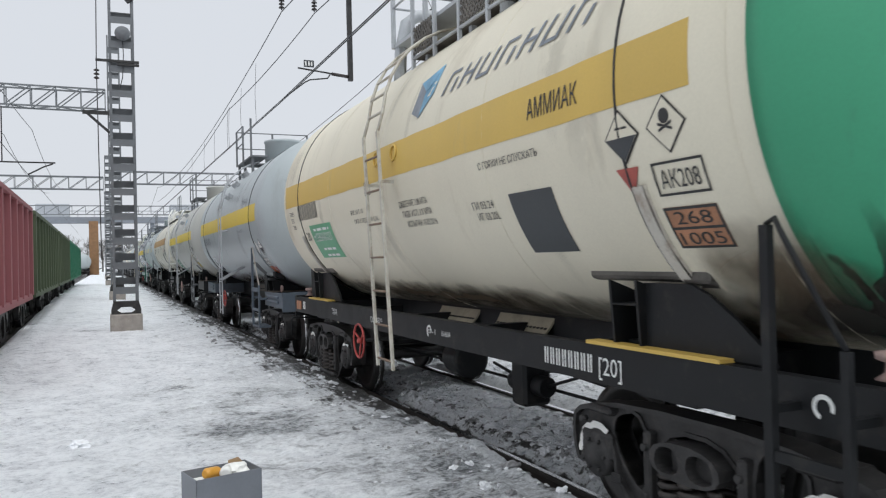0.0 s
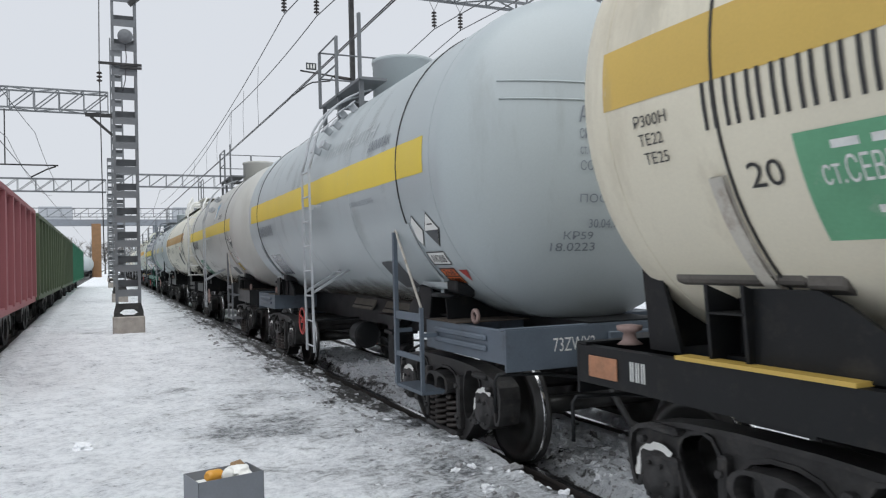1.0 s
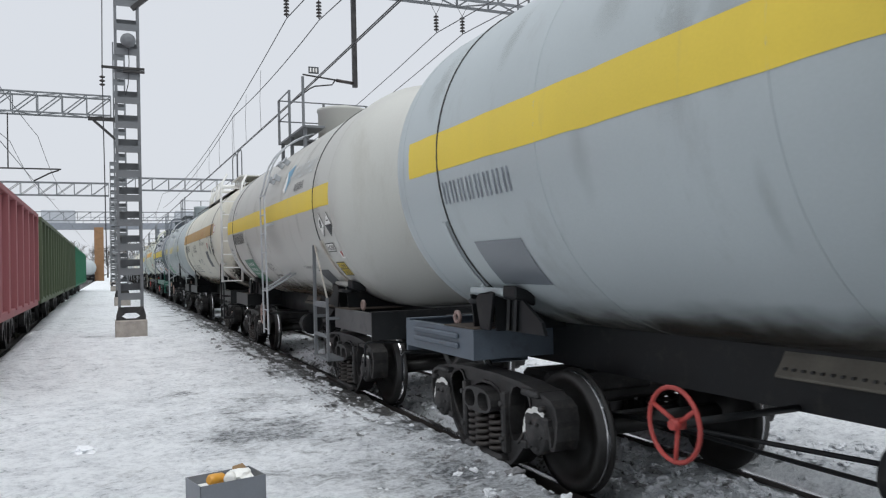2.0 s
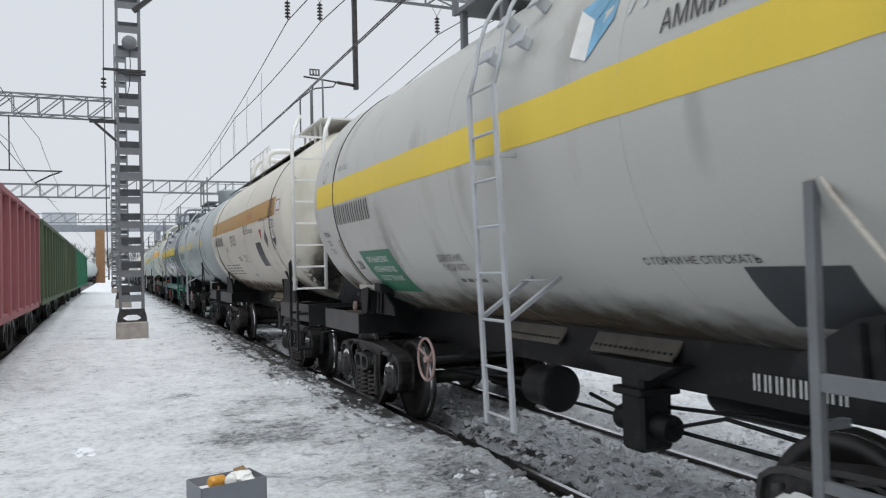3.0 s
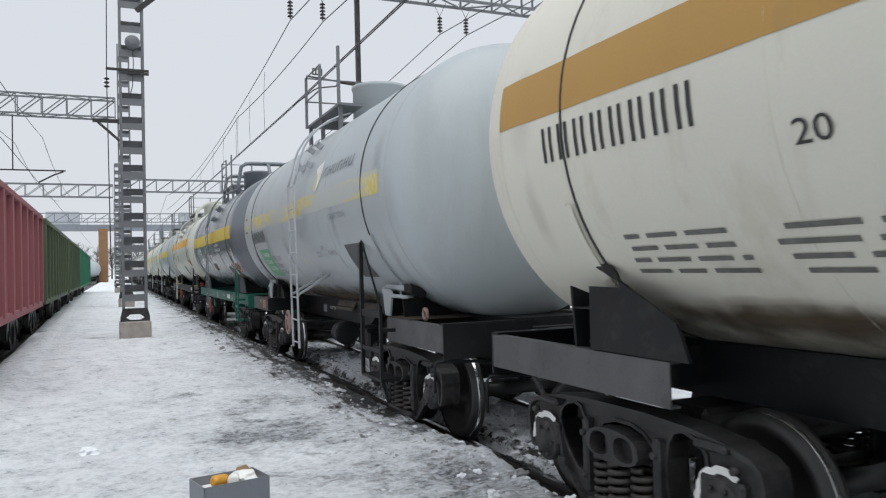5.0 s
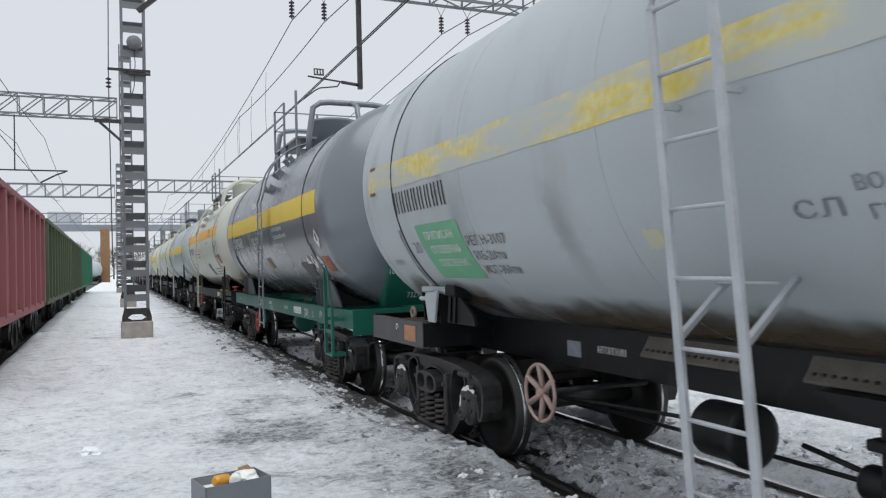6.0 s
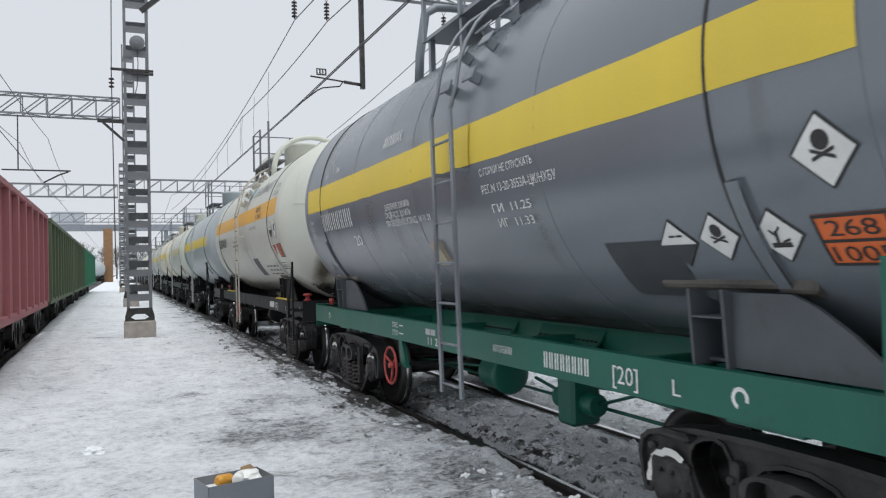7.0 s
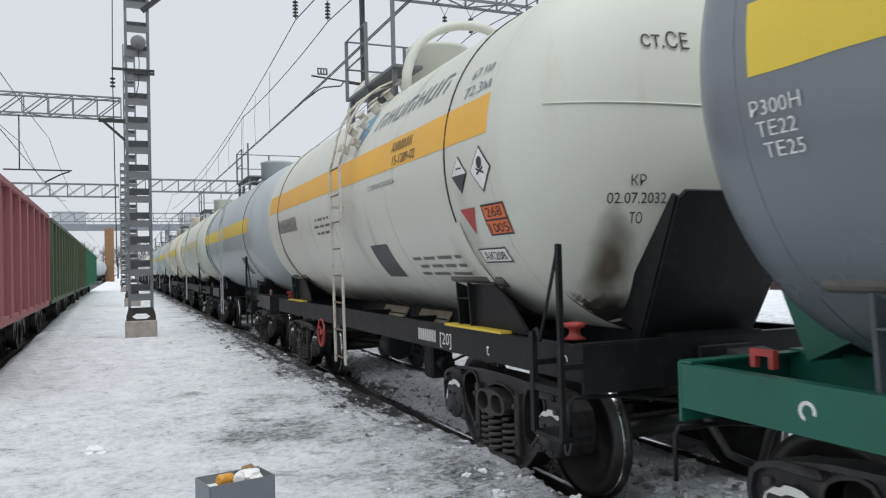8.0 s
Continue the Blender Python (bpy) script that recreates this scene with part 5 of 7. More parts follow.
def ladder(w, yl, yr, z0, mat, steps, lean=0.10, low=None):
    """Side ladder, upright below and bowed over the shoulder of the tank above."""
    x = -1.70
    for y in (yl, yr):
        bm = bmesh.new()
        bar(bm, (x, y - lean, z0), (x, y, 3.12), 0.022, 0.05)
        part("ladder_rail", bm, mat, w, "steel side ladder rail")
    rung = bmesh.new()
    tube(rung, [(0, yl, 0), (0, yr, 0)], 0.012, 6)
    rung = mesh_of("rung", rung, "rungrust" if mat == "ladderwhite" else mat)
    z = z0 + 0.08
    while z < 3.15:
        o = part("rung", rung, None, w)
        o.location = (x, -lean * (3.12 - z) / (3.12 - z0), z)
        z += 0.335
    for y in (yl, yr):
        bm = bmesh.new()
        pts = [Vector((x, y, 3.1))] + [on_tank(y + 0.02 * i, 12 + i * 6.5, 0.13 + 0.10 * math.sin(i / 8 * math.pi)) for i in range(1, 9)]
        tube(bm, pts, 0.016, 6)
        part("ladder_handrail", bm, mat, w)
    for a in steps:
        for y in (yl + 0.04, yr - 0.04):
            bm = bmesh.new()
            bm2 = bmesh.new()
            box(bm2, -0.10, 0.0, y - 0.02, y + 0.02, -0.05, 0.05, 0.008)
            box(bm2, -0.12, -0.1, y - 0.1, y + 0.1, -0.055, 0.055, 0.006)
            merge(bm, bm2, Matrix.Translation(on_tank(0, a, 0.0)) @ Matrix.Rotation(radians(-a) * -1, 4, "Y"))
            part("step_bracket", bm, mat, w)
    if not steps or len(steps) == 5:
        # rungs carry on over the shoulder where there are no tread brackets
        for i in range(1, 8 if not steps else 1):
            bm = bmesh.new()
            tube(bm, [on_tank(y + 0.02 * i, 12 + i * 6.5, 0.13 + 0.10 * math.sin(i / 8 * math.pi)) for y in (yl, yr)], 0.014, 6)
            part("rung", bm, mat, w)
    for y, d in ((yl, 0.08), (yr, 0.06)) if low else ():
        bm = bmesh.new()
        bar(bm, (x, y - lean * 0.6, 1.45), on_tank(y + d, -42, 0.0), 0.03)
        part("ladder_bracket", bm, mat, w)
    if low:
        bm = bmesh.new()
        tube(bm, [on_tank(y + 0.07, -40, 0.10) for y in (yl, yr)], 0.009, 5)
        part("bracket_tie", bm, mat, w)
    for y in (yl, yr):
        bm = bmesh.new()
        bar(bm, (x, y, 2.62), on_tank(y, -6, 0.0), 0.03)
        part("ladder_bracket", bm, mat, w)


def step_post(w, y, top, y2, top2, mat, low=0.58):
    """Grab rail and hanging step at a corner of the frame."""
    bm = bmesh.new()
    box(bm, -1.43, -1.18, y2, y, low - 0.02, low + 0.015)
    st = part("corner_step", bm, mat, w, "hanging step with a grab rail")
    for yy, tp, q in ((y, top, 0.05), (y2, top2, 0.04)):
        bm = bmesh.new()
        bar(bm, (-1.42, yy, low), (-1.42, yy, tp), q * 0.85, q)
        bar(bm, (-1.42, yy, 1.12), (-1.25, yy, 1.12), 0.04)
        part("post", bm, mat, st)
    bm = bmesh.new()
    tube(bm, [(-1.42, y, top), (-1.42, y - 0.05, top + 0.03), (-1.42, y - 0.10, top - 0.06), (-1.42, y2, top2)], 0.014, 6)
    part("grab_rail", bm, "wornstrap" if mat in ("bluesteel", "galv") else mat, st)
    if y - y2 > 0.6:
        bm = bmesh.new()
        box(bm, -1.435, -1.405, y2, y, top2 - 0.14, top2 - 0.06, 0.004)
        part("tie_bar", bm, mat, st)
    bm = bmesh.new()
    bar(bm, (-1.42, y, low + 0.33), (-1.42, y2, low + 0.33), 0.03, 0.05)
    part("rung", bm, mat, st)


def dome_platform(w, mat, tank_mat, dome_r=0.46, rails=True):
    """Valve dome on top, walkway and guard rails beside it."""
    bm = bmesh.new()
    zt = ZC + R
    lathe(bm, [(dome_r, zt - 0.25), (dome_r, zt + 0.50), (dome_r + 0.02, zt + 0.52), (dome_r + 0.02, zt + 0.57), (dome_r - 0.05, zt + 0.59), (0.02, zt + 0.60)], "z", 28, (0, -0.1, 0))
    d = part("valve_dome", bm, tank_mat, w, "round valve dome on top")
    bm = bmesh.new()
    for x0, x1, y0, y1 in ((-0.95, -0.55, -0.9, 1.25), (-0.55, 0.95, 0.62, 1.25)):
        box(bm, x0, x1, y0, y1, zt + 0.06, zt + 0.10)
    for y in (-0.8, 0.3, 1.15):
        bar(bm, (-0.9, y, zt + 0.06), (-0.9, y, zt - 0.32), 0.06)
    part("walkway", bm, mat, w, "steel walkway by the dome")
    if rails:
        posts = [(-0.95, 1.25), (-0.95, 0.25), (-0.95, -0.9), (0.0, 1.25), (0.95, 1.25)]
        for x, y in posts:
            bm = bmesh.new()
            bar(bm, (x, y, zt + 0.06), (x, y, zt + 0.98), 0.04, 0.06)
            part("guard_post", bm, mat, w)
        for z in (zt + 0.98, zt + 0.55):
            bm = bmesh.new()
            tube(bm, [(-0.95, 0.25, z), (-0.95, 1.25, z)], 0.014, 6)
            part("guard_rail", bm, mat, w)
            bm = bmesh.new()
            tube(bm, [(-0.95, 1.25, z), (0.95, 1.25, z)], 0.014, 6)
            part("end_rail", bm, mat, w)


def roll_arch(w, y, mat, r, top, half=0.85, brace=0, bow=False):
    """A bent pipe that shields the valves."""
    zb = ZC + math.sqrt(R * R - half * half) - 0.05
    pts = [(-half, y, zb), (-half + 0.02, y, zb + 0.35), (-half + 0.10, y, top - 0.12), (-half + 0.24, y, top - 0.02), (-half + 0.42, y, top)]
    pts += [(-x, yy, z) for x, yy, z in reversed(pts)]
    if bow:
        pts = [(-half * math.cos(i * math.pi / 16), y, zb + (top - zb) * math.sin(i * math.pi / 16) ** 0.8) for i in range(17)]
    bm = bmesh.new()
    tube(bm, pts, r, 10)
    if brace:
        tube(bm, [(0, y, top), (0, y + brace * 0.35, top - 0.12), (0, y + brace * 0.6, ZC + R - 0.05)], r * 0.9, 10)
    part("guard_arch", bm, mat, w, "bent pipe guard arch over the valves")


def end_shield(w, s, mat, h=0.78, top=None, high=1.08, lean=25, y0=5.12):
    """Steel shield that leans out between the tank's head and the coupler, with edge stays."""
    top = top or h - 0.04
    zt = 1.26 + high
    bm = bmesh.new()
    plate(bm, [(-h, 1.26), (-top, zt - 0.06), (-top + 0.05, zt), (top - 0.05, zt), (top, zt - 0.06), (h, 1.26)], [], -0.014, 0.014)
    swap_xy(bm)
    o = part("end_shield", bm, mat, w, "upright steel shield at the tank's end")
    o.matrix_basis = pose(0, s * y0, 0) @ Matrix.Translation((0, 0, 1.26)) @ Matrix.Rotation(radians(-s * lean), 4, "X") @ Matrix.Translation((0, 0, -1.26))
    for x in (-1, 1):
        # a folded edge that widens towards the deck
        bm = bmesh.new()
        plate(bm, [(0.012, 1.26), (0.012, zt - 0.05), (0.06, zt - 0.05), (0.36, 1.26)] if s < 0 else [(-0.012, 1.26), (-0.36, 1.26), (-0.06, zt - 0.05), (-0.012, zt - 0.05)], [], -0.012, 0.012)
        for v in bm.verts:
            k = (v.co.z - 1.26) / high
            v.co.x += x * (h + 0.004 + (top - h) * k)
        part("edge_stay", bm, mat, o)
    return o


def tank_wagon(s, label, tank_mat, frame_mat, kind="full", head_mat=None, spin=True, deep=False, big=False, saddle_mat="black", style="box", gear="black", face=None, tall=False):
    w = base("tank_wagon", pose(TRACK_X, s, 0), label, "tank wagon", "passing tank wagons")
    bm = bmesh.new()
    tank_mesh(bm, head_mat is None)
    tank = part("tank", bm, tank_mat, w)
    if head_mat:
        bm = bmesh.new()
        front_head_mesh(bm)
        part("tank_head", bm, head_mat, tank, "green painted tank end")
    for y in (-SEAM, SEAM):
        bm = bmesh.new()
        ring_mesh(bm, y)
        part("band", bm, "ink", tank)
        strap(tank, y, tank_mat)
        saddle(w, 1 if y > 0 else -1, saddle_mat, style, face or saddle_mat, tank_mat, tall)
    for y in (-CYL + 0.12, -2.2, 0.2, 2.2, CYL - 0.12):
        bm = bmesh.new()
        weld_mesh(bm, y)
        part("weld_seam", bm, tank_mat, tank)
    rnd = random.Random(int(s * 10))
    for i in range(12 if spin else 0):
        # rain-washed grime that runs down the side, below joints and fittings
        y, a = rnd.uniform(-4.5, 4.5), rnd.uniform(-38, 40)
        hy, ha, lift = rnd.uniform(0.06, 0.3), rnd.uniform(10, 24), 0.0006 + 0.00006 * i
        stain_shade(tank, "streak", lambda u, v: on_tank(y + u * hy, a + v * ha, lift))
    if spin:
        # belly grime along the whole tank, the underside's shade put into its colour
        side_stain_shade(tank, "bellygrimeshade", 0.0, -78, 5.1, 30)
    underframe(w, kind, frame_mat, deep)
    for sd in (-1, 1):
        coupler(w, sd)
        bogie(w, sd * 3.92, spin)
    under_gear(w, gear, tank_mat, big)
    return w, tank


# ---- the passing train, wagon by wagon ----
TRAIN = []

# cream wagon with the green end
w, k = tank_wagon(7.7, "cream tank wagon with ochre stripe and green end", "cream", "black", head_mat="tgreen", style="box")
TRAIN.append((7.7, w))
# low brown band: grime, deepened to paint the shade of the belly
side_stain_shade(k, "brownstainshade", 0.3, -60, 4.5, 11)
stripe(k, -4.45, 4.72, -4, 8.5, "ochre")
sheet("panel", k, -3.05, -2.46, -36, -18, "patch", "dark grey panel")
sheet("panel", k, 2.35, 3.46, -35, -16, "greenpanel", "faded green panel with white writing")
words(k, "ст.СЕВЕРНАЯ МОСК", 3.36, -25, 0.9, 0.12, "whiteink")
text_bars(k, 3.3, -18, 0.8, 0.1, "whiteink", 1)
text_bars(k, 3.2, -29, 0.7, 0.2, "whiteink", 2)
number_bars(k, 3.94, -12.5, 1.12, 0.23)
words(k, "20", 3.75, -24, 0.2, 0.13)
for i, q in enumerate(("Р300Н", "ТЕ22", "ТЕ25")):
    words(k, q, 4.46 - 0.02 * i, -9 - 3.8 * i, 0.26 if i == 0 else 0.19, 0.065)
words(k, "АММИАК", -2.89, -0.6, 0.60, 0.14)
words(k, "С ГОРКИ НЕ СПУСКАТЬ", -2.10, -9.8, 0.88, 0.055)
for i, q in enumerate(("ДАВЛЕНИЕ 2.08 МПА", "ГИДР.ИСП. 3.0 МПА", "ИСПЫТАН 10.03.2016")):
    words(k, q, -0.26 - 0.04 * i, -16 - 3.8 * i, 0.72, 0.062)
words(k, "ГИ 03.24", -1.84, -21, 0.36, 0.065)
words(k, "ИГ 03.20L", -1.88, -24.5, 0.36, 0.065)
words(k, "РЕГ.N Т-П", 1.35, -15, 0.45, 0.05)
words(k, "СРОК СЛЕД.ВОГИ 12.32", 1.3, -19, 0.85, 0.05)
brand_marks(k, -1.30, 17.8, 25.5, 2.3, 0.12, 7, "greyink", "grey company lettering drawn as plain strokes")


def emblem(tank, y, a, wd, ht, mat="logoblue", dark="greyink"):
    """A slanted diamond emblem of three facets."""
    for q, m in (([(0.5, -0.35), (0.5, 0.3), (0.0, 0.02), (0.05, -0.5)], dark), ([(0.5, 0.3), (-0.5, 0.5), (-0.1, 0.05), (0.0, 0.02)], mat), ([(0.0, 0.02), (-0.5, 0.5), (-0.5, -0.1), (0.05, -0.5)], mat)):
        bm = bmesh.new()
        bm.faces.new([bm.verts.new(on_tank(y + u * wd, a + math.degrees(v * ht / R), 0.009)) for u, v in q])
        bmesh.ops.subdivide_edges(bm, edges=bm.edges[:], cuts=3, use_grid_fill=True)
        part("emblem_facet", bm, m, tank, "slanted blue emblem facet")


emblem(k, -0.86, 23, 0.45, 0.5)
placard(k, -3.88, -10.5, 0.155, "half", "cream")
placard(k, -4.25, -10, 0.155, "skull", "cream")
triangle(k, -3.87, -20, 0.10)
ak_box(k, -4.46, -4.07, -24, -17, None)
code_plate(k, -4.45, -4.05, -36, -26.5, "rustplate")
ladder(w, 0.22, -0.22, 0.78, "ladderwhite", (), lean=0.30)
hand_wheel(w, 1.62, 0.85, "red")
step_post(w, -4.78, 1.96, -5.18, 1.42, "black")
roll_arch(w, 1.2, "aluminium", 0.075, 4.82, 0.9, -1)
roll_arch(w, -1.5, "aluminium", 0.075, 4.82, 0.9, 1)
dome_platform(w, "aluminium", "cream", 0.4)


def catwalk(w, y0, y1, mat, plate_mat):
    """Walkway along the tank's crest with posts, rails and kick plates of expanded metal."""
    x, z = -0.98, ZC + 1.28
    bm = bmesh.new()
    box(bm, x, x + 0.36, y0, y1, z + 0.02, z + 0.05)
    deck = part("walkway", bm, plate_mat, w, "grimy grating walkway along the tank")
    for dz in (0.03, 0.75):
        bm = bmesh.new()
        tube(bm, [(x, y0, z + dz), (x, y1, z + dz)], 0.018, 6)
        part("walkway_rail", bm, mat, deck)
    n = round((y1 - y0) / 0.62)
    for i in range(n + 1):
        y = y0 + (y1 - y0) * i / n
        bm = bmesh.new()
        bar(bm, (x, y, z - 0.12), (x, y, z + 0.75), 0.035, 0.045)
        part("walkway_post", bm, mat, deck)
        if i < n and i % 3 != 1:
            bm = bmesh.new()
            w2, h2 = (y1 - y0) / n - 0.08, 0.30
            for k in range(-4, 9):
                for sgn in (1, -1):
                    a, b = (k / 8 * w2, 0), (k / 8 * w2 + h2 * 0.8, h2)
                    pts = []
                    for q in range(9):
                        u, v = a[0] + (b[0] - a[0]) * q / 8, h2 * q / 8
                        if 0 <= u <= w2:
                            pts.append((x - 0.01, y + 0.04 + (u if sgn > 0 else w2 - u), z + 0.06 + v))
                    if len(pts) > 1:
                        bar(bm, pts[0], pts[-1], 0.012, 0.02)
            part("kick_grating", bm, plate_mat, deck, "expanded metal kick plate")


for y in (0.26, -0.26):
    bm = bmesh.new()
    tube(bm, [on_tank(y + 0.075 * math.cos(i * math.tau / 16), 4.5 + math.degrees(0.075 * math.sin(i * math.tau / 16) / R), 0.012) for i in range(16)], 0.012, 6, True)
    part("bracket_ring", bm, "ochre", k, "welded ring pad of the ladder bracket")
bm = bmesh.new()
frame_lines(bm, 0.52, 0.70, -8.5, -3.0, 0.012)
part("label_rim", bm, "fadedink", k)
catwalk(w, -3.1, 0.55, "aluminium", "wornbeam")
for y0, y1 in ((-3.09, -4.30), (3.37, 4.51)):
    bm = bmesh.new()
    box(bm, -1.262, -1.15, min(y0, y1), max(y0, y1), 1.252, 1.275)
    part("yellow_edging", bm, "ochre", w, "yellow painted edge of the sill")

def stud(w, y, mat="redfaded"):
    bm = bmesh.new()
    lathe(bm, [(0.085, 1.27), (0.045, 1.30), (0.04, 1.345), (0.08, 1.36), (0.085, 1.39), (0.02, 1.40)], "z", 12, (-1.08, y, 0))
    part("towing_stud", bm, mat, w, "red painted towing stud")


def maker_plate(w, y0, y1):
    bm = bmesh.new()
    box(bm, -1.262, -1.2505, y0, y1, 1.05, 1.19, 0.003)
    part("maker_plate", bm, "rustplate", w, "rusty maker's plate on the sill")


def sill_bars(w, y, z, width, height, n, mat="whiteink", x=-1.2505):
    """A number on an upright beam as plain bars, two thin ones for each figure."""
    for i in range(n):
        for q in (0.0, 0.42):
            bm = bmesh.new()
            y0 = y - (i + q) * width / n
            box(bm, x - 0.004, x, y0 - width / n * 0.18, y0, z, z + height)
            part("number_bar", bm, mat, w)


def crescent(w, y, z, r=0.06, x=-1.2505, mat="whiteink"):
    """A painted open ring on the sill."""
    bm = bmesh.new()
    rows = [[bm.verts.new((x - 0.002, y + q * math.cos(a), z + q * math.sin(a))) for q in (r * 0.62, r)] for a in [radians(-70 + 270 * i / 16) for i in range(17)]]
    for a, b in zip(rows, rows[1:]):
        bm.faces.new((a[0], a[1], b[1], b[0]))
    part("sill_mark", bm, mat, w, "white painted ring mark")


for y in (-5.15, 5.15):
    stud(w, y, "handgrey")
maker_plate(w, 5.06, 5.36)
sill_bars(w, 4.93, 1.07, 0.16, 0.12, 3)
sill_bars(w, -2.55, 1.06, 0.62, 0.12, 8)
flat_words(w, "[20]", (-1.2545, -3.22, 1.06), 0.24, 0.12)
flat_words(w, "120 КМ/Ч", (-1.2545, 1.47, 1.09), 0.42, 0.07)
crescent(w, -0.36, 1.12, 0.062)
flat_words(w, "МС", (-1.2545, -0.325, 1.10), 0.07, 0.04)
flat_words(w, "-1", (-1.2545, -0.44, 1.095), 0.08, 0.055)
flat_words(w, "М-463А", (-1.2545, -0.67, 1.095), 0.21, 0.05)
flat_words(w, "ТАРА", (-1.2545, 3.2, 1.08), 0.26, 0.09)
head_stain(k, "bellygrimeshade", -0.80, 1.48, 0.95, 0.66)
side_stain_shade(k, "bellygrimeshade", -4.75, -56, 0.75, 20)
side_stain_shade(k, "brownstainshade", -4.55, -42, 0.6, 14)
side_stain_shade(k, "brownstainshade", -3.9, -66, 1.0, 20)
crescent(w, -4.92, 1.13)
head_words(k, "26.03", -0.78, 2.62, 0.8, 0.12, "whiteink")

# blue-grey wagon with the bright yellow stripe
w, k = tank_wagon(19.75, "blue-grey tank wagon with bright yellow stripe", "bluegrey", "bluesteel", "ends", saddle_mat="black", style="plate")
TRAIN.append((19.75, w))
stripe(k, -4.55, 4.55, -4.5, 8, "yellow")
words(k, "АММИАК", -2.91, 10.2, 0.72, 0.12, "greyink")
words(k, "С ГОРКИ НЕ СПУСКАТЬ", -2.21, -10.5, 0.86, 0.055, "greyink")
placard(k, -4.05, -24.5, 0.17, "plain")
placard(k, -4.42, -24.5, 0.18, "half")
ak_box(k, -4.42, -4.0, -39, -33)
code_plate(k, -4.38, -4.03, -48.5, -40.5, "orangeplate")
triangle(k, -4.55, -44, 0.09, "red")
bm = bmesh.new()
patch_mesh(bm, -3.02, -2.42, -53, -37, 0.006, 8, 1.2)
for v in bm.verts:
    v.co.y -= 0.2 * (2.1 - v.co.z) * (v.co.y + 3.02)
part("panel", bm, "patch", k, "dark worn panel")
number_bars(k, 3.80, -15.5, 1.25, 0.19, "greyink")
sheet("panel", k, 2.75, 3.55, -46, -29, "darkgrey", "dark faded panel")
brand_marks(k, -0.98, 16.5, 22.8, 2.1, 0.08, 8, "faintwhite", "faded white company lettering drawn as plain strokes")
for i, (q, hh) in enumerate((("АММИАК", 0.15), ("СРОЧНЫЙ ВОЗВРАТ", 0.085), ("ст.СЕВЕРНАЯ МСК ЖД", 0.085), ("СОБСТВЕННИК", 0.085), ("", 0), ("ПОСТРОЕН", 0.075))):
    if q:
        head_words(k, q, -0.42, 3.02 - 0.14 * i, 0.13 * 6 if i == 0 else 0.7, hh, "greyink")
head_words(k, "30.04.92", -0.32, 2.1, 0.34, 0.08, "greyink")
head_words(k, "КР59", -0.55, 2.0, 0.28, 0.07, "greyink")
head_words(k, "18.0223", -0.66, 1.90, 0.42, 0.075, "greyink")
for z in (3.22, 3.38):
    bm = bmesh.new()
    tube(bm, [(x / 10, head_y(x / 10, z, 0.002), z) for x in range(-11, 9)], 0.008, 5)
    part("weld_seam", bm, "bluegrey", k)
ladder(w, -0.50, -0.90, 0.66, "aluminium", (24, 36, 48), low=True)
hand_wheel(w, 1.1, 0.93, "red")
step_post(w, -3.42, 2.15, -4.12, 1.39, "bluesteel", 0.56)
dome_platform(w, "galv", "bluegrey")
# grime low on the tank, its dark tone partly painted shade
side_stain_shade(k, "greystainshade", -1.5, -60, 3.0, 14)
side_stain_shade(k, "brownstainshade", 0.5, -68, 4.6, 13)
bm = letter_bm("73ZWY2", 0.42, 0.12)
for v in bm.verts:
    v.co = Vector((-0.80 + v.co.x, -5.514, 1.06 + v.co.y))
part("lettering", bm, "whiteink", w)

# light grey wagon
w, k = tank_wagon(31.97, "light grey weathered tank wagon with yellow stripe", "greyc", "black", "ends", style="plate")
TRAIN.append((31.97, w))
stripe(k, -4.70, 4.72, -4, 7, "yellow")
words(k, "АММИАК", -2.55, 9.5, 0.64, 0.13)
emblem(k, -1.88, 20, 0.42, 0.5, "logoblue", "label")
brand_marks(k, -2.22, 17.5, 26, 1.45, 0.08, 6, "faintwhite", "faded white company lettering drawn as plain strokes")
placard(k, -4.16, -13.5, 0.165, "skull")
placard(k, -4.53, -13.5, 0.17, "half")
ak_box(k, -4.45, -4.05, -28, -23)
code_plate(k, -4.47, -4.09, -43, -34, "yellow")
sheet("panel", k, -4.71, -4.54, -32, -28, "label", "small white label")
triangle(k, -4.625, -29.8, 0.06, "red")
sheet("panel", k, -3.37, -2.75, -57, -39, "patch", "dark grey panel")
number_bars(k, 3.87, -14, 1.46, 0.24)
sheet("panel", k, 2.25, 3.35, -52, -28, "darkgreenpanel", "green panel with white writing")
for i, q in enumerate(("СРОЧНЫЙ ВОЗВРАТ", "ст.СЕВЕРНАЯ МСК ЖД", "СОБСТВЕННИК")):
    words(k, q, 3.2 - 0.03 * i, -34 - 5.2 * i, 0.75, 0.08, "whiteink")
words(k, "20", 3.70, -37.5, 0.2, 0.13)
for i, q in enumerate(("Р300Н", "ТЕ22", "ТЕ25")):
    words(k, q, 4.55 - 0.02 * i, -19 - 4.5 * i, 0.26 if i == 0 else 0.19, 0.07)
words(k, "ДАВЛЕНИЕ", 1.05, -35, 0.55, 0.075, "fadedink")
words(k, "ГИДР.ИСП.", 1.03, -39, 0.55, 0.075, "fadedink")
text_bars(k, 0.95, -43, 0.7, 0.12, "fadedink", 1)
words(k, "С ГОРКИ НЕ СПУСКАТЬ", -2.0, -38, 0.9, 0.055)
bm = bmesh.new()
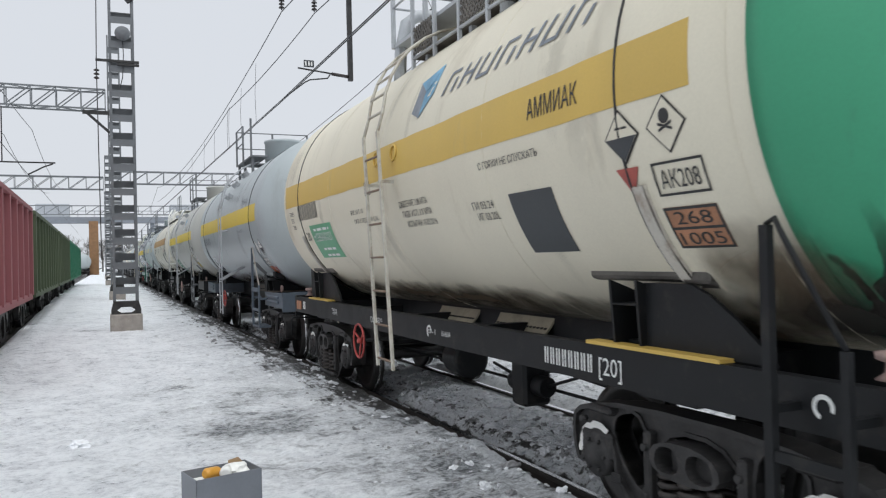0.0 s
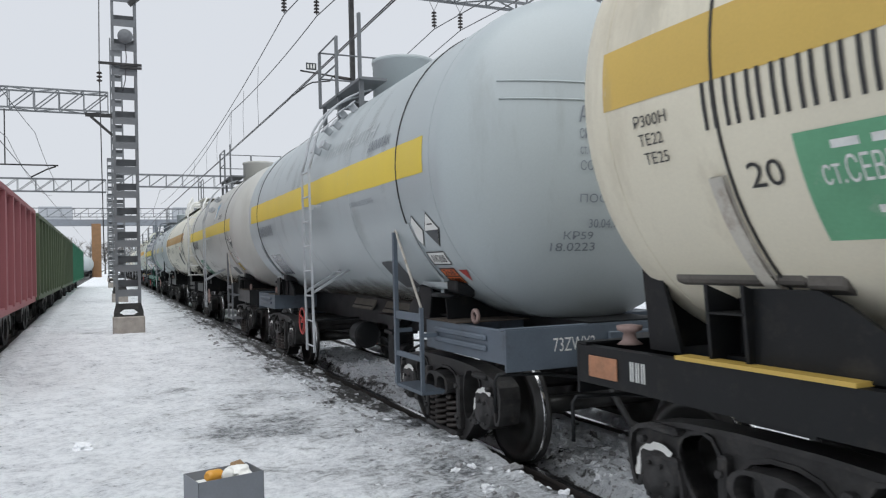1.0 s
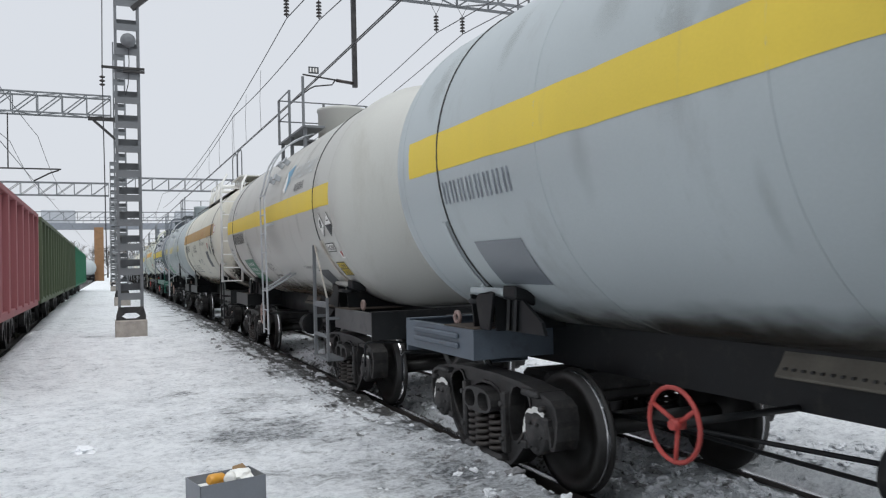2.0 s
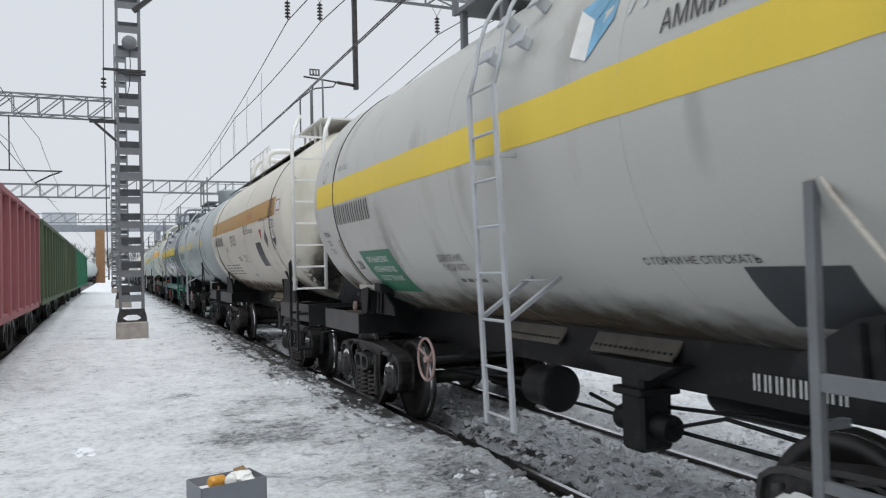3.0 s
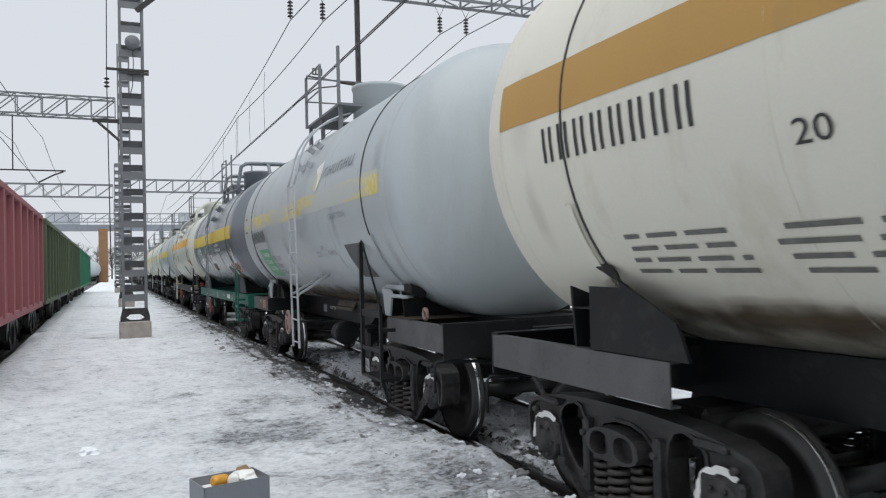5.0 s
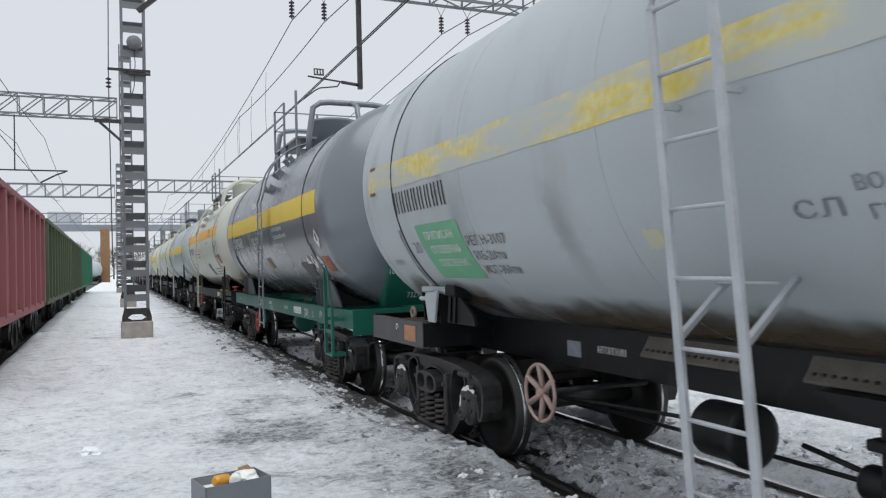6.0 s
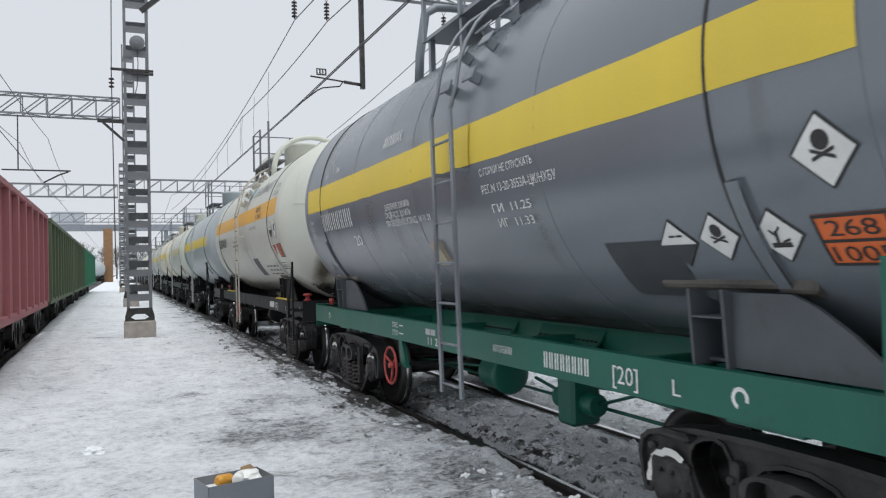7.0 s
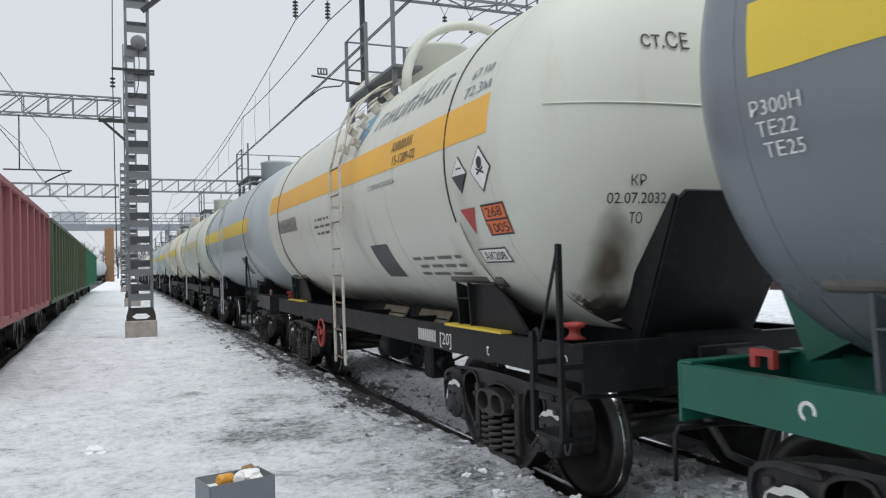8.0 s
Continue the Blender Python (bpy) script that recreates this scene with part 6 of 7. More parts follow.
rows = [[bm.verts.new(on_tank(4.33 + q * 0.10 * math.cos(a), 13.5 + q * 5.6 * math.sin(a), 0.006)) for q in (0.88, 1.0)] for a in [i * math.tau / 28 for i in range(29)]]
for i, (a, b) in enumerate(zip(rows, rows[1:])):
    if i % 7 < 6:
        bm.faces.new((a[0], a[1], b[1], b[0]))
part("oval_mark", bm, "fadedink", k, "stencilled oval inspection mark")
words(k, "43т 75.5", 3.7, 11, 0.42, 0.07, "greyink")
ladder(w, -0.58, -0.98, 0.70, "aluminium", (24, 36), low=True, lean=0.17)
hand_wheel(w, 1.24, 0.93, "handgrey")
step_post(w, -3.36, 2.17, -4.05, 1.41, "galv", 0.54)
dome_platform(w, "galv", "greyc")

sill_bars(w, -2.02, 1.0, 0.72, 0.11, 8, x=-0.4205)
# grey and brown bands of grime that also paint the underside's shade
side_stain_shade(k, "greystainshade", 0.5, -58, 4.2, 14)
side_stain_shade(k, "brownstainshade", 0.5, -66, 4.5, 14)
side_stain_shade(k, "brownstainshade", 4.6, -50, 0.4, 14)

# white wagon with the brown stripe and a sun roof
w, k = tank_wagon(44.04, "white tank wagon with brown stripe and sunshade roof", "white", "black", "ends", deep=True, big=True, style="box", tall=True)
TRAIN.append((44.04, w))
stripe(k, -4.32, 4.70, 1.5, 14, "brown")
sheet("panel", k, -2.66, -2.08, -33, -14, "patch", "dark grey panel")
number_bars(k, 4.10, -10, 1.5, 0.23)
words(k, "20", 2.1, -17, 0.2, 0.12)
for i, q in enumerate(("ДАВЛЕНИЕ 2.14 МПА", "ГИДР.ИСП. 2.81 МПА", "ИСПЫТАН 05.06.2017")):
    words(k, q, 1.29 - 0.03 * i, -6 - 3.2 * i, 0.85, 0.07)
words(k, "РЕГ.N 122179", -0.78, -1.6, 0.58, 0.09)
words(k, "СРОК СЛЕД.ВО ГИ 05.06.2025", -0.79, -5.6, 1.2, 0.09)
words(k, "АММИАК", -1.31, 4.2, 0.62, 0.15, "fadedtext")
words(k, "ГИ.06.25", -0.10, -25, 0.44, 0.08)
words(k, "ИГ.06.21 L", -0.14, -29, 0.46, 0.08)
bm = bmesh.new()
frame_lines(bm, 0.30, 0.68, -27, -23, 0.012)
part("label_rim", bm, "ink", k)
words(k, "06.25", 0.65, -26, 0.32, 0.065)
text_bars(k, 2.42, -30, 1.3, 0.34, "fadedink", 4)
text_bars(k, 3.6, -30, 1.0, 0.34, "fadedink", 4)
words(k, "С ГОРКИ НЕ СПУСКАТЬ", -2.75, 0.0, 1.1, 0.07)
triangle(k, -2.83, -9, 0.13, "redfaded")
placard(k, -3.30, -12.5, 0.17, "plain", "galv")
placard(k, -4.06, -13, 0.15, "half")
ak_box(k, -4.21, -3.82, -6, -1)
code_plate(k, -4.12, -3.70, 1.5, 13, "brown")
sheet("panel", k, -4.76, -4.44, 3.5, 11, "label", "white label with red rim")
bm = bmesh.new()
frame_lines(bm, -4.76, -4.44, 3.5, 11, 0.02)
part("label_rim", bm, "red", k)
head_stain(k, "soot", -0.80, 1.72, 0.5, 0.46)
head_stain(k, "brownstainshade", -0.72, 2.1, 0.5, 0.75)
head_words(k, "ст.КОЛПИНО", -0.62, 3.42, 1.05, 0.16)
head_words(k, "СОБСТВЕННИК", -0.40, 3.26, 0.75, 0.09)
head_words(k, "АРЕНДОВАН ООО", -0.5, 3.10, 0.9, 0.09)
head_words(k, "ПОСТРОЕН", -0.42, 2.96, 0.6, 0.09)
bm = bmesh.new()
n = 26
rows = []
for y in (-4.1, 5.05):
    rows.append([[bm.verts.new((-(R + o) * math.cos(radians(53 + 74 * i / n)), y, ZC + (R + o) * math.sin(radians(53 + 74 * i / n)))) for i in range(n + 1)] for o in (0.07, 0.085)])
for a, b in ((rows[0][0], rows[1][0]), (rows[0][1], rows[1][1]), (rows[0][0], rows[0][1]), (rows[1][0], rows[1][1])):
    for i in range(n):
        f = bm.faces.new((a[i], a[i + 1], b[i + 1], b[i]))
        f.smooth = True
part("sunshade", bm, "white", w, "white sheet sunshade over the tank")
bm = bmesh.new()
for a in (52.6, 127.4):
    bar(bm, (-(R + 0.075) * math.cos(radians(a)), -4.12, ZC + (R + 0.075) * math.sin(radians(a))), (-(R + 0.075) * math.cos(radians(a)), 5.07, ZC + (R + 0.075) * math.sin(radians(a))), 0.02, 0.025)
part("sunshade_edge", bm, "ink", w, "dark rubber edge of the sunshade")
for x in (-1.43, -0.90):
    bm = bmesh.new()
    tube(bm, [(x, -5.32, 1.5), (x, -5.32, 3.95), (x + 0.05, -5.28, 4.2), (x + 0.2, -5.05, 4.45)], 0.032, 8)
    part("ladder_rail", bm, "label", w, "white end ladder rail")
z = 1.53
while z < 4.2:
    bm = bmesh.new()
    bar(bm, (-1.43, -5.32, z), (-0.90, -5.32, z), 0.035, 0.03)
    part("rung", bm, "label", w)
    z += 0.36
for z in (2.0, 3.4):
    bm = bmesh.new()
    bar(bm, (-1.40, -5.3, z), (-1.28, -4.85, z), 0.05)
    part("ladder_bracket", bm, "label", w)
bm = bmesh.new()
for y in (-5.0, -4.6, -4.2, -3.8, -3.4):
    for x in (-0.75, 0.75):
        bar(bm, (x, y, ZC + 1.35), (x, y, ZC + R + 0.12), 0.04)
box(bm, -0.85, 0.85, -5.05, -3.3, ZC + R + 0.10, ZC + R + 0.13)
part("walkway", bm, "label", w, "white grating walkway on top")
bm = bmesh.new()
zt = ZC + R + 0.12
for y0, y1 in ((-5.05, -4.3), (-4.2, -3.35)):
    for x in (-0.82, 0.82):
        tube(bm, [(x, y0, zt), (x, y0, zt + 0.62), (x, y0 + 0.1, zt + 0.72), (x, y1 - 0.1, zt + 0.72), (x, y1, zt + 0.62), (x, y1, zt)], 0.016, 6)
part("guard_rail", bm, "galv", w, "bent tube guard rail")
roll_arch(w, 0.6, "label", 0.07, 4.72, 0.8, -1)
roll_arch(w, 2.3, "label", 0.07, 4.72, 0.8, 1)
for y in (0.8, 1.2, 1.7, 2.1, 3.0, 3.6):
    bm = bmesh.new()
    bar(bm, (-0.62, y, ZC + 1.4), (-0.62, y, ZC + R + 0.55), 0.035)
    part("guard_post", bm, "label", w)
bm = bmesh.new()
for z in (0.32, 0.55):
    tube(bm, [(-0.62, 0.8, ZC + R + z), (-0.62, 3.6, ZC + R + z)], 0.014, 6)
part("guard_rail", bm, "label", w)
step_post(w, -4.95, 1.97, -5.45, 1.33, "black", 0.54)
sill_bars(w, -1.60, 1.12, 0.8, 0.11, 8, x=-0.4605)
flat_words(w, "05.06.2025", (-0.466, 2.02, 1.05), 0.42, 0.07)
flat_words(w, "ДР", (-0.466, 2.02, 1.16), 0.10, 0.07)
bm = bmesh.new()
box(bm, -0.466, -0.4605, -0.42, -0.08, 1.16, 1.22)
part("sill_label", bm, "greyink", w, "grey stencilled label")
sh = end_shield(w, -1, "patch", 0.57, 0.48, 1.1, 15, 5.2)
for x, m in ((-0.215, "ochre"), (0.235, "label")):
    bm = bmesh.new()
    for q, mm in ((0.2, m),):
        v = [bm.verts.new((x + dx * q, -0.02, 2.13 + dz * q)) for dx, dz in ((-1, 0), (0, -1), (1, 0), (0, 1))]
        bm.faces.new(v)
    part("placard", bm, m, sh, "diamond danger label")
bm = bmesh.new()
box(bm, -0.41, 0.02, -0.022, -0.016, 1.76, 1.88)
part("code_label", bm, "ochre", sh, "yellow code label")
bm = bmesh.new()
box(bm, 0.04, 0.44, -0.022, -0.016, 1.61, 1.90)
part("code_plate", bm, "rustplate", sh, "rusty orange code plate")
bm = letter_bm("АК 208", 0.32, 0.08)
for v in bm.verts:
    v.co = Vector((-0.37 + v.co.x, -0.026, 1.785 + v.co.y))
part("lettering", bm, "ink", sh)
bm = letter_bm("ТО", 0.11, 0.09)
for v in bm.verts:
    v.co = Vector((0.02 + v.co.x, -0.026, 1.53 + v.co.y))
part("lettering", bm, "whiteink", sh)
bm = bmesh.new()
tube(bm, [(-0.60, 0.02, 2.31), (-0.42, 0.0, 2.33)], 0.022, 8)
part("shield_stub", bm, "ink", sh)

# long low band of grime with belly shade painted in
side_stain_shade(k, "brownstainshade", 0.2, -62, 4.4, 15)
side_stain_shade(k, "brownstainshade", 2.6, -56, 1.6, 9)
side_stain_shade(k, "brownstainshade", -0.25, -42, 0.10, 2.5)

# pale blue wagon with the faded stripe
w, k = tank_wagon(56.1, "pale blue-grey tank wagon with faded yellow stripe", "paleblue", "black", "ends", style="plate", saddle_mat="black", face="paleblue")
TRAIN.append((56.1, w))
stripe(k, -4.5, 4.62, -4.5, 5.5, "wornstripe")
sheet("panel", k, -3.26, -2.66, -43, -24, "patch", "dark grey panel")
words(k, "С ГОРКИ НЕ СПУСКАТЬ", -2.28, -10.5, 0.84, 0.075, "greyink")
words(k, "СЛ", -1.08, -29.5, 0.25, 0.09, "greyink")
words(k, "01.08.26", -1.72, -28.5, 0.42, 0.065, "greyink")
words(k, "ВО", -1.42, -25.5, 0.13, 0.07, "greyink")
words(k, "ГИ", -1.45, -30.5, 0.14, 0.07, "greyink")
number_bars(k, 3.84, -14.6, 1.35, 0.22)
sheet("panel", k, 2.47, 3.47, -43, -20, "greenpanel", "light green panel with white writing")
for i, q in enumerate(("ПРИПИСАН", "СТ.СЕВЕРНАЯ", "СОБСТВЕННИК")):
    words(k, q, 3.3 - 0.02 * i, -26 - 5.6 * i, 0.66, 0.085, "whiteink")
for i, (q, wd) in enumerate((("РЕГ.Н-3107", 0.72), ("РАБ-20Атм", 0.55), ("ИСП-30Атм", 0.62))):
    words(k, q, 2.42 - 0.02 * i, -29.5 - 5.6 * i, wd, 0.095, "fadedink")
flat_words(w, "АВТОРЕЖИМ", (-0.426, 1.87, 1.07), 0.4, 0.06)
bm = bmesh.new()
box(bm, -0.426, -0.4205, 2.12, 2.34, 1.0, 1.14)
part("sill_label", bm, "greyink", w, "grey stencilled label")
words(k, "20", 3.72, -31, 0.2, 0.13, "greyink")
words(k, "Р300Н", 4.5, -36, 0.26, 0.07, "greyink")
for a in (5.6, -4.8):
    sheet("rust_mark", k, 4.40, 4.58, a - 0.7, a + 0.7, "rust", "rusty weld mark")
sheet("torn_label", k, -0.13, 0.03, -34, -29, "fadedyellow", "torn yellowed paper label", 0.004, 6, 1.2)
emblem(k, -1.70, 14, 0.38, 0.45, "label", "fadedyellow")
brand_marks(k, -2.0, 12, 17, 1.5, 0.06, 6, "greyink", "faded grey company lettering drawn as plain strokes")
bm = bmesh.new()
box(bm, -1.262, -1.2505, 4.02, 4.36, 1.03, 1.20, 0.003)
part("maker_plate", bm, "rustplate", w, "rusty maker's plate on the sill")
crescent(w, 4.62, 1.16, 0.04)
ladder(w, -0.53, -0.95, 0.67, "aluminium", (24, 36), low=True, lean=0.2)
hand_wheel(w, 1.25, 0.9, "handgrey", True)
# grimy band below, partly shade put into colour
side_stain_shade(k, "brownstainshade", 0.0, -64, 4.5, 14)
side_stain_shade(k, "brownstainshade", 4.3, -52, 0.5, 12)
side_stain_shade(k, "brownstainshade", 3.3, -56, 0.7, 12)
step_post(w, -3.40, 2.15, -4.1, 1.40, "black", 0.55)
dome_platform(w, "galv", "paleblue")

# dark grey wagon on the green frame
w, k = tank_wagon(68.0, "dark grey glossy tank wagon on a green frame", "darkgrey", "teal", "full", style="box", saddle_mat="darkcradle", gear="teal")
TRAIN.append((68.0, w))
stripe(k, -4.69, 4.62, -4.5, 8, "yellow")
words(k, "С ГОРКИ НЕ СПУСКАТЬ", -1.31, -8.8, 0.84, 0.06, "whiteink")
words(k, "РЕГ.N 13-20-3553А-ЦК/НХБУ", -1.30, -14, 1.12, 0.07, "whiteink")
words(k, "ГИ  11.25", -1.40, -20, 0.6, 0.07, "whiteink")
words(k, "ИГ  11.33", -1.42, -24.5, 0.55, 0.07, "whiteink")
for i, q in enumerate(("ДАВЛЕНИЕ 2.08 МПа", "ГИДР.ИСП. 3.0 МПа", "ПРОВЕДЕНО ОСВИД. 10 11 33")):
    words(k, q, 1.10 + 0.02 * i, -12.2 - 3.3 * i, 0.76 if i < 2 else 1.25, 0.065, "whiteink")
number_bars(k, 3.86, -15.5, 1.5, 0.235, "whiteink")
words(k, "20", 2.53, -25, 0.28, 0.14, "whiteink")
for i, q in enumerate(("Р300Н", "ТЕ22", "ТЕ25")):
    words(k, q, 4.63 - 0.02 * i, -11 - 3.6 * i, 0.28 if i == 0 else 0.22, 0.07, "whiteink")
words(k, "76м", 3.1, 12, 0.18, 0.08, "whiteink")
words(k, "43т", 3.6, 11, 0.14, 0.08, "whiteink")
sheet("panel", k, -3.30, -2.66, -48, -32, "patch", "dark panel")
placard(k, -4.46, -18.5, 0.175, "skull")
placard(k, -4.06, -32.5, 0.155, "tree")
placard(k, -3.35, -33, 0.16, "half")
placard(k, -3.68, -32, 0.15, "skull")
code_plate(k, -4.65, -4.28, -39, -29, "orangeplate")
ladder(w, -0.72, -1.12, 0.78, "darkgrey", (22, 34, 46))
sheet("stripe", k, -1.15, -0.7, -4.5, 8, "yellow", "painted warning stripe", 0.012)
hand_wheel(w, 1.50, 0.72, "red")
words(k, "АММИАК", 1.15, 13, 0.6, 0.13, "whiteink")
bm = bmesh.new()
patch_mesh(bm, -0.10, 0.11, -36, -27, 0.035)
patch_mesh(bm, 0.11, -0.10, -36, -27, 0.0)
bar(bm, on_tank(-0.105, -36, 0.015), on_tank(-0.105, -27, 0.015), 0.012, 0.06)
part("side_bracket", bm, "footwhite", k, "weathered bracket plate on the tank's side")
for q, y, z in (("ТОРМОЗ", 1.72, 1.14), ("ОТПУСК", 1.72, 1.05)):
    flat_words(w, q, (-1.2545, y, z), 0.2, 0.06)
for z in (1.165, 1.075):
    bm = bmesh.new()
    box(bm, -1.2545, -1.2505, 1.36, 1.48, z, z + 0.012)
    part("arrow_mark", bm, "whiteink", w)
for y0, wd in ((0.66, 0.12), (0.52, 0.12)):
    bm = bmesh.new()
    box(bm, -1.2545, -1.2505, y0 - wd, y0, 1.13, 1.19)
    part("sill_bar", bm, "aluminium", w)
flat_words(w, "11 23", (-1.2545, 0.60, 1.03), 0.34, 0.08)
bm = bmesh.new()
plate(bm, [(-0.2, 0.0), (0.0, 0.02), (0.05, 0.30), (-0.05, 0.30)], [], -1.24, -1.20)
bmesh.ops.translate(bm, verts=bm.verts, vec=(0, 1.5, 0.70))
part("wheel_bracket", bm, "teal", w)
step_post(w, -4.70, 1.84, -5.06, 1.30, "teal", 0.62)
roll_arch(w, -1.45, "darkgrey", 0.055, 5.0, 0.85, -1)
roll_arch(w, 1.7, "darkgrey", 0.055, 5.0, 0.85, 1)
dome_platform(w, "darkgrey", "darkgrey")
for sd in (-1, 1):
    sh = end_shield(w, sd, "teal", 0.66)
    if sd < 0:
        for q, x, z in (("КР 1259", -0.62, 1.95), ("10 11 23", -0.66, 1.80), ("73ZW92", -0.35, 1.42)):
            bm = letter_bm(q, 0.34, 0.09)
            for v in bm.verts:
                v.co = Vector((x + v.co.x, -0.018, z + v.co.y))
            part("lettering", bm, "whiteink", sh)
sill_bars(w, -1.75, 1.06, 0.62, 0.12, 8)
flat_words(w, "[20]", (-1.2545, -2.62, 1.06), 0.26, 0.12)
crescent(w, -3.72, 1.12)
crescent(w, 4.62, 1.12, 0.05)
flat_words(w, "L", (-1.2545, -3.2, 1.06), 0.07, 0.1)
flat_words(w, "АВТОРЕЖИМ", (-1.2545, -0.9, 1.10), 0.34, 0.06)
for y in (-3.75, 3.6, 5.0):
    bm = bmesh.new()
    for a, b in (((-1.12, y - 0.06, 1.27), (-1.12, y - 0.06, 1.35)), ((-1.12, y + 0.06, 1.27), (-1.12, y + 0.06, 1.35)), ((-1.12, y - 0.078, 1.35), (-1.12, y + 0.078, 1.35))):
        bar(bm, a, b, 0.035)
    part("towing_bracket", bm, "red", w, "red towing bracket")

# grey-green wagon with the orange stripe
w, k = tank_wagon(80.0, "grey-green tank wagon with orange stripe and black frame", "greige", "black", style="box")
TRAIN.append((80.0, w))
stripe(k, -4.70, 4.72, 3.5, 15.5, "orange")
words(k, "АММИАК", -2.40, 9.6, 0.62, 0.11)
words(k, "15-1289-02", -2.46, 4.5, 0.66, 0.10)
words(k, "С ГОРКИ НЕ СПУСКАТЬ", -1.62, -2.6, 0.9, 0.055)
brand_marks(k, -1.45, 25, 33, 2.2, 0.12, 7, "greyink", "grey company lettering drawn as plain strokes")
emblem(k, -0.95, 29, 0.40, 0.5)
placard(k, -4.15, -6.5, 0.16, "half")
placard(k, -4.56, -6.5, 0.19, "skull")
triangle(k, -4.17, -21.5, 0.14, "red")
code_plate(k, -4.82, -4.43, -27, -17, "orangeplate")
ak_box(k, -4.55, -4.05, -36.5, -31)
sheet("panel", k, -1.77, -1.15, -43, -26, "patch", "dark grey panel")
number_bars(k, 3.79, -11.5, 1.45, 0.23)
text_bars(k, 1.2, -8, 0.9, 0.3, "fadedink", 3)
text_bars(k, -2.3, -33, 1.3, 0.3, "fadedink", 3)
words(k, "67.1м", -4.2, 23.5, 0.4, 0.1, "greyink")
words(k, "72.3м", -4.15, 17.5, 0.5, 0.1, "greyink")
head_stain(k, "brownstainshade", -0.78, 1.80, 0.22, 0.5)
head_stain(k, "soot", -0.6, 1.36, 0.9, 0.3)
head_words(k, "КР", -0.69, 2.40, 0.12, 0.085)
head_words(k, "02.07.2032", -0.87, 2.27, 0.47, 0.085)
head_words(k, "ТО", -0.69, 2.12, 0.1, 0.085)
head_words(k, "ст.СЕ", -0.54, 3.46, 0.42, 0.14)
bm = bmesh.new()
tube(bm, [(x / 10, head_y(x / 10, 3.02, 0.002), 3.02) for x in range(-13, 12)], 0.008, 5)
part("weld_seam", bm, "greige", k)
ladder(w, -0.48, -0.92, 0.66, "ladderwhite", (22, 31, 40, 49, 58))
hand_wheel(w, 1.55, 0.85, "red")
step_post(w, -5.12, 1.34, -5.5, 1.97, "black", 0.62)
roll_arch(w, 1.3, "greige", 0.062, 4.92, 0.9, 0, True)
roll_arch(w, -1.2, "greige", 0.062, 4.92, 0.9, 0, True)
dome_platform(w, "galv", "greige", 0.42)
end_shield(w, -1, "black", 0.54, 0.60, 1.2, 27, 5.25)
for y in (-5.15, 5.15):
    stud(w, y, "red")
for y0, y1 in ((-3.09, -4.30), (3.37, 4.51)):
    bm = bmesh.new()
    box(bm, -1.262, -1.15, min(y0, y1), max(y0, y1), 1.252, 1.275)
    part("yellow_edging", bm, "yellow", w, "yellow painted edge of the sill")
sill_bars(w, -2.35, 1.06, 0.5, 0.12, 8)
flat_words(w, "[20]", (-1.2545, -2.95, 1.06), 0.28, 0.12)
crescent(w, -5.28, 1.14, 0.035)
flat_words(w, "t", (-1.2545, -4.0, 1.05), 0.06, 0.12)

# the wagons that follow
FOLLOW = [("bluegrey", "ends", "yellow", "blue-grey tank wagon with yellow stripe, far back"), ("greige", "full", "fadedyellow", "pale tank wagon with faded stripe, far back"),
          ("cream", "full", "yellow", "cream tank wagon with yellow stripe, far back"), ("greyc", "ends", "yellow", "grey tank wagon with yellow stripe, far back")]
for i in range(13):
    tm, kd, sm, lb = FOLLOW[i % 4]
    s = 92.05 + 12.05 * i
    w, k = tank_wagon(s, lb, tm, "black", kd, spin=False, style="plate")
    TRAIN.append((s, w))
    stripe(k, -4.6, 4.6, -3, 9, sm)
    if i == 0:
        sheet("band_stripe", k, 4.3, 4.75, -89, 89, "teal", "teal ring at the tank's end", 0.002)
    sheet("panel", k, -3.2, -2.6, -42, -24, "patch", "dark grey panel")
    ladder(w, -0.6, -1.0, 0.68, "aluminium", ())
    dome_platform(w, "galv", tm)
    step_post(w, -3.40, 2.15, -4.1, 1.40, "black", 0.55)

# ---- standing gondola wagons ----
LEFT = [("maroon", "maroon gondola wagon with ribbed steel sides"), ("gongreen", "olive green gondola wagon with ribbed sides"), ("gongreen", "olive green gondola wagon with ribbed sides"),
        ("gonteal", "bright green gondola wagon with ribbed sides"), ("gonteal", "bright green gondola wagon with ribbed sides")]
for i, (m, lb) in enumerate(LEFT):
    y = GON_Y + 13.95 * i
    gondola(pose(-3.35 - GON_SLOPE * y, y, -0.1, 0, 0, math.degrees(GON_SLOPE)), m, lb)

w, k = tank_wagon(0, "blue-grey tank wagon standing far down the yard", "bluegrey", "black", "ends", spin=False, style="plate")
w.matrix_world = pose(-4.2, 168, 0)
for y in (7.0, -6.95):
    gondola(pose(15.5, y, 0), "brownred", "brown-red gondola wagon standing beyond the train")

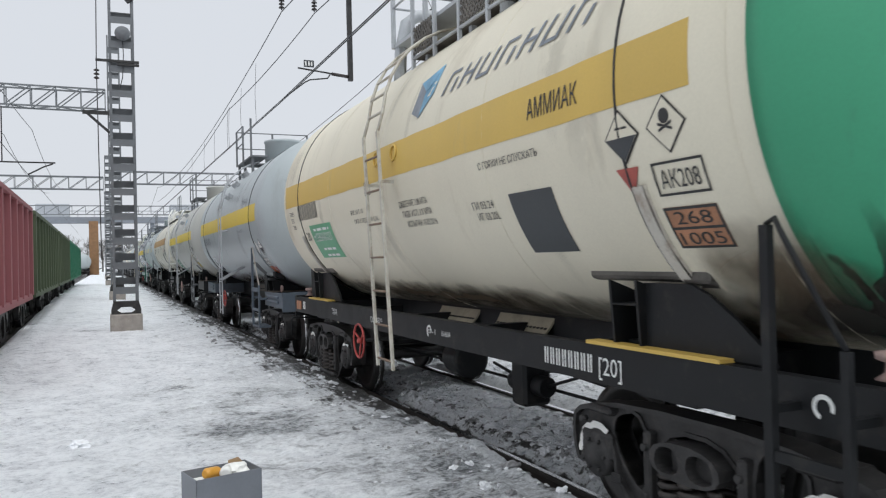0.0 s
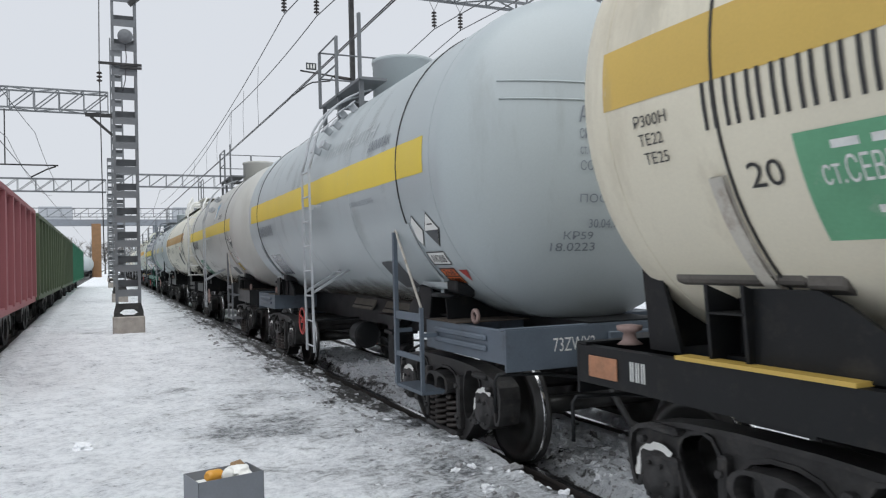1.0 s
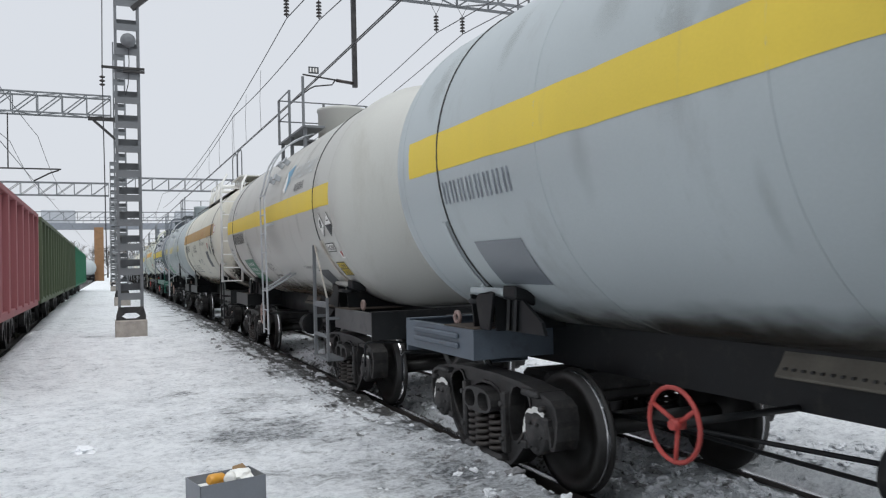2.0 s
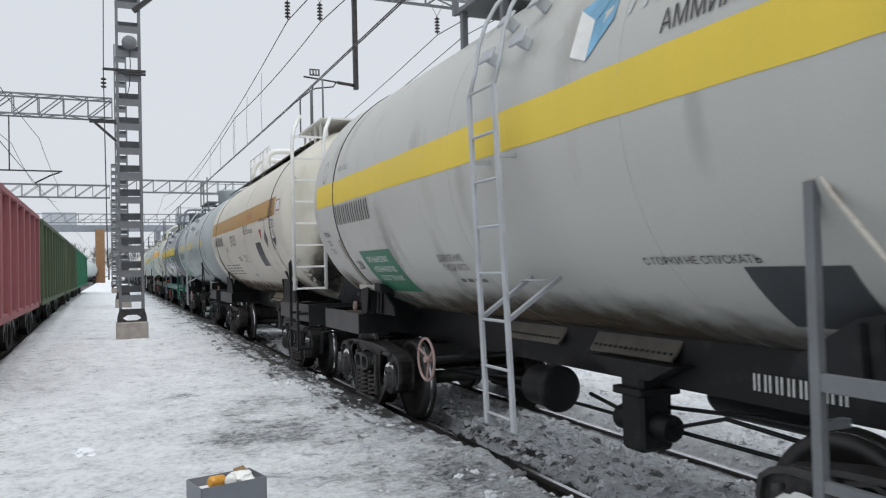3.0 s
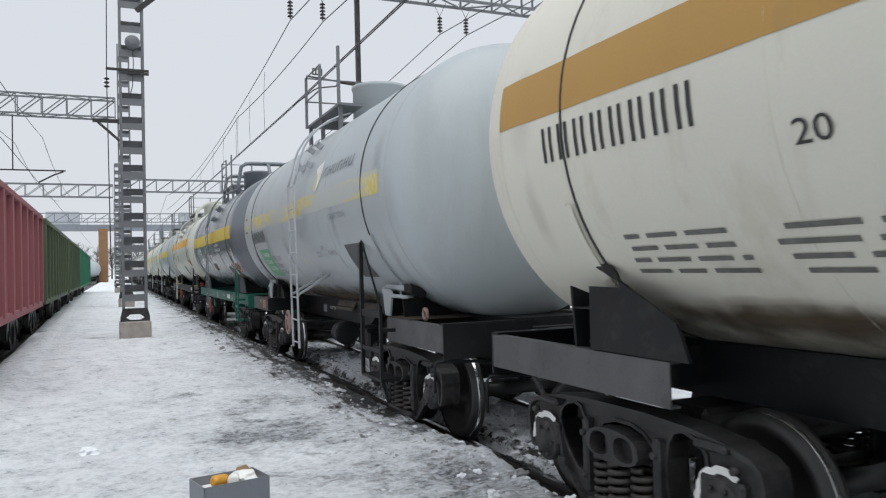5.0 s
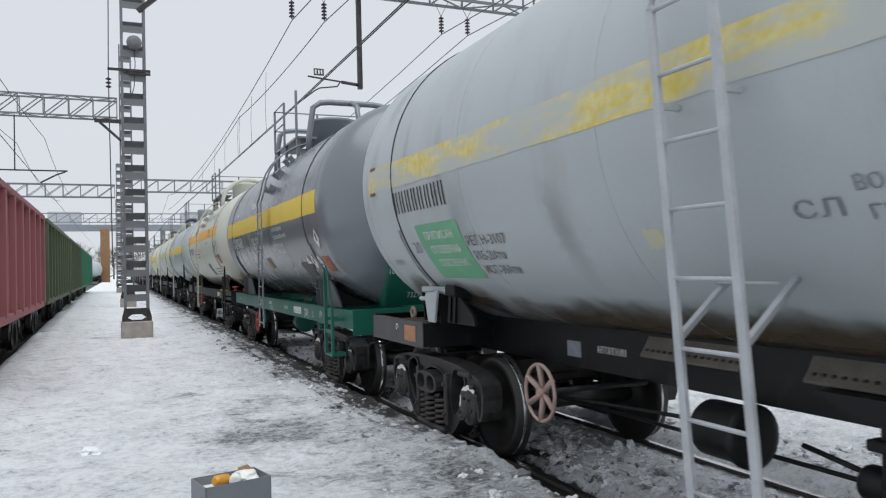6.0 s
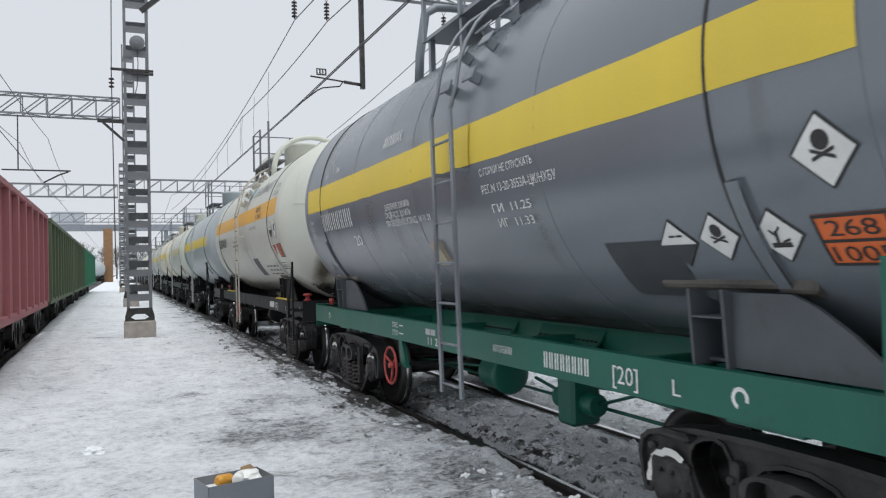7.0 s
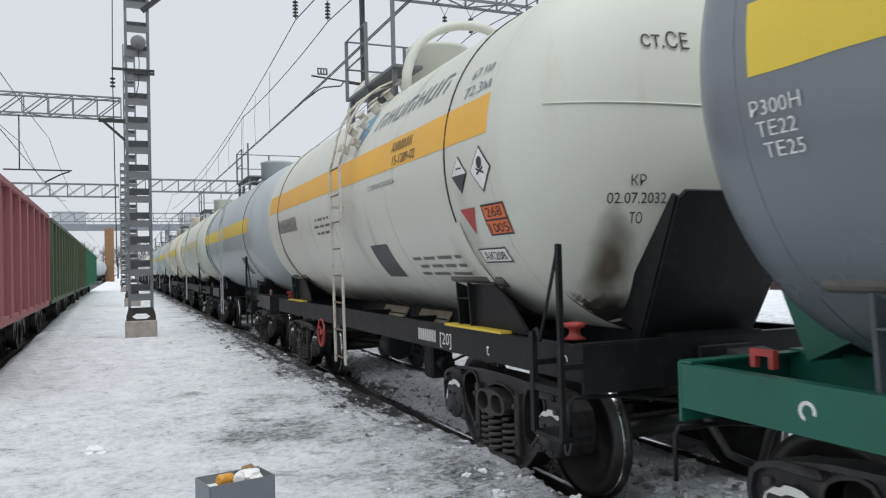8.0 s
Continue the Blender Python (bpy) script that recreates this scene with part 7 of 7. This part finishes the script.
# ---- small things on the snow ----


def open_box():
    """An open grey sheet-steel box with rubbish in it."""
    b = base("open_box", pose(0.615, 4.76, 0.10, 0, 0, 13), "open grey sheet-steel box with rubbish in the snow", "box")
    wd, dp, ht, t = 0.20, 0.13, 0.50, 0.005
    for x0, x1, y0, y1 in ((-wd, wd, -dp, -dp + t), (-wd, wd, dp - t, dp), (-wd, -wd + t, -dp, dp), (wd - t, wd, -dp, dp)):
        bm = bmesh.new()
        box(bm, x0, x1, y0, y1, 0, ht)
        part("side_panel", bm, "binsteel", b)
    bm = bmesh.new()
    box(bm, -wd, wd, -dp, dp, 0, 0.01)
    part("bottom", bm, "binsteel", b)
    bm = bmesh.new()
    box(bm, -wd + 0.01, wd - 0.01, -dp + 0.01, dp - 0.01, 0.40, 0.45, 0.01)
    part("paper_layer", bm, "label", b) 


open_box()
rot = pose(0.615, 4.76, 0.10, 0, 0, 13)
bm = bmesh.new()
lathe(bm, [(0.02, -0.08), (0.034, -0.06), (0.034, 0.03), (0.016, 0.06), (0.016, 0.08)], "x", 14)
o = tagged(part("bottle", bm, "amber"), "small amber bottle lying in the grey box", "bottle")
o.matrix_world = rot @ pose(-0.06, -0.03, 0.50, 0, 8, 30)
bm = bmesh.new()
lathe(bm, [(0.018, -0.03), (0.034, -0.028), (0.036, 0.03), (0.02, 0.034)], "x", 14)
o = tagged(part("paper_cup", bm, "label"), "white paper cup lying in the grey box", "cup")
o.matrix_world = rot @ pose(0.0, -0.07, 0.50, 0, 0, 60)
bm = bmesh.new()
bmesh.ops.create_icosphere(bm, subdivisions=3, radius=0.08)
for v in bm.verts:
    v.co *= 1 + 0.35 * noise.noise(v.co * 18)
    v.co.z *= 0.55
o = tagged(part("crumpled_paper", bm, "label"), "crumpled white paper lying in the grey box", "paper")
o.matrix_world = rot @ pose(0.09, -0.02, 0.49)
bm = bmesh.new()
plate(bm, [(-0.05, 0), (0.05, 0), (0.04, 0.07), (-0.02, 0.085), (-0.05, 0.05)], [], -0.003, 0.003)
o = tagged(part("cardboard_piece", bm, "card"), "torn piece of brown cardboard in the box", "cardboard")
o.matrix_world = rot @ pose(0.12, 0.09, 0.45, 0, 10, 70)


def clod(bm, x, y, r, rnd):
    """A broken angular lump, half sunk."""
    b = bmesh.new()
    bmesh.ops.create_icosphere(b, subdivisions=3 if r > 0.045 else 2, radius=r)
    off = Vector((rnd.random() * 50, rnd.random() * 50, 0))
    sq = Vector((rnd.uniform(0.7, 1.5), rnd.uniform(0.6, 1.2), rnd.uniform(0.35, 0.8)))
    for v in b.verts:
        k = 1 + 0.9 * noise.noise(v.co * (1.5 / r) + off) + 0.5 * noise.noise(v.co * (3.6 / r) + off)
        v.co = Vector((v.co.x * sq.x, v.co.y * sq.y, v.co.z * sq.z)) * k
    merge(bm, b, Matrix.Translation((x, y, ground_height(x, y) + r * 0.08)) @ Matrix.Rotation(rnd.random() * 6, 4, "Z") @ Matrix.Rotation(rnd.uniform(-0.4, 0.4), 4, "X"))


for x, y, r in ((-0.27, 8.03, 0.085), (0.95, 5.2, 0.05), (0.15, 6.0, 0.045)):
    bm = bmesh.new()
    clod(bm, x, y, r, random.Random(int(y * 10)))
    tagged(part("snow_clod", bm, "snowlump"), "lump of white snow lying on the path", "snow clod", "snow clods")
rnd = random.Random(5)
for name, mat, n, lb in (("snow_clods", "snowlump", 620, "broken white snow clods along the rail"), ("ice_clods", "dirtlump", 700, "dirty grey ice clods along the rail")):
    bm = bmesh.new()
    for i in range(n):
        y = 4 + 22 * rnd.random() ** 1.5
        x = rnd.gauss(2.75, 0.36) if rnd.random() < 0.5 else rnd.uniform(3.75, 4.85)
        if 3.25 < x < 3.6:
            continue
        clod(bm, x, y, min(0.06, rnd.uniform(0.007, 0.018) + 0.045 * rnd.random() ** 7), rnd)
    tagged(part(name, bm, mat), lb, "snow clods", kind="stuff")
rnd = random.Random(11)
bm = bmesh.new()
for i in range(2400):
    y = 4.5 + 14 * rnd.random() ** 1.3
    clod(bm, rnd.uniform(3.78, 4.86) if rnd.random() < 0.75 else rnd.uniform(5.1, 6.2), y, rnd.uniform(0.010, 0.026) + 0.04 * rnd.random() ** 6, rnd)
tagged(part("snow_crumbs", bm, "snowlump"), "crumbled snow lying between the rails", "snow crumbs", kind="stuff")


def gone(t):
    """Metres that the train has run at t seconds; it gathers speed at first."""
    return SPEED * t + (0.3375 - 0.45 * (t - t * t / 3) if t < 1.5 else 0.0)


def motions():
    for s, w in TRAIN:
        walk(w, [(i / 10, pose(TRACK_X, s - gone(i / 10), 0)) for i in range(81)])
    for ws, y in SPINNING:
        walk(ws, [(i / 15, pose(0, y, 0.475, math.degrees(gone(i / 15) / 0.475))) for i in range(121)])


motions()
